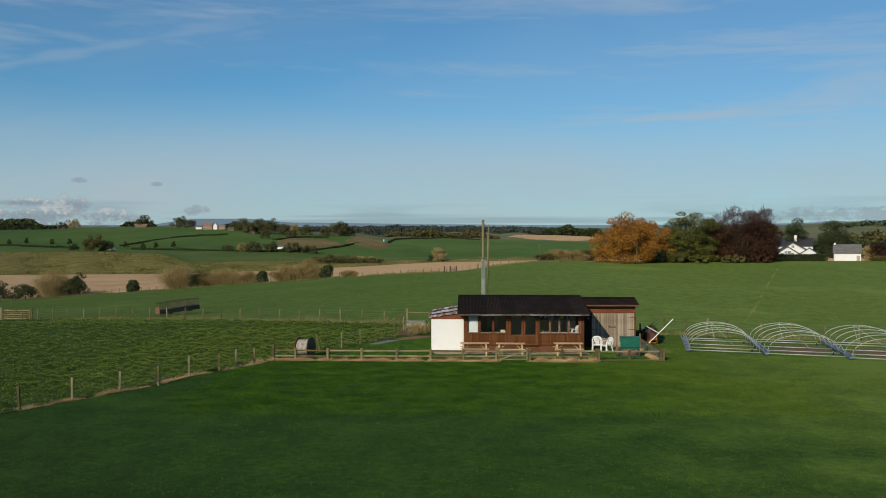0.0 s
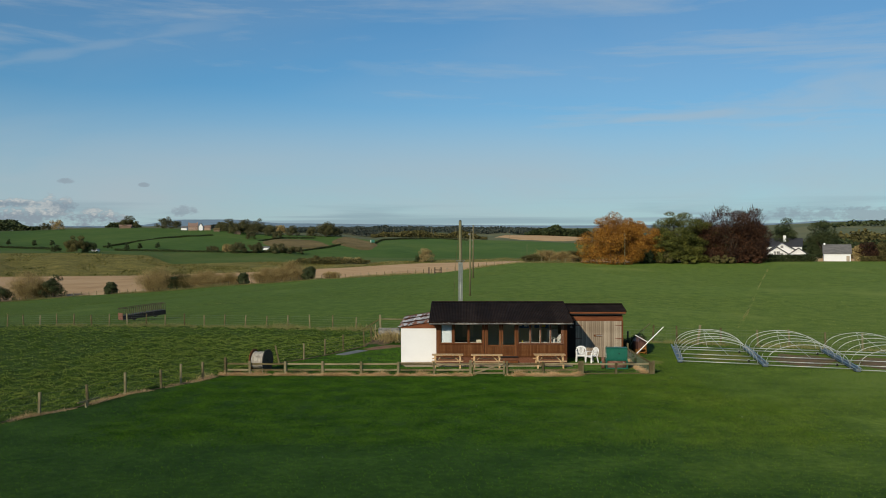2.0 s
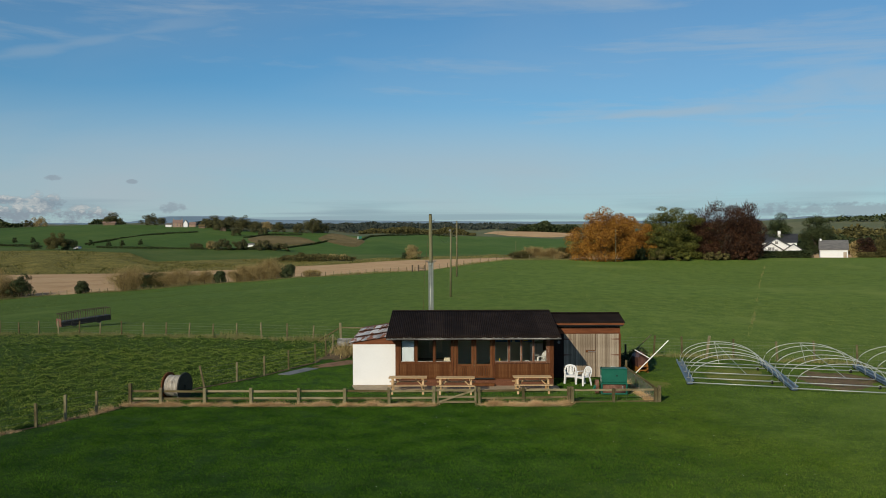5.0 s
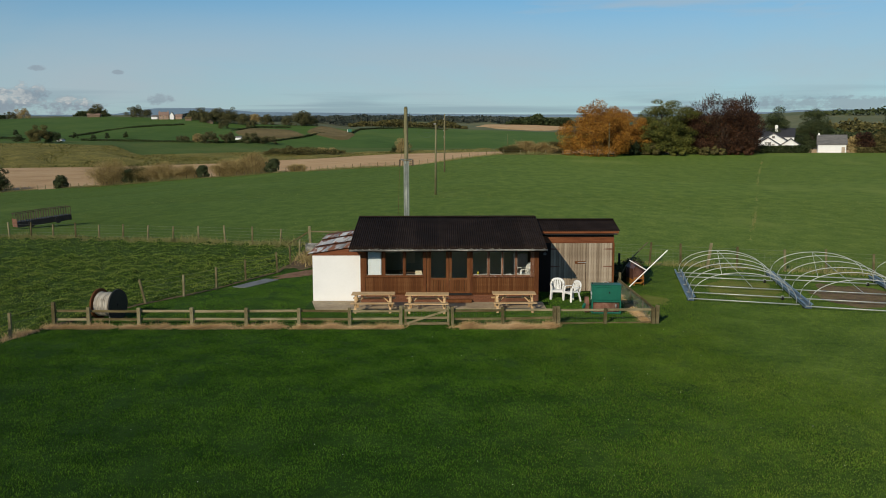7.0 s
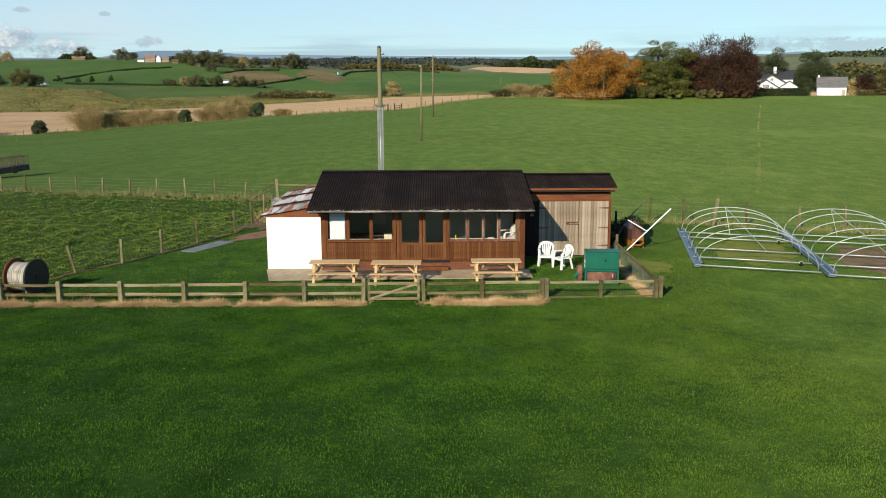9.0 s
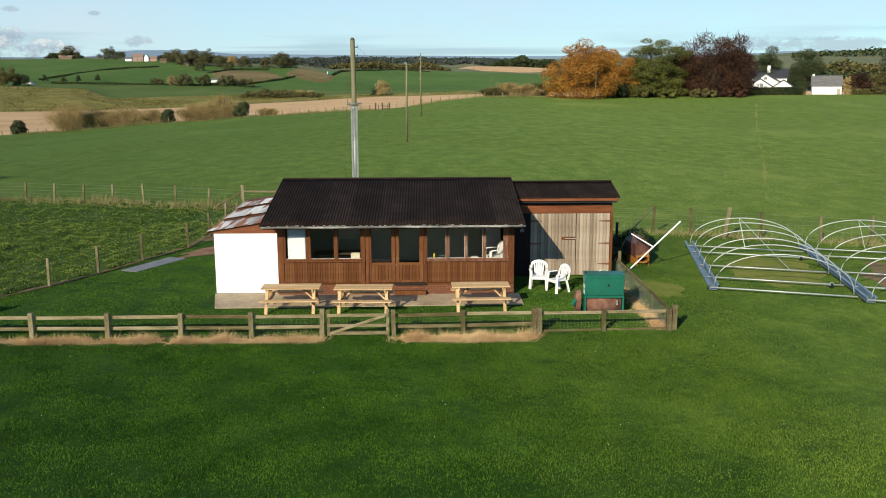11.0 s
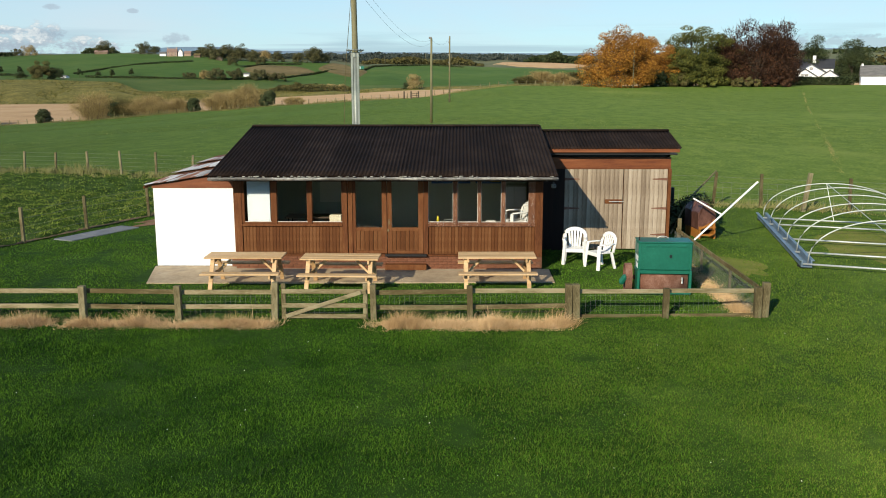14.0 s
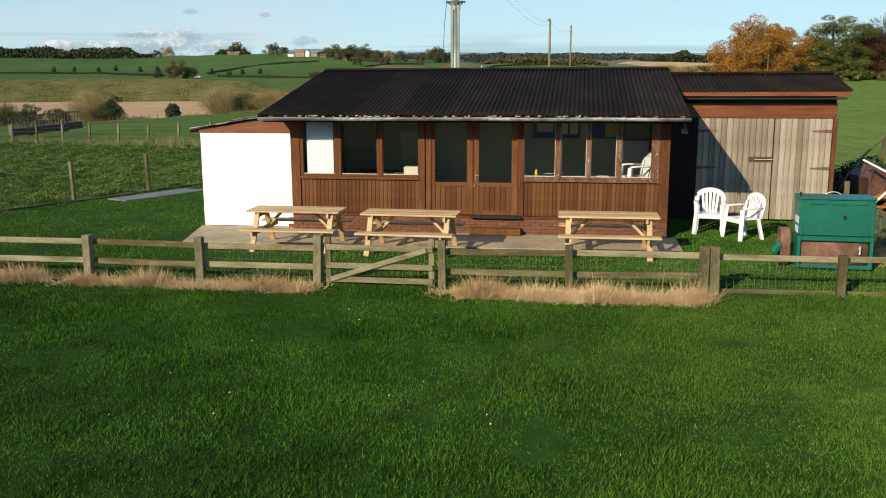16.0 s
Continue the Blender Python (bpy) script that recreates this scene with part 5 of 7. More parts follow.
def garden_gate():
    g = empty("garden_gate", 2.44, -4.05, 0, 0, "small weathered timber gate with one diagonal brace", "gate")
    w = 1.74
    for x in (0.0, w - 0.09):
        part("stile", box(x, x + 0.09, -0.03, 0.03, 0.02, 0.76, 0.006), M["post"], g)
    for z in (0.56, 0.27, 0.05):
        part("rail", box(0.02, w - 0.02, -0.065, -0.032, z, z + 0.09, 0.006), M["rail"], g)
    part("brace", beam((0.1, -0.085, 0.1), (w - 0.12, -0.085, 0.6), 0.03, 0.08, bevel=0.005), M["rail"], g)
    netting(g, (0.05, -0.02), (w - 0.05, -0.02), 0.05, 0.6, 0.1, 0.0013)
    return g


garden_gate()
SIDE = [(-11.1, -4.0), (-9.05, 0.55), (-7.9, 2.35), (-6.9, 4.3), (-6.05, 6.8), (-4.95, 9.5), (-4.75, 12.5), (-4.8, 16.0), (-4.8, 20.6)]
FRONT = [(-11.1, -4.0), (-11.67, -6.25), (-12.38, -7.6), (-12.95, -8.9), (-14.0, -10.8), (-14.6, -13.6), (-15.65, -15.9), (-16.8, -18.3), (-17.9, -20.8), (-19.0, -23.2), (-20.2, -25.8), (-21.4, -28.4), (-22.6, -31)]


def wire_fences():
    f = empty("stock_fence", label="post and wire stock fence round the paddock", category="fence")
    for i, (x, y) in enumerate(SIDE[1:-1]):
        fence_post(f, x, y, rng.uniform(1.0, 1.12), 0.09, (rng.uniform(-4, 4) - (8 if i == 0 else 0), rng.uniform(-3, 3)))
    wires(f, SIDE[1:], (0.25, 0.5, 0.75, 0.98))
    for i, (x, y) in enumerate(FRONT[1:]):
        fence_post(f, x, y, rng.uniform(0.88, 1.1), 0.1, (rng.uniform(-3, 3), rng.uniform(-3, 3)))
    wires(f, FRONT, (0.3, 0.55, 0.85))
    fence_post(f, -14.45, -14.1, 0.3, 0.09, (2, 0))
    part("strut", beam((-14.6, -14.6, 0.28), (-14.2, -13.3, 0.3), 0.06, 0.06), M["post"], f)
    return f


def back_fence():
    f = empty("field_fence", label="weathered post and netting fence across the field", category="fence")
    xs = list(np.arange(-50, -5, 2.05)) + [-4.8, -2.8, -0.8, 1.2, 3.2, 5.2, 7.2, 9.2, 11.2, 13.2, 15.7, 17.3, 20.1, 22.4, 24.3, 26.4, 28.5, 30.6, 32.7, 34.8, 37, 39, 41, 43, 45]
    for x in xs:
        y = back_line(x)
        fence_post(f, x, y, rng.uniform(1.12, 1.28) if x != -4.8 else 1.4, 0.1 if x != -4.8 else 0.16, (rng.uniform(-4, 4), rng.uniform(-3, 3)))
    fence_post(f, 18.5, back_line(18.5) - 0.5, 1.42, 0.14, (8, 0))
    pts = [(x, back_line(x)) for x in xs]
    wires(f, pts, (0.1, 0.3, 0.5, 0.7, 0.9, 1.1), 0.005)
    nets = bmesh.new()
    for x in np.arange(11.5, 36, 0.3):
        y = back_line(x)
        tube([(x, y, 0.02), (x, y, 0.9)], 0.004, 3, nets, closed=False)
    tagged(part("netting", nets, M["wire"], f), kind="stuff")
    # strutted corner and the rail beyond it
    part("strut", beam((-4.8, 20.6, 1.1), (-6.4, 20.9, 0.1), 0.09, 0.09), M["post"], f)
    part("corner_rail", beam((-4.8, 20.6, 1.05), (-0.6, 20.0, 1.05), 0.08, 0.09), M["rail"], f)
    return f


wire_fences()
back_fence()


def field_gate():
    g = empty("field_gate", -50.4, 38.4, ground_z(-50, 38.5), 0, "pale weathered five-bar field gate", "gate")
    for i, z in enumerate((0.15, 0.38, 0.6, 0.82, 1.05)):
        part("bar", box(0, 3.0, -0.02, 0.02, z, z + 0.085, 0.005), M["rail"], g)
    for x in (0, 2.92):
        part("stile", box(x, x + 0.09, -0.05, 0.03, 0.05, 1.25, 0.006), M["rail"], g)
    part("brace", beam((0.1, -0.04, 0.15), (1.5, -0.04, 1.1), 0.03, 0.08), M["rail"], g)
    part("brace", beam((2.9, -0.04, 0.15), (1.5, -0.04, 1.1), 0.03, 0.08), M["rail"], g)
    for x in (-0.25, 3.1):
        part("gate_post", box(x, x + 0.16, -0.08, 0.08, 0, 1.4, 0.01), M["post"], g)
    return g


field_gate()


def sheep_feeder():
    f = empty("feed_trailer", -34.6, 42.2, ground_z(-33, 44), 45, "rusty dark slatted feed trailer standing in the field", "feeder")
    part("trough", box(0, 4.9, -0.55, 0.55, 0.12, 0.62, 0.02), M["black"], f)
    for i in range(22):
        x = 0.05 + i * 4.8 / 21
        for y in (-0.55, 0.55):
            part("bar", tube([(x, y, 0.6), (x + 0.05, y * 0.95, 1.35)], 0.03, 5), M["bark"], f)
    for y in (-0.53, 0.53):
        part("top_rail", tube([(0, y, 1.36), (2.4, y, 1.4), (4.9, y, 1.36)], 0.035, 6), M["bark"], f)
    for x in (0, 4.9):
        part("end_rail", tube([(x, -0.53, 1.36), (x, 0.53, 1.36)], 0.035, 6), M["bark"], f)
    part("end_panel", box(-0.05, 0.0, -0.55, 0.55, 0.15, 0.9, 0.01), M["rust"], f, "rusty end panel")
    for x in (1.2, 3.6):
        part("wheel", tube([(x, -0.68, 0.28), (x, -0.55, 0.28)], 0.28, 16), M["black"], f)
    f.matrix_basis = f.matrix_basis @ pose(0, 0, 0.05, 0, -5, 0)
    return f


sheep_feeder()


def water_trough():
    t = empty("water_trough", -3.9, 18.4, 0, -4, "pale concrete water trough by the fence", "trough")
    bm = box(-0.85, 0.85, -0.3, 0.3, 0.0, 0.5, 0.02)
    top = max(bm.faces, key=lambda f: f.calc_center_median().z)
    r = bmesh.ops.inset_region(bm, faces=[top], thickness=0.07)
    bmesh.ops.translate(bm, verts=list(top.verts), vec=(0, 0, -0.2))
    part("basin", bm, M["gutter"], t)
    return t


water_trough()


def slabs():
    s = empty("slab_path", label="grey stone slabs laid along the paddock edge", category="path", kind="structure")
    for k, (x, y, w, l, a) in enumerate(((-5.75, 5.15, 0.75, 0.9, 25), (-5.35, 6.0, 0.8, 0.9, 25), (-4.97, 6.82, 0.8, 0.85, 25))):
        part("slab", box(-w / 2, w / 2, -l / 2, l / 2, -0.02, 0.03, 0.01, None, pose(x, y, 0, 0, 0, -a)), M["slab"], s)
    return s


slabs()


def soil_patch(cx, cy, rx, ry, mat, label, turn=0.0, z=0.012, seed=0.0):
    bm = bmesh.new()
    c = bm.verts.new((0, 0, z + 0.02))
    rim = []
    for i in range(40):
        t = 2 * math.pi * i / 40
        k = 1 + 0.45 * noise.noise((2 * math.cos(t) + seed, 2 * math.sin(t), seed))
        rim.append(bm.verts.new((rx * k * math.cos(t), ry * k * math.sin(t), z)))
    for i in range(40):
        bm.faces.new((c, rim[i], rim[(i + 1) % 40]))
    bm.transform(pose(cx, cy, 0, 0, 0, turn))
    return tagged(part("soil_patch", bm, M[mat], None), label, "bare soil", kind="stuff")


soil_patch(18.2, 4.0, 1.7, 2.6, "drygrass", "yellowed dry grass under the tunnel frame", -10, 0.006, seed=4.0)
soil_patch(22.6, 2.0, 1.8, 3.0, "earth", "bare brown soil under the tunnel frame", -10, 0.006, seed=5.2)
soil_patch(27.0, 0.5, 1.8, 3.0, "earth", "bare brown soil under the tunnel frame", -10, 0.006, seed=6.1)
soil_patch(13.2, 1.2, 0.7, 1.2, "drygrass", "yellowed dry grass beside the fence", 10, 0.006, seed=7.7)
soil_patch(-3.5, 9.1, 2.0, 0.75, "leafmould", "reddish bare soil behind the lean-to", 52, seed=1.0)
soil_patch(-4.0, 13.0, 0.9, 2.4, "earth", "bare earth along the fence", 0, seed=2.5)


def brush_pile():
    n = 900
    c = np.stack([rng.normal(-3.3, 0.5, n), rng.normal(12.5, 0.7, n), rng.uniform(0, 0.5, n)], 1)
    me = cards("brush_pile", c, np.tile([0.1, 0, 1.0], (n, 1)), np.full(n, 0.03), rng.uniform(0.3, 0.8, n), M["leaf_brown"], 0.9)
    tagged(new("brush_pile", me), "low pile of bare brown brushwood", "brushwood", kind="stuff")


brush_pile()


# ---- poles and lines ----


def utility_pole():
    p = empty("utility_pole", 1.775, 15.5, 0, 0, "mossy timber utility pole with galvanised sleeve", "utility pole")
    part("shaft", tube([(0, 0, 0), (0, 0, 5.8), (-0.02, 0, 8.85), (-0.02, 0, 8.95)], 0.13, 14, None, 0.1), M["polewood"], p, "mossy timber shaft", True)
    for sx in (-0.12, 0.12):
        part("sleeve_channel", box(sx - 0.045, sx + 0.045, -0.16, -0.12, 0.0, 5.8, 0.006), M["polesteel"], p)
    part("sleeve", tube([(0, 0, 0.0), (0, 0, 5.75)], 0.152, 14, None, 0.14), M["polesteel"], p, "galvanised steel sleeve", True)
    ring = [(0.34 * math.cos(t), 0.34 * math.sin(t), 5.9) for t in np.linspace(0, 2 * math.pi, 25)]
    guard = part("climb_guard", tube(ring, 0.022, 6), M["polesteel"], p, "steel anti-climb ring")
    for i in range(8):
        t = 2 * math.pi * i / 8
        part("spoke", tube([(0.13 * math.cos(t), 0.13 * math.sin(t), 5.75), (0.36 * math.cos(t), 0.36 * math.sin(t), 5.93)], 0.014, 5), M["polesteel"], guard)
    part("band", tube([(0, 0, 5.62), (0, 0, 5.8)], 0.17, 14), M["polesteel"], p)
    part("cap", tube([(-0.02, 0, 8.9), (-0.02, 0, 9.0)], 0.115, 12, None, 0.06), M["black"], p)
    for z in (8.15, 8.55):
        part("insulator", tube([(0.1, 0, z), (0.22, 0.02, z), (0.22, 0.02, z + 0.09)], 0.022, 6), M["black"], p)
    part("stay_wire", tube([(-0.1, 0, 8.2), (-0.42, 0, 5.0), (-0.62, 0, 0.0)], 0.012, 5), M["post"], p)
    return p


utility_pole()


def plain_pole(x, y, top, r, mat, label, arms=()):
    z = ground_z(x, y) if y < 180 else land_z(x, y)
    p = empty("line_pole", x, y, z, 0, label, "utility pole", "timber line poles")
    part("shaft", tube([(0, 0, 0), (0.05, 0, top - z)], r, 10, None, r * 0.75), M[mat], p, smooth=True)
    for h in arms:
        part("insulator", box(-0.22, 0.1, -0.1, 0.1, h - 0.1, h + 0.1, 0.02), M["gutter"], p)
    return p


plain_pole(3.07, 72.0, 8.7, 0.14, "polewood", "bare weathered timber pole in the pasture", (8.6,))
plain_pole(4.3, 130.2, 11.5, 0.16, "post", "timber line pole with small fittings", (9.9, 7.8, 6.6))
plain_pole(44.5, 180.2, 10.5, 0.16, "post", "timber line pole before autumn trees")
plain_pole(86.2, 205.0, 10.4, 0.16, "post", "timber line pole before dark trees")


def sag_line(name, a, b, sag, radius, label):
    pts = []
    for i in range(25):
        s = i / 24
        pts.append((a[0] + (b[0] - a[0]) * s, a[1] + (b[1] - a[1]) * s, a[2] + (b[2] - a[2]) * s - sag * 4 * s * (1 - s)))
    return tagged(part(name, tube(pts, radius, 4), M["black"], None), label, "cable")


sag_line("overhead_cable", (1.97, 15.5, 8.6), (3.11, 72.0, 8.6), 1.0, 0.006, "thin dark overhead cable between poles")
sag_line("overhead_cable", (1.97, 15.5, 8.2), (3.11, 72.0, 8.3), 1.1, 0.006, "thin dark overhead cable between poles")
sag_line("overhead_cable", (3.11, 72.0, 8.6), (4.3, 130.2, 11.2), 0.8, 0.008, "thin dark overhead cable between poles")


# ---- seen through the hut windows ----
tagged(part("white_screen", box(0.66, 1.24, 0.8, 0.825, 1.19, 2.36, 0.006), M["screenboard"], None), "white screen board standing inside the window", "board")
tagged(part("window_shelf", box(5.26, 7.05, 0.855, 1.12, 1.15, 1.185, 0.004), M["timber"], None), "brown timber shelf inside the windows", "shelf")
tagged(part("window_shelf", box(0.45, 3.05, 0.855, 1.12, 1.15, 1.185, 0.004), M["timber"], None), "brown timber shelf inside the windows", "shelf")
tagged(part("card_box", box(2.72, 3.02, 0.9, 1.1, 1.186, 1.38, 0.006), M["cream"], None), "cream card box on the window shelf", "box")


def bottle():
    b = empty("bottle", 5.48, 0.95, 1.186, 0, "yellow plastic bottle on the window shelf", "bottle")
    part("body", tube([(0, 0, 0), (0, 0, 0.12), (0, 0, 0.15), (0, 0, 0.17)], 0.038, 12, None, 0.014), M["yellow"], b, smooth=True)
    part("cap", tube([(0, 0, 0.17), (0, 0, 0.21)], 0.016, 10), M["black"], b)
    return b


bottle()
tagged(part("dish_rack", tube([(5.62, 0.95, 1.19), (5.65, 0.95, 1.27), (5.85, 0.95, 1.27), (5.9, 0.95, 1.19), (5.62, 1.05, 1.19), (5.62, 0.95, 1.19)], 0.008, 5), M["steel"], None), "small wire dish rack on the shelf", "rack")
tagged(part("paper_stack", box(6.7, 6.95, 0.9, 1.1, 1.186, 1.23, 0.004), M["paper"], None), "stack of white papers on the shelf", "papers")
for x0, x1, z0, z1, mat, what in ((5.2, 6.35, 1.75, 2.3, "blue", "blue notice board"), (6.5, 7.4, 1.75, 2.3, "blue", "blue notice board"), (1.9, 2.6, 1.2, 1.9, "cream", "faded cream notice board")):
    tagged(part("notice_board", box(x0, x1, 4.63, 4.655, z0, z1, 0.004), M[mat], None), what + " on the inner wall", "notice board")
for x0, x1, z0, z1, mat in ((5.3, 5.7, 1.9, 2.25, "paper"), (5.85, 6.05, 1.85, 2.2, "paper"), (6.1, 6.3, 1.85, 2.2, "paper"), (6.95, 7.2, 1.8, 2.2, "yellow")):
    tagged(part("notice_sheet", box(x0, x1, 4.61, 4.625, z0, z1), M[mat], None), ("white" if mat == "paper" else "yellow") + " sheet pinned to the notice board", "notice")


def inner_cupboard():
    c = empty("cupboard", 7.6, 4.3, 0.36, 0, "pale cupboard against the back wall", "cupboard")
    part("body", box(-0.35, 0.35, -0.25, 0.28, 0, 1.4, 0.01), M["interior"], c)
    for sx in (-0.34, 0.005):
        part("door", box(sx, sx + 0.335, -0.27, -0.252, 0.03, 1.37, 0.004), M["paper"], c)
    return c


inner_cupboard()


def inner_table():
    t = empty("folding_table", 2.2, 2.6, 0.36, 0, "dark folding table standing inside the hut", "table")
    part("tabletop", box(-0.9, 0.9, -0.35, 0.35, 0.72, 0.75, 0.006), M["innerfloor"], t)
    for sx in (-0.8, 0.8):
        for sy in (-0.28, 0.28):
            part("leg", tube([(sx, sy, 0), (sx, sy, 0.72)], 0.016, 8), M["black"], t)
    return t


inner_table()


def side_table():
    t = empty("side_table", 7.5, 1.3, 0.36, 0, "low brown side table holding a white chair", "table")
    part("tabletop", box(-0.42, 0.42, -0.38, 0.42, 0.38, 0.42, 0.006), M["innerfloor"], t)
    for sx in (-0.37, 0.37):
        for sy in (-0.33, 0.37):
            part("leg", box(sx - 0.025, sx + 0.025, sy - 0.025, sy + 0.025, 0, 0.38, 0.004), M["innerfloor"], t)
    return t


side_table()


# ---- trees and bushes ----


def bearing(a, y):
    return EYE_X + a * (y - EYE_Y), y


def leaves(name, centres, outward, size, mat):
    """Loose leaf sprays in one mesh, each facing outward from its bough."""
    n = len(centres)
    o = outward / np.linalg.norm(outward, axis=1)[:, None]
    r = rng.normal(size=(n, 3))
    u = np.cross(o, r)
    u /= np.linalg.norm(u, axis=1)[:, None]
    v = np.cross(o, u)
    u, v = u * (size / 2)[:, None], v * (size * rng.uniform(0.5, 1.0, n) / 2)[:, None]
    co = np.stack([centres - u, centres - v * 1.1 + u * 0.1, centres + u, centres + v + u * 0.2], 1)
    me = bpy.data.meshes.new(name)
    me.vertices.add(n * 4)
    me.vertices.foreach_set("co", co.astype(np.float32).ravel())
    me.loops.add(n * 4)
    me.loops.foreach_set("vertex_index", np.arange(n * 4, dtype=np.int32))
    me.polygons.add(n)
    me.polygons.foreach_set("loop_start", np.arange(0, n * 4, 4, dtype=np.int32))
    me.materials.append(mat)
    me.update(calc_edges=True)
    return me


def leaf_cloud(name, lobes, count, leaf, mat, stretch=1.0, lean=0.8, inner=0.55):
    """Leaves spread through the outer part of many lobes (x, y, z, r, flat)."""
    lob = np.array(lobes)
    w = lob[:, 3] ** 2
    pick = rng.choice(len(lob), count, p=w / w.sum())
    d = rng.normal(size=(count, 3))
    d /= np.linalg.norm(d, axis=1)[:, None]
    r = lob[pick, 3] * (inner + (1 - inner) * rng.uniform(0, 1, count) ** 0.4) * rng.uniform(0.85, 1.1, count)
    c = lob[pick, :3] + d * r[:, None] * np.stack([np.ones(count), np.ones(count), lob[pick, 4]], 1)
    c[:, 2] = np.maximum(c[:, 2], 0.05)
    d = d + rng.normal(0, 0.4, (count, 3)) + [0, 0, 0.15]
    return leaves(name, c, d, rng.uniform(0.6, 1.2, count) * leaf, mat)


def tree(x, y, width, height, kind, label, leaf=None, count=None, z=None, category="tree", trunk=0.18, group="", name="tree", lobes_n=None, low=0.12, flat=0.72, spray=0, thin=1.0):
    """A tapered trunk with limbs and a crown of many leaves in uneven lobes."""
    z = land_z(x, y) if z is None else z
    t = empty(name, x, y, z - 0.1, 0, label, category, group)
    far = math.hypot(x - EYE_X, y - EYE_Y)
    leaf = leaf or max(0.35, far * 0.0011)
    r0 = 0.03 * height
    stem = height * trunk
    part("trunk", tube([(0, 0, 0), (0.05 * width * rng.uniform(-1, 1), 0, stem), (0.06 * width * rng.uniform(-1, 1), 0.03 * width, height * 0.7)], r0, 8, None, r0 * 0.4), M["bark"], t)
    lobes = []
    n = lobes_n or 24
    seed = rng.uniform(0, 50)
    up, down = height * 0.56, height * (0.5 if low < 0.15 else 0.36)
    small = min(width, height)
    for i in range(n):
        # boughs spread evenly over a dome that closes on top, pushed in and out
        zz = 1 - (1.98 if low < 0.15 else 1.6) * (i + 0.5) / n
        ang = i * 2.39996 + rng.uniform(-0.3, 0.3)
        side = math.sqrt(max(0.0, 1 - (zz * zz if zz > 0 else 0.4 * zz * zz)))
        d = Vector((side * math.cos(ang), side * math.sin(ang), zz))
        swell = 1 + 0.45 * noise.noise((d.x * 1.3 + seed, d.y * 1.3, d.z * 1.3))
        k = rng.uniform(0.5, 0.9) * swell
        r = small * rng.uniform(0.1, 0.2) * (1.4 if n < 40 else 1.05)
        c = Vector((d.x * k * width / 2, d.y * k * width / 2, height * 0.44 + d.z * k * (up if zz > 0 else down)))
        c.z = max(r * 0.45, min(c.z, height - r * 0.7))
        lobes.append((c.x, c.y, c.z, r, flat))
        if i % 4 == 0:
            part("limb", tube([(0, 0, stem + 0.08 * i / n * height), (c.x * 0.5, c.y * 0.5, max(stem, c.z * 0.75)), (c.x, c.y, c.z)], r0 * 0.4, 6, None, r0 * 0.1), M["bark"], t)
    for i in range(14 if low < 0.08 and height > 9 else 0):
        # low boughs that hang to the ground all round
        ang = i * 0.449 + rng.uniform(-0.15, 0.15)
        r = small * rng.uniform(0.11, 0.16)
        lobes.append((0.36 * width * math.cos(ang), 0.36 * width * math.sin(ang), height * rng.uniform(0.08, 0.26), r, 0.9))
    for i in range(6):
        ang = i * 1.05
        lobes.append((0.16 * width * math.cos(ang), 0.16 * width * math.sin(ang), height * rng.uniform(0.35, 0.6), small * 0.2, 0.9))
    count = count or int(min(36000, max(300, 15.0 * thin * width * height / leaf ** 2)))
    ob = new("crown", leaf_cloud("crown", lobes, count, leaf, M[kind]))
    ob.parent = t
    if spray:
        # fine shoots that stand out of the crown's upper side
        lob = np.array(lobes)
        pick = rng.choice(len(lob), spray)
        d = rng.normal(size=(spray, 3))
        d[:, 2] = np.abs(d[:, 2])
        d /= np.linalg.norm(d, axis=1)[:, None]
        c = lob[pick, :3] + d * lob[pick, 3:4] * [1, 1, flat] * rng.uniform(0.8, 1.05, spray)[:, None]
        ups = d + c / [width, width, height] * 1.5 + [0, 0, 0.6]
        ob = tagged(new("shoot_fringe", cards("shoot_fringe", c, ups, rng.uniform(0.1, 0.24, spray), rng.uniform(0.6, 1.7, spray), M[kind], 0.35)), kind="stuff")
        ob.parent = t
    return t


def bare_bush(x, y, width, height, kind, label, z=None, count=1600, name="bush"):
    """A leafless willow: stems that fan out from one stool and a haze of fine upright twigs round them."""
    z = land_z(x, y) if z is None else z
    t = empty(name, x, y, z - 0.1, 0, label, "bush", "bushes along the field edge")
    tips = []
    n = max(8, int(width * 1.1))
    for i in range(n):
        ang, out = i * 2.39996, math.sqrt((i + 0.5) / n)
        a, q = 0.46 * width * out * math.cos(ang), 0.36 * width * out * math.sin(ang)
        top = height * (1.0 - 0.55 * out ** 2) * rng.uniform(0.72, 1.0)
        part("stem", tube([(a * 0.35, q * 0.35, 0), (a * 0.6, q * 0.6, top * 0.45), (a, q, top * 0.92)], 0.1, 5, None, 0.02), M["bark"], t)
        tips.append((a, q, top))
    tips = np.array(tips)
    pick = rng.integers(0, n, count)
    s = rng.uniform(0.06, 1.0, count) ** 0.8
    foot = tips[pick] * [0.35, 0.35, 0.0]
    c = foot + (tips[pick] - foot) * s[:, None] * [1, 1, 0.9]
    c += rng.normal(0, 1, (count, 3)) * [0.075 * width, 0.075 * width, 0.05 * height]
    c[:, 2] = np.clip(c[:, 2], 0.05, None)
    ups = np.stack([c[:, 0] / width * 2.6, c[:, 1] / width * 2.6, np.full(count, 0.8)], 1)
    ob = new("crown", cards("crown", c, ups, rng.uniform(0.04, 0.11, count), rng.uniform(0.3, 0.9, count), M[kind], 0.75))
    ob.parent = t
    return t


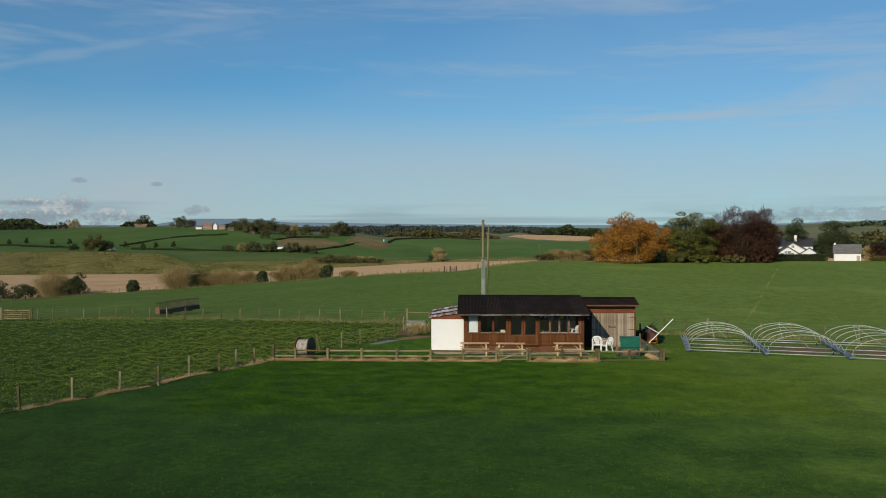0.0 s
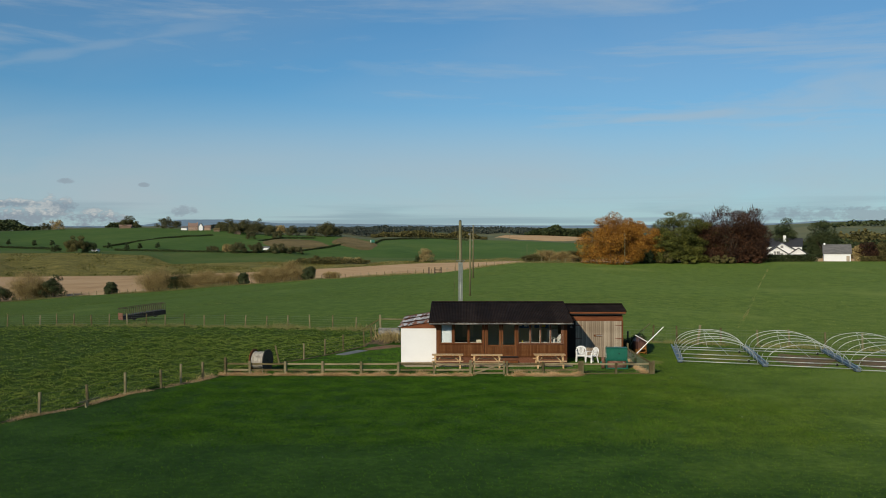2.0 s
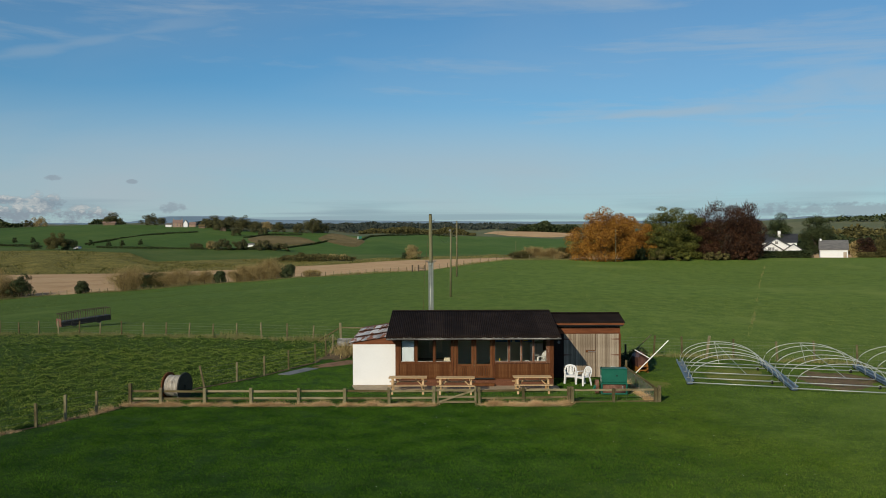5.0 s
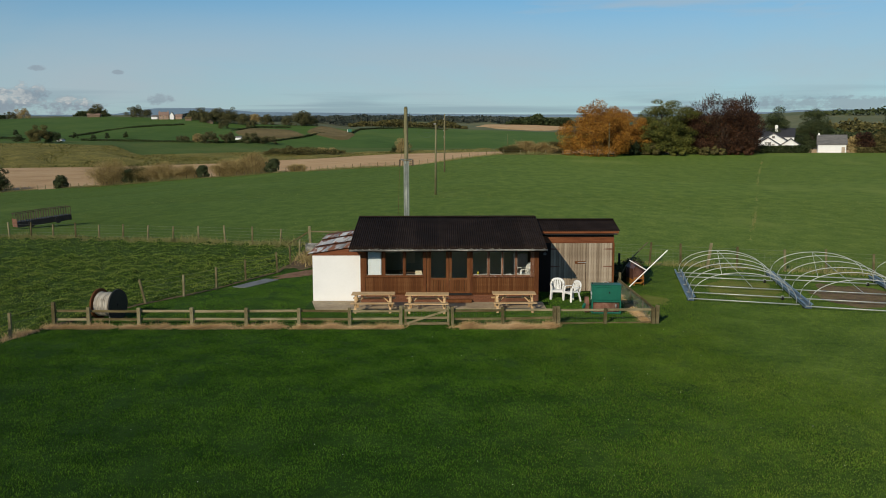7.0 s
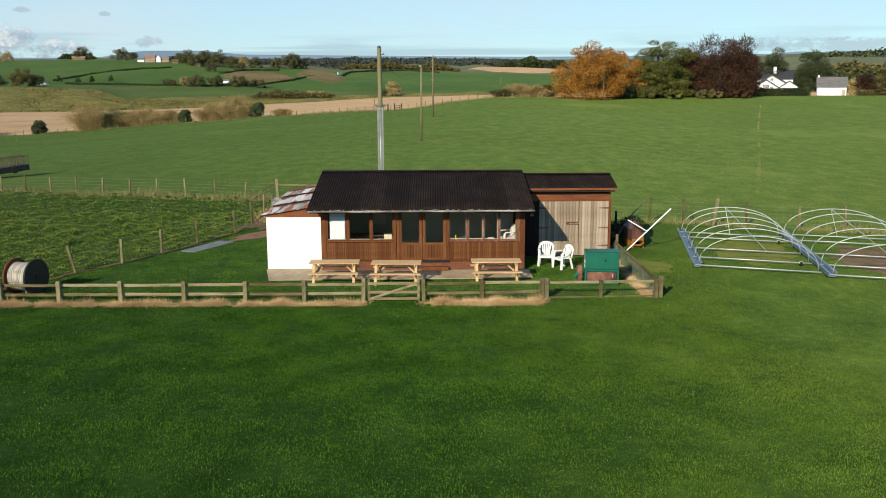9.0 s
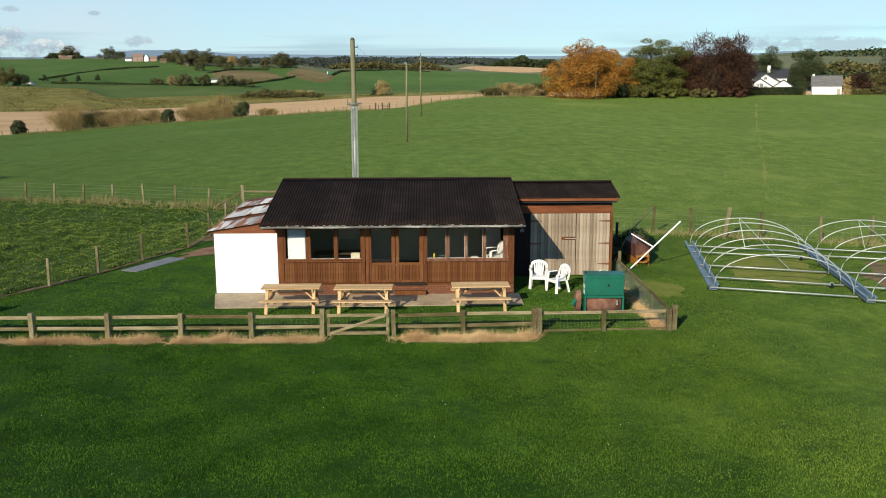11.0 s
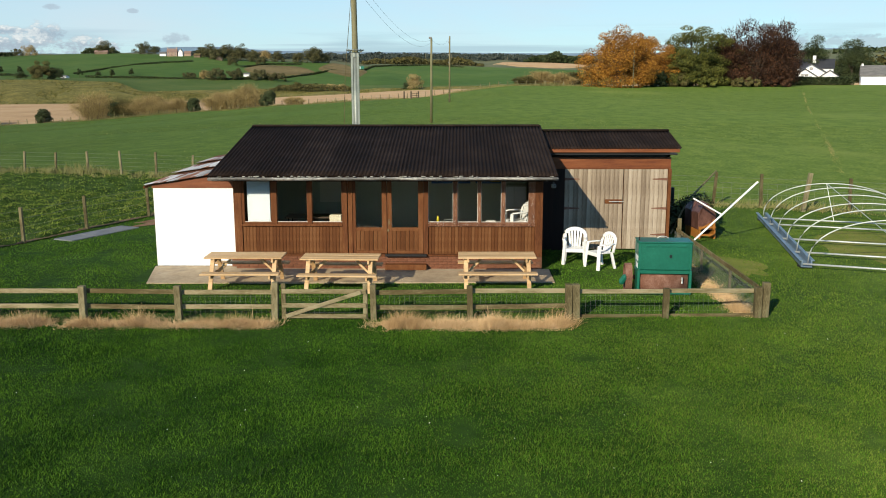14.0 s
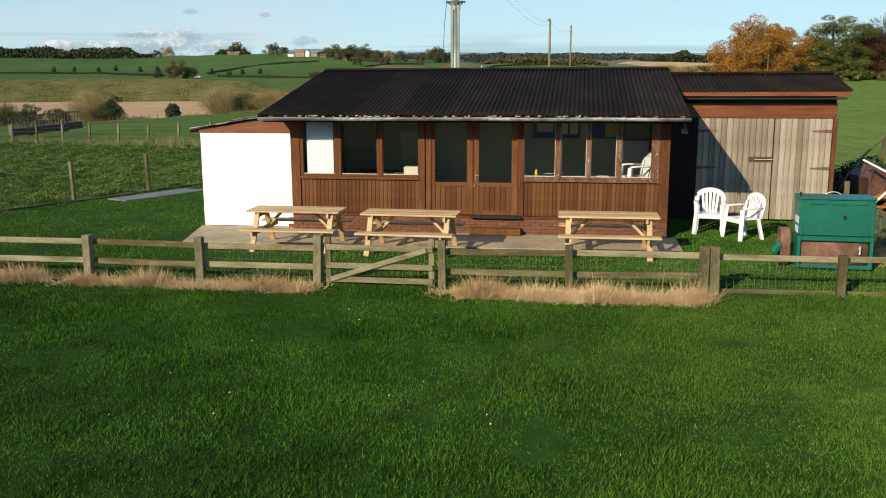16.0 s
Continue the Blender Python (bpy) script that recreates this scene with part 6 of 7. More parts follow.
# the group of big trees at the corner of the field
for a, y, w, h, kind, label in (
    (0.171, 188, 18.5, 14.0, "leaf_orange", "broad orange autumn oak at the field corner"),
    (0.213, 195, 7.5, 10.0, "leaf_orange", "orange autumn tree beside the oak"),
    (0.193, 199, 9.0, 13.6, "leaf_orange", "thin-leaved pale orange tree behind the oak"),
    (0.240, 199, 15.5, 15.0, "leaf_green", "broad dark green tree at the field edge"),
    (0.268, 205, 10.0, 13.6, "leaf_green", "broad dark green tree at the field edge"),
    (0.228, 193, 8.0, 9.5, "leaf_green", "broad dark green tree at the field edge"),
    (0.302, 203, 20.0, 16.4, "leaf_red", "large dark copper beech at the field edge"),
    (0.322, 209, 10.5, 15.8, "leaf_red", "large dark copper beech at the field edge"),
    (0.275, 202, 8.0, 12.0, "leaf_red", "large dark copper beech at the field edge"),
    (0.358, 250, 8.5, 14.5, "leaf_dark", "dark green tree behind the white house"),
    (0.399, 280, 11.5, 15.0, "leaf_dark", "rounded dark green tree behind the white house"),
    (0.492, 232, 11.0, 14.0, "leaf_dark", "dark evergreen tree at the field edge"),
    (0.530, 236, 10.0, 12.0, "leaf_dark", "dark evergreen tree at the field edge"),
):
    x, y = bearing(a, y)
    tree(x, y, w, h, kind, label, leaf=0.3, group="big trees at the field corner", low=0.06, lobes_n=52 if w > 14 else 30, flat=0.42 if kind == "leaf_green" else 0.72, spray=1000 if kind == "leaf_red" else 0)
for a, y, w, h, kind, label in (
    (0.450, 222, 6.0, 6.0, "leaf_red", "red-leaved bush by the white outbuilding"), (0.472, 224, 8.0, 6.6, "leaf_olive", "brown autumn bush at the field edge"),
    (0.440, 224, 5.0, 5.6, "leaf_brown", "brown autumn bush at the field edge"), (0.505, 226, 8.0, 6.0, "leaf_red", "red-leaved bush at the field edge"),
    (0.255, 190, 6.0, 2.6, "leaf_green", "green undergrowth beneath the trees"), (0.29, 194, 8.0, 2.6, "leaf_olive", "olive undergrowth beneath the trees"), (0.32, 196, 8.0, 2.6, "leaf_red", "reddish undergrowth beneath the trees"),
    (0.228, 192, 6.0, 3.6, "leaf_olive", "olive undergrowth beneath the trees"), (0.205, 191, 6.0, 4.4, "leaf_dark", "dark undergrowth beneath the trees"),
):
    x, y = bearing(a, y)
    tree(x, y, w, h, kind, label, leaf=0.34, category="bush", name="bush", trunk=0.1, low=0.05, lobes_n=22, count=6000, group="bushes round the trees")

for a, y, w, h, kind in ((0.082, 194, 6.5, 3.0, "leaf_olive"), (0.097, 198, 9.0, 4.3, "leaf_brown"), (0.114, 199, 9.0, 4.0, "leaf_brown"), (0.128, 203, 7.0, 4.2, "leaf_olive")):
    x, y = bearing(a, y)
    bare_bush(x, y, w, h, kind, "dull brown bush beside the orange oak" if kind == "leaf_brown" else "dull olive bush beside the orange oak", None, int(1500 * w))

# willows and thorns along the stubble field
for a, w, h, kind in (
    (-0.620, 13.0, 10.0, "leaf_brown"), (-0.575, 10.0, 8.0, "leaf_olive"), (-0.477, 12.0, 10.8, "leaf_brown"), (-0.462, 7.0, 6.0, "leaf_olive"), (-0.334, 12.0, 8.6, "leaf_brown"), (-0.308, 8.0, 6.6, "leaf_olive"),
    (-0.282, 10.0, 6.6, "leaf_brown"), (-0.254, 7.0, 4.8, "leaf_brown"), (-0.212, 9.0, 5.6, "leaf_brown"), (-0.186, 10.5, 7.4, "leaf_brown"), (-0.139, 4.4, 2.6, "leaf_brown"), (-0.690, 12.0, 8.0, "leaf_olive"),
):
    far, high = edge_at(FIELD_EDGE, a)
    x, y = bearing(a, far + 3)
    bare_bush(x, y, w * 1.3, h, kind, "bare brown willow bush at the field edge" if kind == "leaf_brown" else "olive thorn bush at the field edge", high - 0.2, int(1900 * w))
for a, w, h in ((-0.512, 10.0, 5.5), (-0.452, 6.4, 8.4), (-0.387, 4.2, 3.8), (-0.238, 3.4, 3.9), (-0.165, 4.2, 4.2), (-0.545, 8.0, 6.5), (-0.600, 6.0, 5.0), (-0.316, 3.6, 4.4), (-0.66, 8.0, 6.0)):
    far, high = edge_at(FIELD_EDGE, a)
    x, y = bearing(a, far + 1.5)
    tree(x, y, w, h, "leaf_dark", "dark green thorn bush at the field edge", leaf=0.32, z=high - 0.1, category="bush", name="bush", trunk=0.1, low=0.06, lobes_n=18, count=5000, group="thorn bushes along the field edge")

# farther trees, by bearing, distance, width, height
for a, y, w, h, kind, label in (
    (-0.038, 493, 9.8, 9.4, "leaf_brown", "rounded brown tree beside the stubble field"), (-0.046, 500, 5.0, 4.5, "leaf_dark", "dark bush beside the stubble field"),
    (-0.160, 520, 8.0, 6.4, "leaf_olive", "olive scrub on the rough bank"), (-0.144, 522, 10.0, 4.6, "leaf_olive", "olive scrub on the rough bank"), (-0.125, 524, 10.0, 4.4, "leaf_brown", "brown scrub on the rough bank"), (-0.114, 520, 7.0, 4.4, "leaf_brown", "brown scrub on the rough bank"), (-0.178, 525, 6.0, 4.0, "leaf_dark", "dark scrub on the rough bank"),
    (-0.432, 585, 21.0, 12.5, "leaf_olive", "broad olive thorn clump on the bank"), (-0.418, 590, 14.0, 8.5, "leaf_dark", "dark thorn clump on the bank"), (-0.455, 600, 8.0, 5.5, "leaf_dark", "dark thorn clump on the bank"),
    (-0.249, 630, 17.0, 10.0, "leaf_olive", "olive tree in the valley hedge"), (-0.229, 635, 16.0, 8.8, "leaf_dark", "dark tree in the valley hedge"), (-0.204, 640, 20.0, 8.0, "leaf_dark", "dark tree in the valley hedge"), (-0.185, 640, 16.0, 7.0, "leaf_dark", "dark tree in the valley hedge"), (-0.277, 640, 12.0, 5.6, "leaf_dark", "dark tree in the valley hedge"), (-0.262, 640, 10.0, 7.5, "leaf_brown", "brown tree in the valley hedge"),
    (-0.374, 933, 21.0, 14.0, "leaf_dark", "spreading dark tree on the skyline"), (-0.331, 925, 20.0, 13.5, "leaf_dark", "dark tree on the skyline"), (-0.319, 925, 12.0, 9.5, "leaf_dark", "dark tree on the skyline"), (-0.455, 950, 14.0, 12.0, "leaf_brown", "thin bare tree on the skyline"), (-0.468, 950, 15.0, 8.0, "leaf_olive", "olive tree on the skyline"),
    (-0.261, 880, 18.0, 14.0, "leaf_olive", "olive tree by the farm"), (-0.242, 875, 18.0, 17.0, "leaf_olive", "olive tree by the farm"), (-0.228, 870, 18.0, 17.0, "leaf_dark", "dark tree by the farm"), (-0.251, 850, 22.0, 13.0, "leaf_olive", "olive tree by the farm"), (-0.214, 860, 15.0, 14.0, "leaf_dark", "dark tree by the farm"), (-0.270, 885, 10.0, 10.0, "leaf_dark", "dark tree by the farm"),
    (-0.188, 870, 15.0, 11.0, "leaf_olive", "olive tree on the hill"), (-0.151, 865, 21.0, 17.0, "leaf_olive", "large tree on the hill"), (-0.145, 870, 16.0, 15.0, "leaf_dark", "large dark tree on the hill"), (-0.166, 870, 13.0, 10.0, "leaf_olive", "olive tree on the hill"), (-0.201, 880, 11.0, 12.0, "leaf_brown", "bare tree on the hill"), (-0.137, 875, 10.0, 9.0, "leaf_dark", "dark tree on the hill"), (-0.235, 800, 12.0, 8.0, "leaf_dark", "dark tree by the farm"), (-0.205, 820, 14.0, 8.0, "leaf_olive", "olive tree by the farm"),
):
    x, y = bearing(a, y)
    # beyond 600 m most trees take the haze-lightened leaf colour
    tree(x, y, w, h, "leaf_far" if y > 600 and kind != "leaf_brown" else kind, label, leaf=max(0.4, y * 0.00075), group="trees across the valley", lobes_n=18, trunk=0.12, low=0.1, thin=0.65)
for a, y in ((-0.53, 690), (-0.51, 700), (-0.48, 690), (-0.46, 692), (-0.56, 695), (-0.585, 692), (-0.395, 660), (-0.375, 655), (-0.36, 660), (-0.34, 665)):
    x, y = bearing(a, y)
    tree(x, y, 4.0, 6.5, "leaf_dark", "small young hedgerow tree", count=400, lobes_n=10, trunk=0.3, low=0.35, group="young hedgerow trees")


def hedge(points, height, width, kind, label, name="hedge", leaf=0.9, per_metre=10):
    """A long hedge as one mass of leaves along plan points."""
    cs = []
    for (xa, ya), (xb, yb) in zip(points, points[1:]):
        length = math.hypot(xb - xa, yb - ya)
        n = int(length * per_metre)
        s = rng.uniform(0, 1, n)
        x, y = xa + (xb - xa) * s, ya + (yb - ya) * s
        k = np.array([1 + 0.3 * noise.noise((px * 0.12, py * 0.12, 0)) for px, py in zip(x, y)])
        g = land_rows(x, y)
        cs.append(np.stack([x + rng.normal(0, width / 3, n), y + rng.normal(0, width / 3, n), g + rng.uniform(0.05, 1, n) * height * k], 1))
    c = np.concatenate(cs)
    n = len(c)
    me = cards(name, c, np.tile([0, 0, 1.0], (n, 1)), rng.uniform(0.6, 1.2, n) * leaf, rng.uniform(0.6, 1.2, n) * leaf, M[kind], 0.9, True)
    return tagged(new(name, me), label, "hedge" if name == "hedge" else "woodland", kind="stuff")


HILL_HEDGE = "dark clipped hedge between the hill fields"
for line in (
    [(-295, 680), (-288, 732), (-274, 782), (-240, 812)], [(-620, 700), (-495, 696), (-393, 684), (-358, 670), (-319, 656)], [(-275, 654), (-223, 640), (-182, 634)],
    [(-176, 628), (-139, 642), (-127, 672), (-115, 718), (-103, 776)], [(-184, 760), (-175, 818), (-144, 836)], [(-85, 808), (-82, 898), (-66, 942), (-29, 988), (10, 962)],
):
    hedge(line, 1.6, 1.2, "leaf_dark", HILL_HEDGE, leaf=0.6, per_metre=26)


def edge_line(a0, a1, n, off=0.0):
    return [bearing(a, edge_at(FIELD_EDGE, a)[0] + off) for a in np.linspace(a0, a1, n)]


hedge(edge_line(0.245, 0.392, 12, -1.0), 2.0, 1.4, "leaf_dark", "dark green hedge along the field edge", leaf=0.34, per_metre=260)
hedge(edge_line(0.442, 0.62, 8, -1.0), 1.8, 1.4, "leaf_olive", "olive hedge along the field edge", leaf=0.34, per_metre=200)


def wood(a0, a1, y0, y1, height, count, leaf, kind, label, fringe=0.35):
    """A wood far off: crowns of many heights, as one mass."""
    n = count
    a, y = rng.uniform(a0, a1, n), rng.uniform(y0, y1, n)
    x = EYE_X + a * (y - EYE_Y)
    k = np.array([0.75 + 0.55 * noise.noise((px * 0.03, py * 0.012, 4.0)) + 0.25 * noise.noise((px * 0.11, py * 0.05, 1.0)) for px, py in zip(x, y)])
    edge = np.clip(np.minimum(a - a0, a1 - a) / (a1 - a0) / 0.12, fringe, 1)
    g = land_rows(x, y)
    c = np.stack([x, y, g + rng.uniform(0.0, 1, n) ** 0.6 * height * k * edge], 1)
    me = cards("wood", c, np.tile([0, 0, 1.0], (n, 1)), rng.uniform(0.6, 1.3, n) * leaf, rng.uniform(0.6, 1.3, n) * leaf, M[kind], 0.9, True)
    return tagged(new("wood", me), label, "woodland", kind="stuff")


wood(-0.72, -0.475, 985, 1040, 14.0, 11000, 2.1, "leaf_dark", "dark wood along the hill crest")
wood(-0.40, -0.36, 1000, 1030, 7.0, 500, 2.5, "leaf_dark", "dark belt of trees on the skyline")
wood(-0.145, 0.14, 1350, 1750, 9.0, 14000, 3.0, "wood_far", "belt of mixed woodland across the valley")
wood(-0.10, 0.03, 1020, 1080, 8.0, 6000, 1.7, "leaf_olive", "scrubby olive trees beyond the fields")
wood(0.072, 0.15, 1250, 1330, 14.0, 9000, 2.4, "leaf_dark", "dark conifer wood in the distance")
wood(0.36, 0.62, 420, 640, 12.0, 16000, 1.5, "leaf_olive", "autumn woodland on the far slope")
wood(0.33, 0.62, 330, 360, 9.0, 10000, 0.95, "leaf_dark", "dark trees behind the white house")
wood(0.40, 0.62, 1250, 1300, 14.0, 800, 4.0, "leaf_dark", "line of dark trees on the far ridge", 0.6)
wood(-0.19, -0.1, 512, 532, 3.6, 2600, 0.7, "leaf_olive", "rusty olive scrub on the rough bank", 0.5)
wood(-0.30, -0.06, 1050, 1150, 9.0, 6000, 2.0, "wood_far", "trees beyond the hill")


def drape(a, y, wa, wy, mat, label, lift=0.5, seed=0.0):
    """A patch of other ground lying on a far slope."""
    bm = bmesh.new()
    rings = []
    for k in range(5):
        ring = []
        for i in range(36):
            t = 2 * math.pi * i / 36
            r = (k + 1) / 5 * (1 + 0.18 * noise.noise((math.cos(t) * 1.5, math.sin(t) * 1.5, seed)))
            aa, yy = a + wa * r * math.cos(t), y + wy * r * math.sin(t)
            x, yy = bearing(aa, yy)
            ring.append(bm.verts.new((x, yy, land_z(x, yy) + (lift if k < 4 else -1.0))))
        rings.append(ring)
    x, yy = bearing(a, y)
    c = bm.verts.new((x, yy, land_z(x, yy) + lift))
    for i in range(36):
        bm.faces.new((c, rings[0][i], rings[0][(i + 1) % 36]))
        for p, q in zip(rings, rings[1:]):
            bm.faces.new((p[i], q[i], q[(i + 1) % 36], p[(i + 1) % 36]))
    return tagged(part("field_patch", bm, M[mat], None), label, "field", kind="structure")


drape(-0.185, 745, 0.042, 60, "brownbank", "brown rough bank on the hillside", 1.5, 1.0)
drape(-0.118, 800, 0.026, 75, "brownbank", "brown rough bank on the hillside", 1.5, 2.0)
drape(0.092, 1160, 0.058, 110, "stubble", "pale ploughed field in the distance", 2.0, 3.0)


# ---- buildings far off ----


def gable_block(parent, x0, x1, y0, y1, z0, eave, ridge, wall, roof, along="x", over=0.3):
    """Walls with gables and two thick roof slopes."""
    bm = bmesh.new()
    if along == "x":
        ym = (y0 + y1) / 2
        prof = [(y0, z0), (y1, z0), (y1, eave), (ym, ridge), (y0, eave)]
        ends = [[bm.verts.new((x, py, pz)) for py, pz in prof] for x in (x0, x1)]
    else:
        xm = (x0 + x1) / 2
        prof = [(x0, z0), (x1, z0), (x1, eave), (xm, ridge), (x0, eave)]
        ends = [[bm.verts.new((px, y, pz)) for px, pz in prof] for y in (y0, y1)]
    bm.faces.new(ends[0])
    bm.faces.new(list(reversed(ends[1])))
    for i in range(5):
        bm.faces.new((ends[0][i], ends[1][i], ends[1][(i + 1) % 5], ends[0][(i + 1) % 5]))
    bmesh.ops.recalc_face_normals(bm, faces=bm.faces[:])
    w = part("wall", bm, M[wall], parent)
    for side in (-1, 1):
        if along == "x":
            ym = (y0 + y1) / 2
            ye = y0 - over if side < 0 else y1 + over
            drop = (ridge - eave) / ((y1 - y0) / 2)
            a, b = (ym, ridge), (ye, eave - over * drop)
            pts = [(x0 - over, *a), (x1 + over, *a), (x1 + over, *b), (x0 - over, *b)]
        else:
            xm = (x0 + x1) / 2
            xe = x0 - over if side < 0 else x1 + over
            drop = (ridge - eave) / ((x1 - x0) / 2)
            pts = [(xm, y0 - over, ridge), (xm, y1 + over, ridge), (xe, y1 + over, eave - over * drop), (xe, y0 - over, eave - over * drop)]
        rb = bmesh.new()
        lo = [rb.verts.new(p) for p in pts]
        hi = [rb.verts.new((p[0], p[1], p[2] + 0.3)) for p in pts]
        rb.faces.new(hi)
        rb.faces.new(list(reversed(lo)))
        for i in range(4):
            rb.faces.new((lo[i], lo[(i + 1) % 4], hi[(i + 1) % 4], hi[i]))
        bmesh.ops.recalc_face_normals(rb, faces=rb.faces[:])
        part("roof", rb, M[roof], parent)
    return w


def window_at(parent, x, y, z, w, h):
    win = part("window", box(x - w / 2, x + w / 2, y - 0.06, y - 0.02, z, z + h), M["black"], parent)
    for k in range(1, 3):
        part("glazing_bar", box(x - w / 2 + w * k / 3 - 0.04, x - w / 2 + w * k / 3 + 0.04, y - 0.09, y - 0.06, z, z + h), M["plastic"], win)


def white_house():
    h = empty("white_house", 108.4, 246.0, 3.5, -22, "white rendered house with dark slate roofs", "house")
    gable_block(h, -7.0, 6.5, 0.0, 6.0, -1.5, 3.7, 6.1, "render", "darkslate")
    gable_block(h, -6.0, 7.0, -3.0, 2.0, -1.5, 1.0, 4.8, "render", "darkslate", "y", 0.7)
    gable_block(h, -4.4, 2.4, -5.5, -2.8, -1.5, 1.1, 3.3, "render", "darkslate", "y", 0.4)
    gable_block(h, 3.0, 8.2, -4.5, 0.0, -1.5, 1.1, 2.9, "render", "darkslate", "y", 0.4)
    part("chimney", box(0.7, 1.6, 1.5, 2.3, 5.2, 7.3, 0.03), M["render"], h)
    # the glazed gable end, its lights rising with the roof
    for k in range(6):
        x = -3.55 + k * 1.02
        window_at(h, x, -5.5, 0.0, 0.82, 2.3 - 0.62 * abs(x + 1.0))
    window_at(h, 0.5, -3.0, 3.1, 0.8, 0.8)
    window_at(h, 4.4, -4.5, 0.0, 0.9, 1.0)
    window_at(h, -6.5, 0.0, 2.0, 0.7, 1.2)
    return h


def outbuilding():
    h = empty("white_outbuilding", 115.4, 218.5, 2.2, -20, "white outbuilding with a grey slate roof", "outbuilding")
    gable_block(h, -3.7, 3.7, -2.6, 2.6, 0, 2.9, 5.2, "render", "slate")
    part("chimney", box(-3.7, -3.2, -0.2, 0.3, 5.0, 5.9, 0.02), M["render"], h)
    part("door", box(2.5, 3.4, -2.66, -2.61, 0, 2.0, 0.01), M["oldwood"], h)
    return h


white_house()
outbuilding()


def farmstead():
    x, y = bearing(-0.3005, 893)
    f = empty("farmhouse", x, y, land_z(x, y) - 0.5, 10, "pink stone farmhouse with a faded pink roof", "house")
    gable_block(f, -4.9, 4.9, -3.5, 3.5, 0, 4.6, 7.6, "pinkwall", "pinkroof")
    for k in range(3):
        window_at(f, -3.3 + 3.3 * k, -3.5, 2.9, 0.9, 1.1)
        window_at(f, -3.3 + 3.3 * k, -3.5, 0.8, 0.9, 1.2)
    part("chimney", box(-4.6, -3.9, -0.4, 0.4, 7.0, 9.0), M["pinkwall"], f)
    part("chimney", box(3.9, 4.6, -0.4, 0.4, 7.0, 9.2), M["pinkwall"], f)
    for a, d, w, ht, wall, roof, way, label in (
        (-0.3105, 896, 6.2, 4.2, "render", "slate", "x", "white farm building with a grey roof"), (-0.2915, 892, 4.2, 7.2, "render", "slate", "y", "white gabled farm building"),
        (-0.2840, 892, 6.5, 5.0, "pinkwall", "pinkroof", "x", "pink stone barn with a faded roof"), (-0.2735, 868, 6, 4.2, "stonewall", "brownbank", "x", "stone barn with a brown roof"),
        (-0.250, 850, 6, 4.8, "stonewall", "brownbank", "y", "stone barn with a brown roof"), (-0.377, 928, 13, 4.0, "stonewall", "pinkroof", "x", "low stone barn with a faded pink roof"),
    ):
        x, y = bearing(a, d)
        b = empty("farm_building", x, y, land_z(x, y) - 0.3, 8, label, "farm building", "buildings of the hill farm")
        gable_block(b, -w / 2, w / 2, -3, 3, 0, ht * 0.6, ht, wall, roof, way)


farmstead()


def cottage(a, y, w, h, wall, label):
    x, y = bearing(a, y)
    b = empty("far_cottage", x, y, land_z(x, y) - 0.2, rng.uniform(-15, 15), label, "house", "small far buildings")
    gable_block(b, -w / 2, w / 2, -2.5, 2.5, 0, h * 0.7, h, wall, "slate")


cottage(-0.217, 668, 4.6, 2.9, "render", "low white cottage in the valley")
cottage(-0.2, 672, 2.6, 3.0, "render", "small white shed in the valley")
cottage(-0.41, 640, 4.2, 1.9, "render", "low white shed on the bank")


def road_sign():
    x, y = bearing(-0.0982, 822)
    s = empty("road_sign", x, y, land_z(x, y), 0, "green and white road sign board on two posts", "road sign")
    part("board", box(-2.2, 2.2, -0.05, 0.05, 1.6, 4.6, 0.02), M["green"], s)
    part("border", box(-1.9, -1.2, -0.07, -0.052, 1.9, 4.3), M["paper"], s, "white panel on the sign")
    for sx in (-1.5, 1.5):
        part("post", tube([(sx, 0.08, -0.3), (sx, 0.08, 4.5)], 0.08, 8), M["steel"], s)


road_sign()
for a, y, top in ((-0.032, 1040, 12.0), (0.012, 1035, 11.0), (0.055, 1045, 11.5), (-0.075, 1000, 10.0), (-0.005, 1200, 11.0), (0.075, 700, 8.0)):
    x, y = bearing(a, y)
    plain_pole(x, y, land_z(x, y) + top, 0.2, "post", "far timber line pole in the fields")


def far_fences():
    f = empty("boundary_fence", label="post and wire fence along the stubble field", category="fence")
    pts = edge_line(-0.62, 0.24, 100, -0.6)
    me = finish(box(-0.07, 0.07, -0.07, 0.07, -0.1, 1.25), "post", M["post"])
    line = []
    for x, y in pts:
        z = land_z(x, y)
        ob = new("post", me)
        ob.parent = f
        ob.location = (x, y, z)
        line.append((x, y, z))
    for h in (0.5, 1.0):
        part("wire", tube([(x, y, z + h) for x, y, z in line], 0.012, 3), M["wire"], f)
    x, y = bearing(-0.026, 186)
    g = empty("pasture_gate", x, y, land_z(x, y), 10, "small dark wooden pasture gate", "gate")
    for px in (-1.6, 0.0, 1.7):
        part("gate_post", box(px, px + 0.3, -0.15, 0.15, 0, 1.7, 0.02), M["bark"], g)
    for z in (0.3, 0.7, 1.1):
        part("bar", box(0.1, 1.8, -0.04, 0.04, z, z + 0.12), M["bark"], g)


far_fences()


# ---- grass ----


def polyline_left(px, py, line):
    """True where a point lies to the left of an upward plan line."""
    ys, xs = np.array([p[1] for p in line]), np.array([p[0] for p in line])
    return px < np.interp(py, ys, xs)


EDGE = sorted(FRONT[1:] + SIDE, key=lambda p: p[1])


def lump(x, y):
    """Tussocks of the paddock."""
    k = 0.7 * noise.noise((x * 0.9, y * 1.1, 2)) + noise.noise((x * 2.0, y * 2.6, 5))
    return 0.03 + 0.26 * max(-0.05, k)


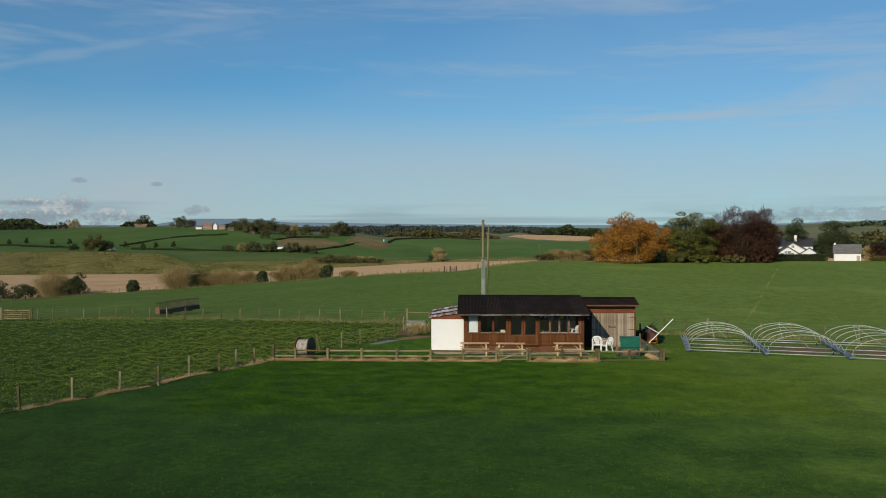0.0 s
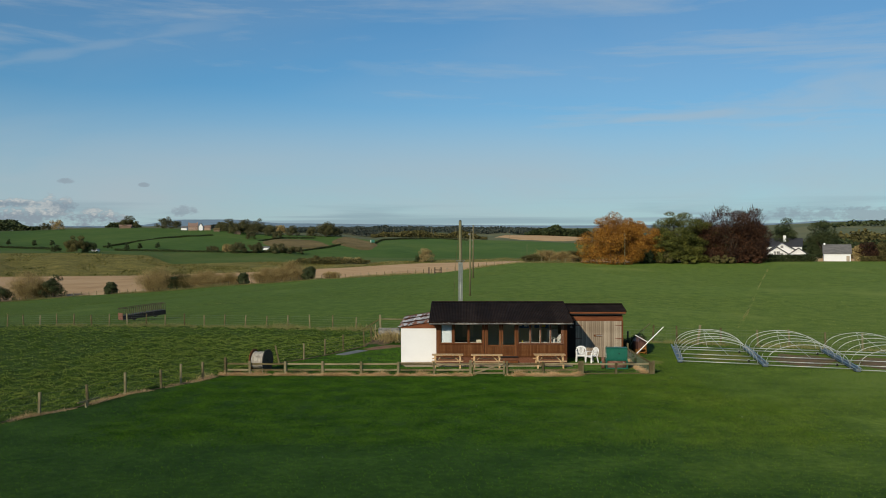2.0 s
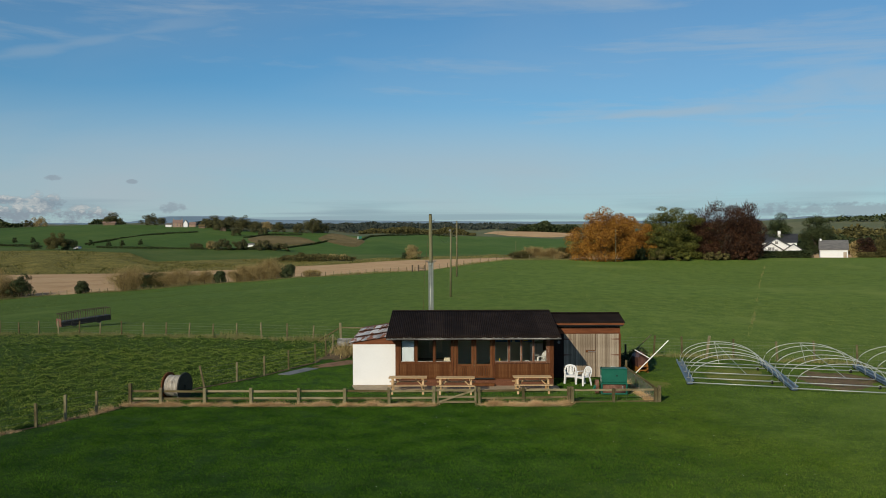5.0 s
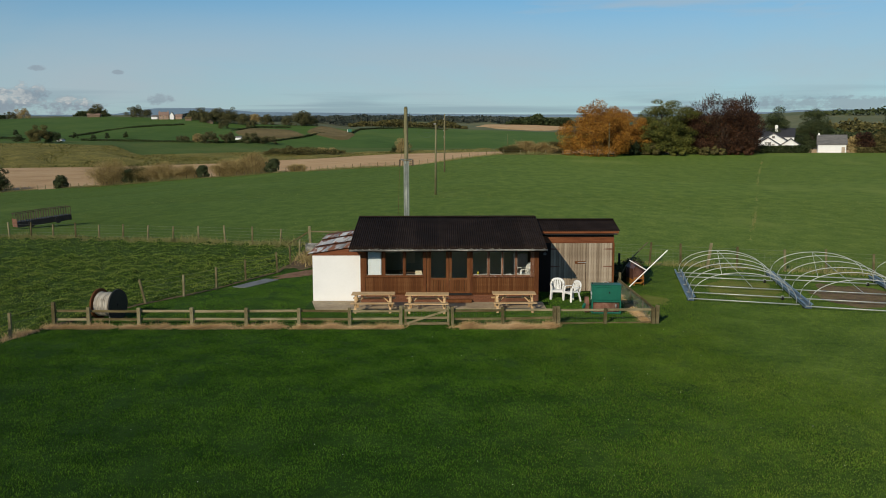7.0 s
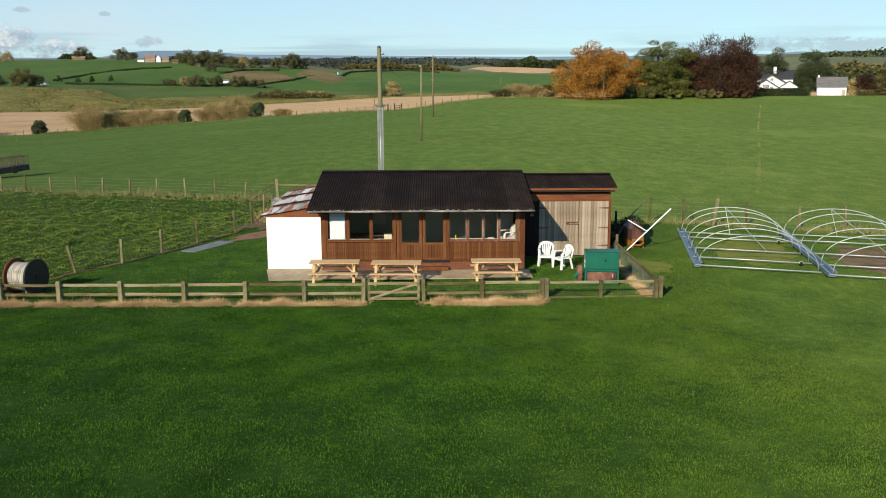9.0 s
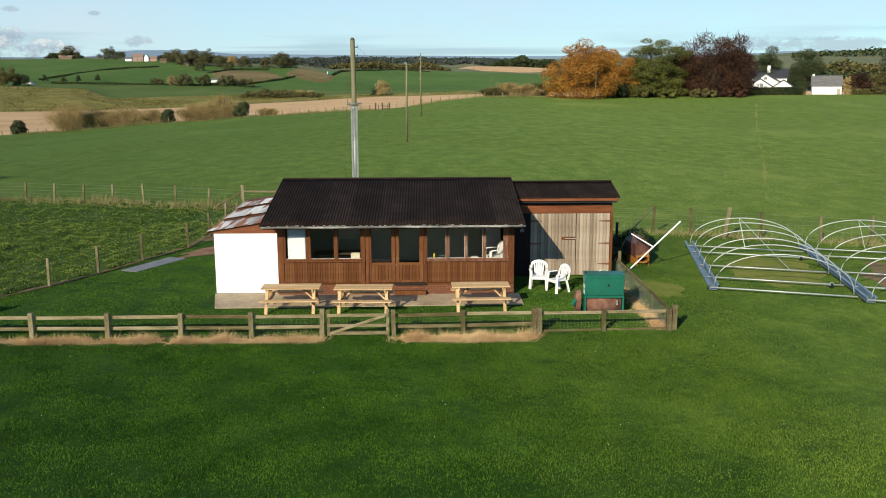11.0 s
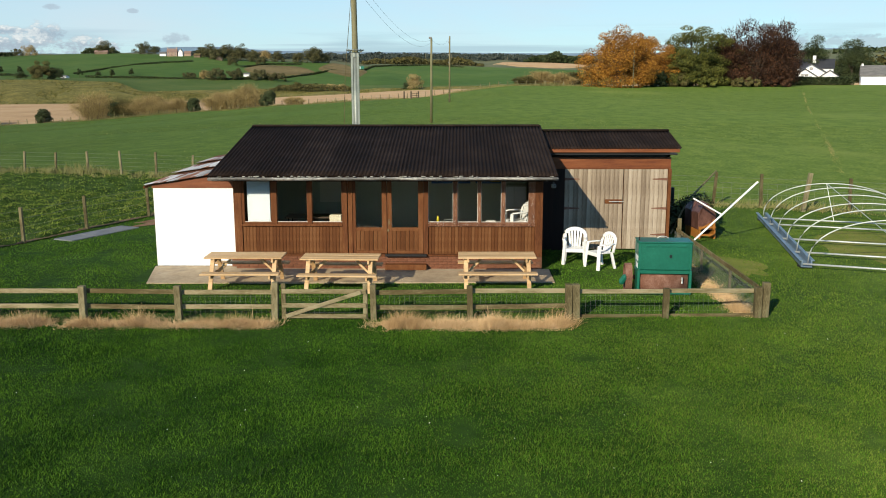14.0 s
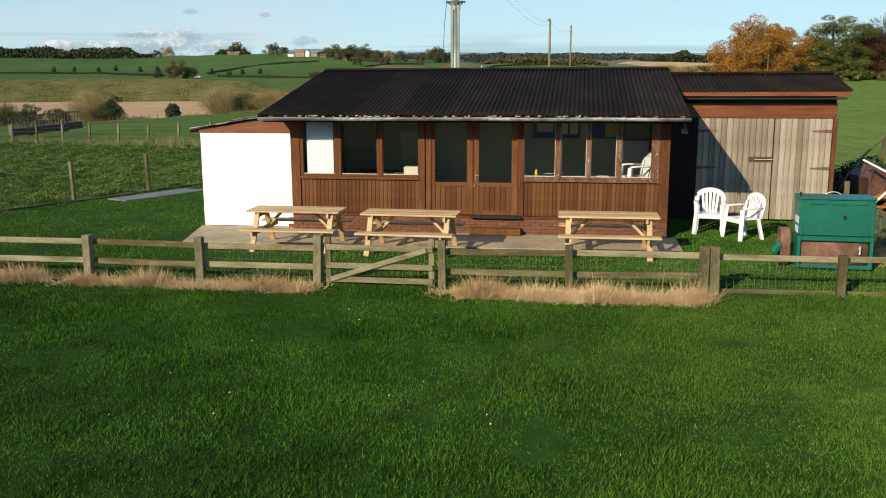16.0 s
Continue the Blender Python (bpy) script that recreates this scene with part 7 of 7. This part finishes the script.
def lumps(x, y):
    return np.array([lump(p, q) for p, q in zip(x, y)])


def paddock_sheet():
    verts, faces = [], []
    ys = np.arange(-31, 20.01, 0.3)
    n = 140
    for y in ys:
        right = np.interp(y, [p[1] for p in EDGE], [p[0] for p in EDGE]) + 0.1 * noise.noise((0, y * 1.4, 0)) - 0.05
        for i in range(n + 1):
            s = i / n
            x = right - 24 * s - 20 * s ** 3
            verts.append((x, y, 0.012 if i == 0 else lump(x, y)))
    for j in range(len(ys) - 1):
        for i in range(n):
            a = j * (n + 1) + i
            faces.append((a, a + n + 1, a + n + 2, a + 1))
    # the wedge between the last row and the slanting back fence
    base = len(verts)
    m = 110
    for k in range(31):
        for i in range(m):
            x = -4.9 - i * 0.4
            y1 = back_line(x)
            y = ys[-1] + (y1 - ys[-1]) * k / 30
            verts.append((x, y, ground_z(x, y) + lump(x, y)))
    for k in range(30):
        for i in range(m - 1):
            a = base + k * m + i
            faces.append((a, a + m, a + m + 1, a + 1))
    me = sheet_mesh("paddock", verts, faces, M["paddock"])
    me.shade_smooth()
    tagged(new("paddock", me), "rough tussocky green paddock", "paddock", kind="structure")


paddock_sheet()


def keep_off(x, y):
    """Grass grows here: not under buildings, slabs or concrete."""
    bad = (x > -1.9) & (x < 8.35) & (y > -0.75) & (y < 7.6)
    bad |= (x > 8.1) & (x < 11.95) & (y > 3.35) & (y < 5.1)
    bad |= (x > -6.3) & (x < -4.4) & (y > 4.7) & (y < 7.4) & (np.abs((x + 5.75) - (y - 5.15) * 0.47) < 0.5)
    return ~bad


def grass(name, x0, x1, y0, y1, count, width, height, mat, label, lean=0.45, clump=0.0, where=None, z_of=None, soft=0.0):
    x, y = rng.uniform(x0, x1, count) + rng.normal(0, soft, count), rng.uniform(y0, y1, count) + rng.normal(0, soft, count)
    ok = keep_off(x, y)
    if where is not None:
        ok &= where(x, y)
    x, y = x[ok], y[ok]
    if clump:
        k = np.array([noise.noise((a * clump, b * clump, 5.0)) + 0.6 * noise.noise((a * clump * 3, b * clump * 3, 1.0)) for a, b in zip(x, y)])
    else:
        k = np.zeros(len(x))
    n = len(x)
    z = np.zeros(n) if z_of is None else z_of(x, y)
    h = height * rng.uniform(0.55, 1.2, n) * np.clip(1 + (3.2 if mat == "tussock" else 0.9) * k, 0.12, 2.8)
    w = width * rng.uniform(0.7, 1.3, n)
    me = cards(name, np.stack([x, y, z - 0.005], 1), np.tile([0.12, 0.1, 1.0], (n, 1)), w, h, M[mat], lean)
    return tagged(new(name, me), label, "grass", kind="stuff")


def outside(x, y):
    return ~polyline_left(x, y, EDGE)


LAWN = "short mown green grass before the hut"
def dry(x, y):
    """More bright yellow blades towards the tunnel frames: sun thrown back, put into colour."""
    k = np.array([noise.noise((p * 0.12, q * 0.12, 9.0)) for p, q in zip(x, y)])
    return rng.uniform(0, 1, len(x)) < np.clip((x - 3.0) / 15 + 0.1 * k, 0, 0.9)


def lawn(x0, x1, y0, y1, count, width, height, where=None, lean=0.8, clump=0.0):
    ok = (lambda x, y: np.full(len(x), True)) if where is None else where
    grass("lawn_grass", x0, x1, y0, y1, count, width, height, "blade", LAWN, lean, clump, lambda x, y: ok(x, y) & ~dry(x, y), soft=0.8)
    grass("lawn_grass", x0, x1, y0, y1, count, width, height, "sheenblade", "brighter yellow-green lawn grass", lean, clump, lambda x, y: ok(x, y) & dry(x, y), soft=0.8)


def before_fence(x, y):
    return outside(x, y) & (y < back_line(x))


lawn(-1, 13.5, -12.5, -3.9, 300000, 0.0125, 0.05, outside, 0.6, 0.9)
lawn(-12, 16, -21, -12, 190000, 0.019, 0.055, outside, 0.6, 0.9)
lawn(-12, -1, -12, -3.9, 100000, 0.018, 0.05, outside, 0.6, 0.9)
grass("garden_grass", -10, 12, -3.9, 9.5, 170000, 0.018, 0.05, "garden", "bright green grass between fence and hut", 0.6, 0.9, lambda x, y: before_fence(x, y))
lawn(12, 15, -3.9, 3.4, 9000, 0.02, 0.055, outside, 0.6)
lawn(12, 36, -16, 11.5, 190000, 0.016, 0.05, before_fence, 0.6)
lawn(-5.0, 13, 9.0, 18, 26000, 0.03, 0.06, before_fence)
lawn(-26, 40, -52, -10, 230000, 0.027, 0.05, outside)


def field_grass(count):
    """Cropped pasture beyond the fence: tufts that thin out and coarsen with distance."""
    d = 62 * np.exp(rng.uniform(0, 1.35, count))
    a = rng.uniform(-0.75, 0.65, count)
    x, y = EYE_X + a * d, EYE_Y + d
    far = edge_rows(FIELD_EDGE, a)[0]
    ok = (y > back_line(x)) & (y < far - 1)
    x, y, d = x[ok], y[ok], d[ok]
    z = ground_rows(x, y)
    n = len(x)
    me = cards("field_grass", np.stack([x, y, z], 1), np.tile([0.12, 0.1, 1.0], (n, 1)), 0.0007 * d * rng.uniform(0.6, 1.3, n), 0.03 * rng.uniform(0.5, 1.3, n), M["grazed"], 0.4)
    tagged(new("field_grass", me), "cropped green pasture grass", "grass", kind="stuff")


field_grass(260000)


def field_flecks(count):
    """Bleached stalks left standing here and there in the cropped pasture."""
    d = 66 * np.exp(rng.uniform(0, 1.25, count))
    a = rng.uniform(-0.7, 0.62, count)
    x, y = EYE_X + a * d, EYE_Y + d
    k = np.array([noise.noise((p * 0.06, q * 0.03, 6.0)) + 0.5 * noise.noise((p * 0.4, q * 0.25, 2.0)) for p, q in zip(x, y)])
    ok = (y > back_line(x) + 1) & (y < edge_rows(FIELD_EDGE, a)[0] - 1) & (k > 0.05)
    x, y, d = x[ok], y[ok], d[ok]
    n = len(x)
    me = cards("pale_stalks", np.stack([x, y, ground_rows(x, y)], 1), np.tile([0.5, 0.1, 0.5], (n, 1)), 0.0006 * d * rng.uniform(0.5, 1.4, n), 0.09 * rng.uniform(0.5, 1.4, n), M["pale"], 0.5)
    tagged(new("pale_stalks", me), "bleached stalks scattered through the pasture", "grass", kind="stuff")


field_flecks(9000)
grass("paddock_grass", -42, -4.7, -30, 37, 300000, 0.036, 0.1, "tussock", "rough tufted paddock grass", 0.7, 0, lambda x, y: polyline_left(x, y, EDGE) & (y < back_line(x)) & (lumps(x, y) > 0.05 + 0.04 * rng.normal(size=len(x))), lambda x, y: ground_rows(x, y) + lumps(x, y))
grass("paddock_grass", -22, -4.7, -16, 16, 240000, 0.02, 0.09, "tussock", "rough tufted paddock grass", 0.7, 0, lambda x, y: polyline_left(x, y, EDGE) & (lumps(x, y) > 0.05 + 0.04 * rng.normal(size=len(x))), lambda x, y: lumps(x, y))


def along(points, count, width):
    """Plan points scattered along a line."""
    seg = [(a, b, math.hypot(b[0] - a[0], b[1] - a[1])) for a, b in zip(points, points[1:])]
    total = sum(s[2] for s in seg)
    out = []
    for a, b, l in seg:
        n = int(count * l / total)
        s = rng.uniform(0, 1, n)
        out.append(np.stack([a[0] + (b[0] - a[0]) * s + rng.normal(0, width, n), a[1] + (b[1] - a[1]) * s + rng.normal(0, width, n)], 1))
    return np.concatenate(out)


def straw(points, count, width, height, mat, label, lean_to=(0.15, -0.45), patch=1.0, blade=0.012, lean=0.45):
    p = along(points, count, width)
    k = np.array([noise.noise((a * patch, b * patch, 7.0)) for a, b in p])
    p, k = p[k > -0.28], k[k > -0.28]
    n = len(p)
    h = height * (0.3 + 1.2 * rng.uniform(0, 1, n) ** 2.2) * np.clip(0.95 + 1.5 * k, 0.3, 2.0)
    c = np.concatenate([p, ground_rows(p[:, 0], p[:, 1])[:, None] + (rng.uniform(0, 0.5, n) * np.clip(0.25 + k, 0, 1) * height)[:, None]], 1)
    ups = np.tile([lean_to[0], lean_to[1], 1.0], (n, 1)) + rng.normal(0, 0.35, (n, 3)) * [1, 1, 0]
    me = cards("dry_grass", c, ups, np.full(n, blade), h, M[mat], lean)
    return tagged(new("dry_grass", me), label, "dry grass", kind="stuff")


FOOT = "bleached dry grass matted along the fence foot"
for line, mat_n, tall in (([(-11.2, -4.4), (-4, -4.45), (2.3, -4.5)], 36000, 0.23), ([(4.4, -4.5), (5.6, -4.48), (6.5, -4.56), (8.1, -4.4)], 19000, 0.26), ([(11.9, -3.6), (11.85, -1.0)], 5000, 0.16), ([(11.9, -1.0), (11.9, 3.0)], 3000, 0.14)):
    straw(line, int(mat_n * 1.7), 0.14, tall * 0.78, "straw", FOOT, (0.35, -1.5), 1.7, 0.009, 0.9)
    straw(line, mat_n // 2, 0.1, tall * 0.65, "straw", FOOT, (-0.3, -0.7), 2.3, 0.008, 0.8)
    straw(line, mat_n // 60, 0.1, tall * 1.05, "straw", FOOT, (0.3, -0.4), 1.3, 0.006, 0.4)
straw(FRONT[:9], 9000, 0.12, 0.16, "straw", "dry grass at the paddock edge", patch=0.6)
straw([(-40, back_line(-40)), (-5, back_line(-5))], 13000, 0.75, 0.28, "pale", "pale long grass under the field fence", patch=0.35, blade=0.05)
straw(edge_line(-0.62, 0.16, 40, -0.5), 14000, 0.5, 0.5, "pale", "pale long grass under the boundary fence", patch=0.1, blade=0.14)
straw([(14, back_line(14)), (44, back_line(44))], 6000, 0.35, 0.3, "pale", "pale long grass under the field fence", patch=0.3, blade=0.035)
straw([(-2.5, -22.5), (0.9, -16.5), (2.1, -14.1), (3.4, -11.6), (5.2, -8.5), (6.4, -6.6)], 2200, 0.1, 0.08, "rank", "dark line of rank grass across the lawn", patch=0.8, blade=0.014, lean_to=(0.3, 0.1))
straw([(25.3, 24), (26.3, 26.4), (31.3, 40), (38.5, 60), (52, 98), (60, 120), (82, 180)], 2200, 0.1, 0.08, "pale", "pale worn line through the pasture", patch=0.12, blade=0.05)


def edge_soil():
    """A ragged dark strip where the paddock meets the lawn."""
    verts, faces = [], []
    pts = EDGE
    rows = []
    for (xa, ya), (xb, yb) in zip(pts, pts[1:]):
        steps = max(2, int(math.hypot(xb - xa, yb - ya) / 0.25))
        rows += [(xa + (xb - xa) * k / steps, ya + (yb - ya) * k / steps) for k in range(steps)]
    for x, y in rows:
        w = 0.09 + 0.09 * max(-0.6, noise.noise((x * 1.7, y * 1.7, 8.0)))
        verts += [(x - 0.2, y + 0.03, 0.03), (x + w, y, 0.03)]
    for i in range(len(rows) - 1):
        faces.append((2 * i, 2 * i + 1, 2 * i + 3, 2 * i + 2))
    tagged(new("edge_soil", sheet_mesh("edge_soil", verts, faces, M["earth"])), "dark strip along the paddock edge", "bare soil", kind="stuff")


edge_soil()


def bramble():
    # dark leaves stand in for the dark mass in the shed's shade
    lobes = [(rng.uniform(-0.75, 0.75), rng.normal(0, 0.35), rng.uniform(0.15, 0.95), rng.uniform(0.25, 0.42), 0.85) for _ in range(24)]
    ob = new("bramble", leaf_cloud("bramble", lobes, 9000, 0.09, M["leaf_dark"]))
    ob.location = (12.85, 7.0, 0)
    tagged(ob, "dark leafy mass in the shed's shade behind the covered stack", "bush", kind="stuff")


bramble()


def bank_tussocks(count):
    """Coarse yellow tussocks over the rough bank."""
    a, s = rng.uniform(-0.75, 0.1, count), rng.uniform(0, 1, count)
    y0, y1 = edge_rows(STUBBLE_TOP, a)[0], edge_rows(BANK_TOP, a)[0]
    y = y0 + (y1 - y0) * s
    x = EYE_X + a * (y - EYE_Y)
    ok = np.array([noise.noise((p * 0.02, q * 0.02, 3.0)) > -0.15 for p, q in zip(x, y)])
    c = np.stack([x, y, land_rows(x, y)], 1)[ok]
    n = len(c)
    me = cards("bank_tussocks", c, np.tile([0, 0, 1.0], (n, 1)), rng.uniform(0.5, 1.2, n), rng.uniform(0.3, 0.7, n), M["bankgrass"], 0.5)
    tagged(new("bank_tussocks", me), "coarse yellow-green tussocks on the bank", "grass", kind="stuff")


bank_tussocks(20000)


def daisies(count):
    x, y = rng.uniform(-8, 14, count), rng.uniform(-24, -5, count)
    ok = outside(x, y)
    x, y = x[ok], y[ok]
    n = len(x)
    me = cards("daisies", np.stack([x, y, np.full(n, 0.075)], 1), np.tile([0, 0.9, 0.5], (n, 1)), np.full(n, 0.014), np.full(n, 0.014), M["paper"], 0.3, True)
    tagged(new("daisies", me), "scattered white daisies in the lawn", "flowers", kind="stuff")


daisies(130)
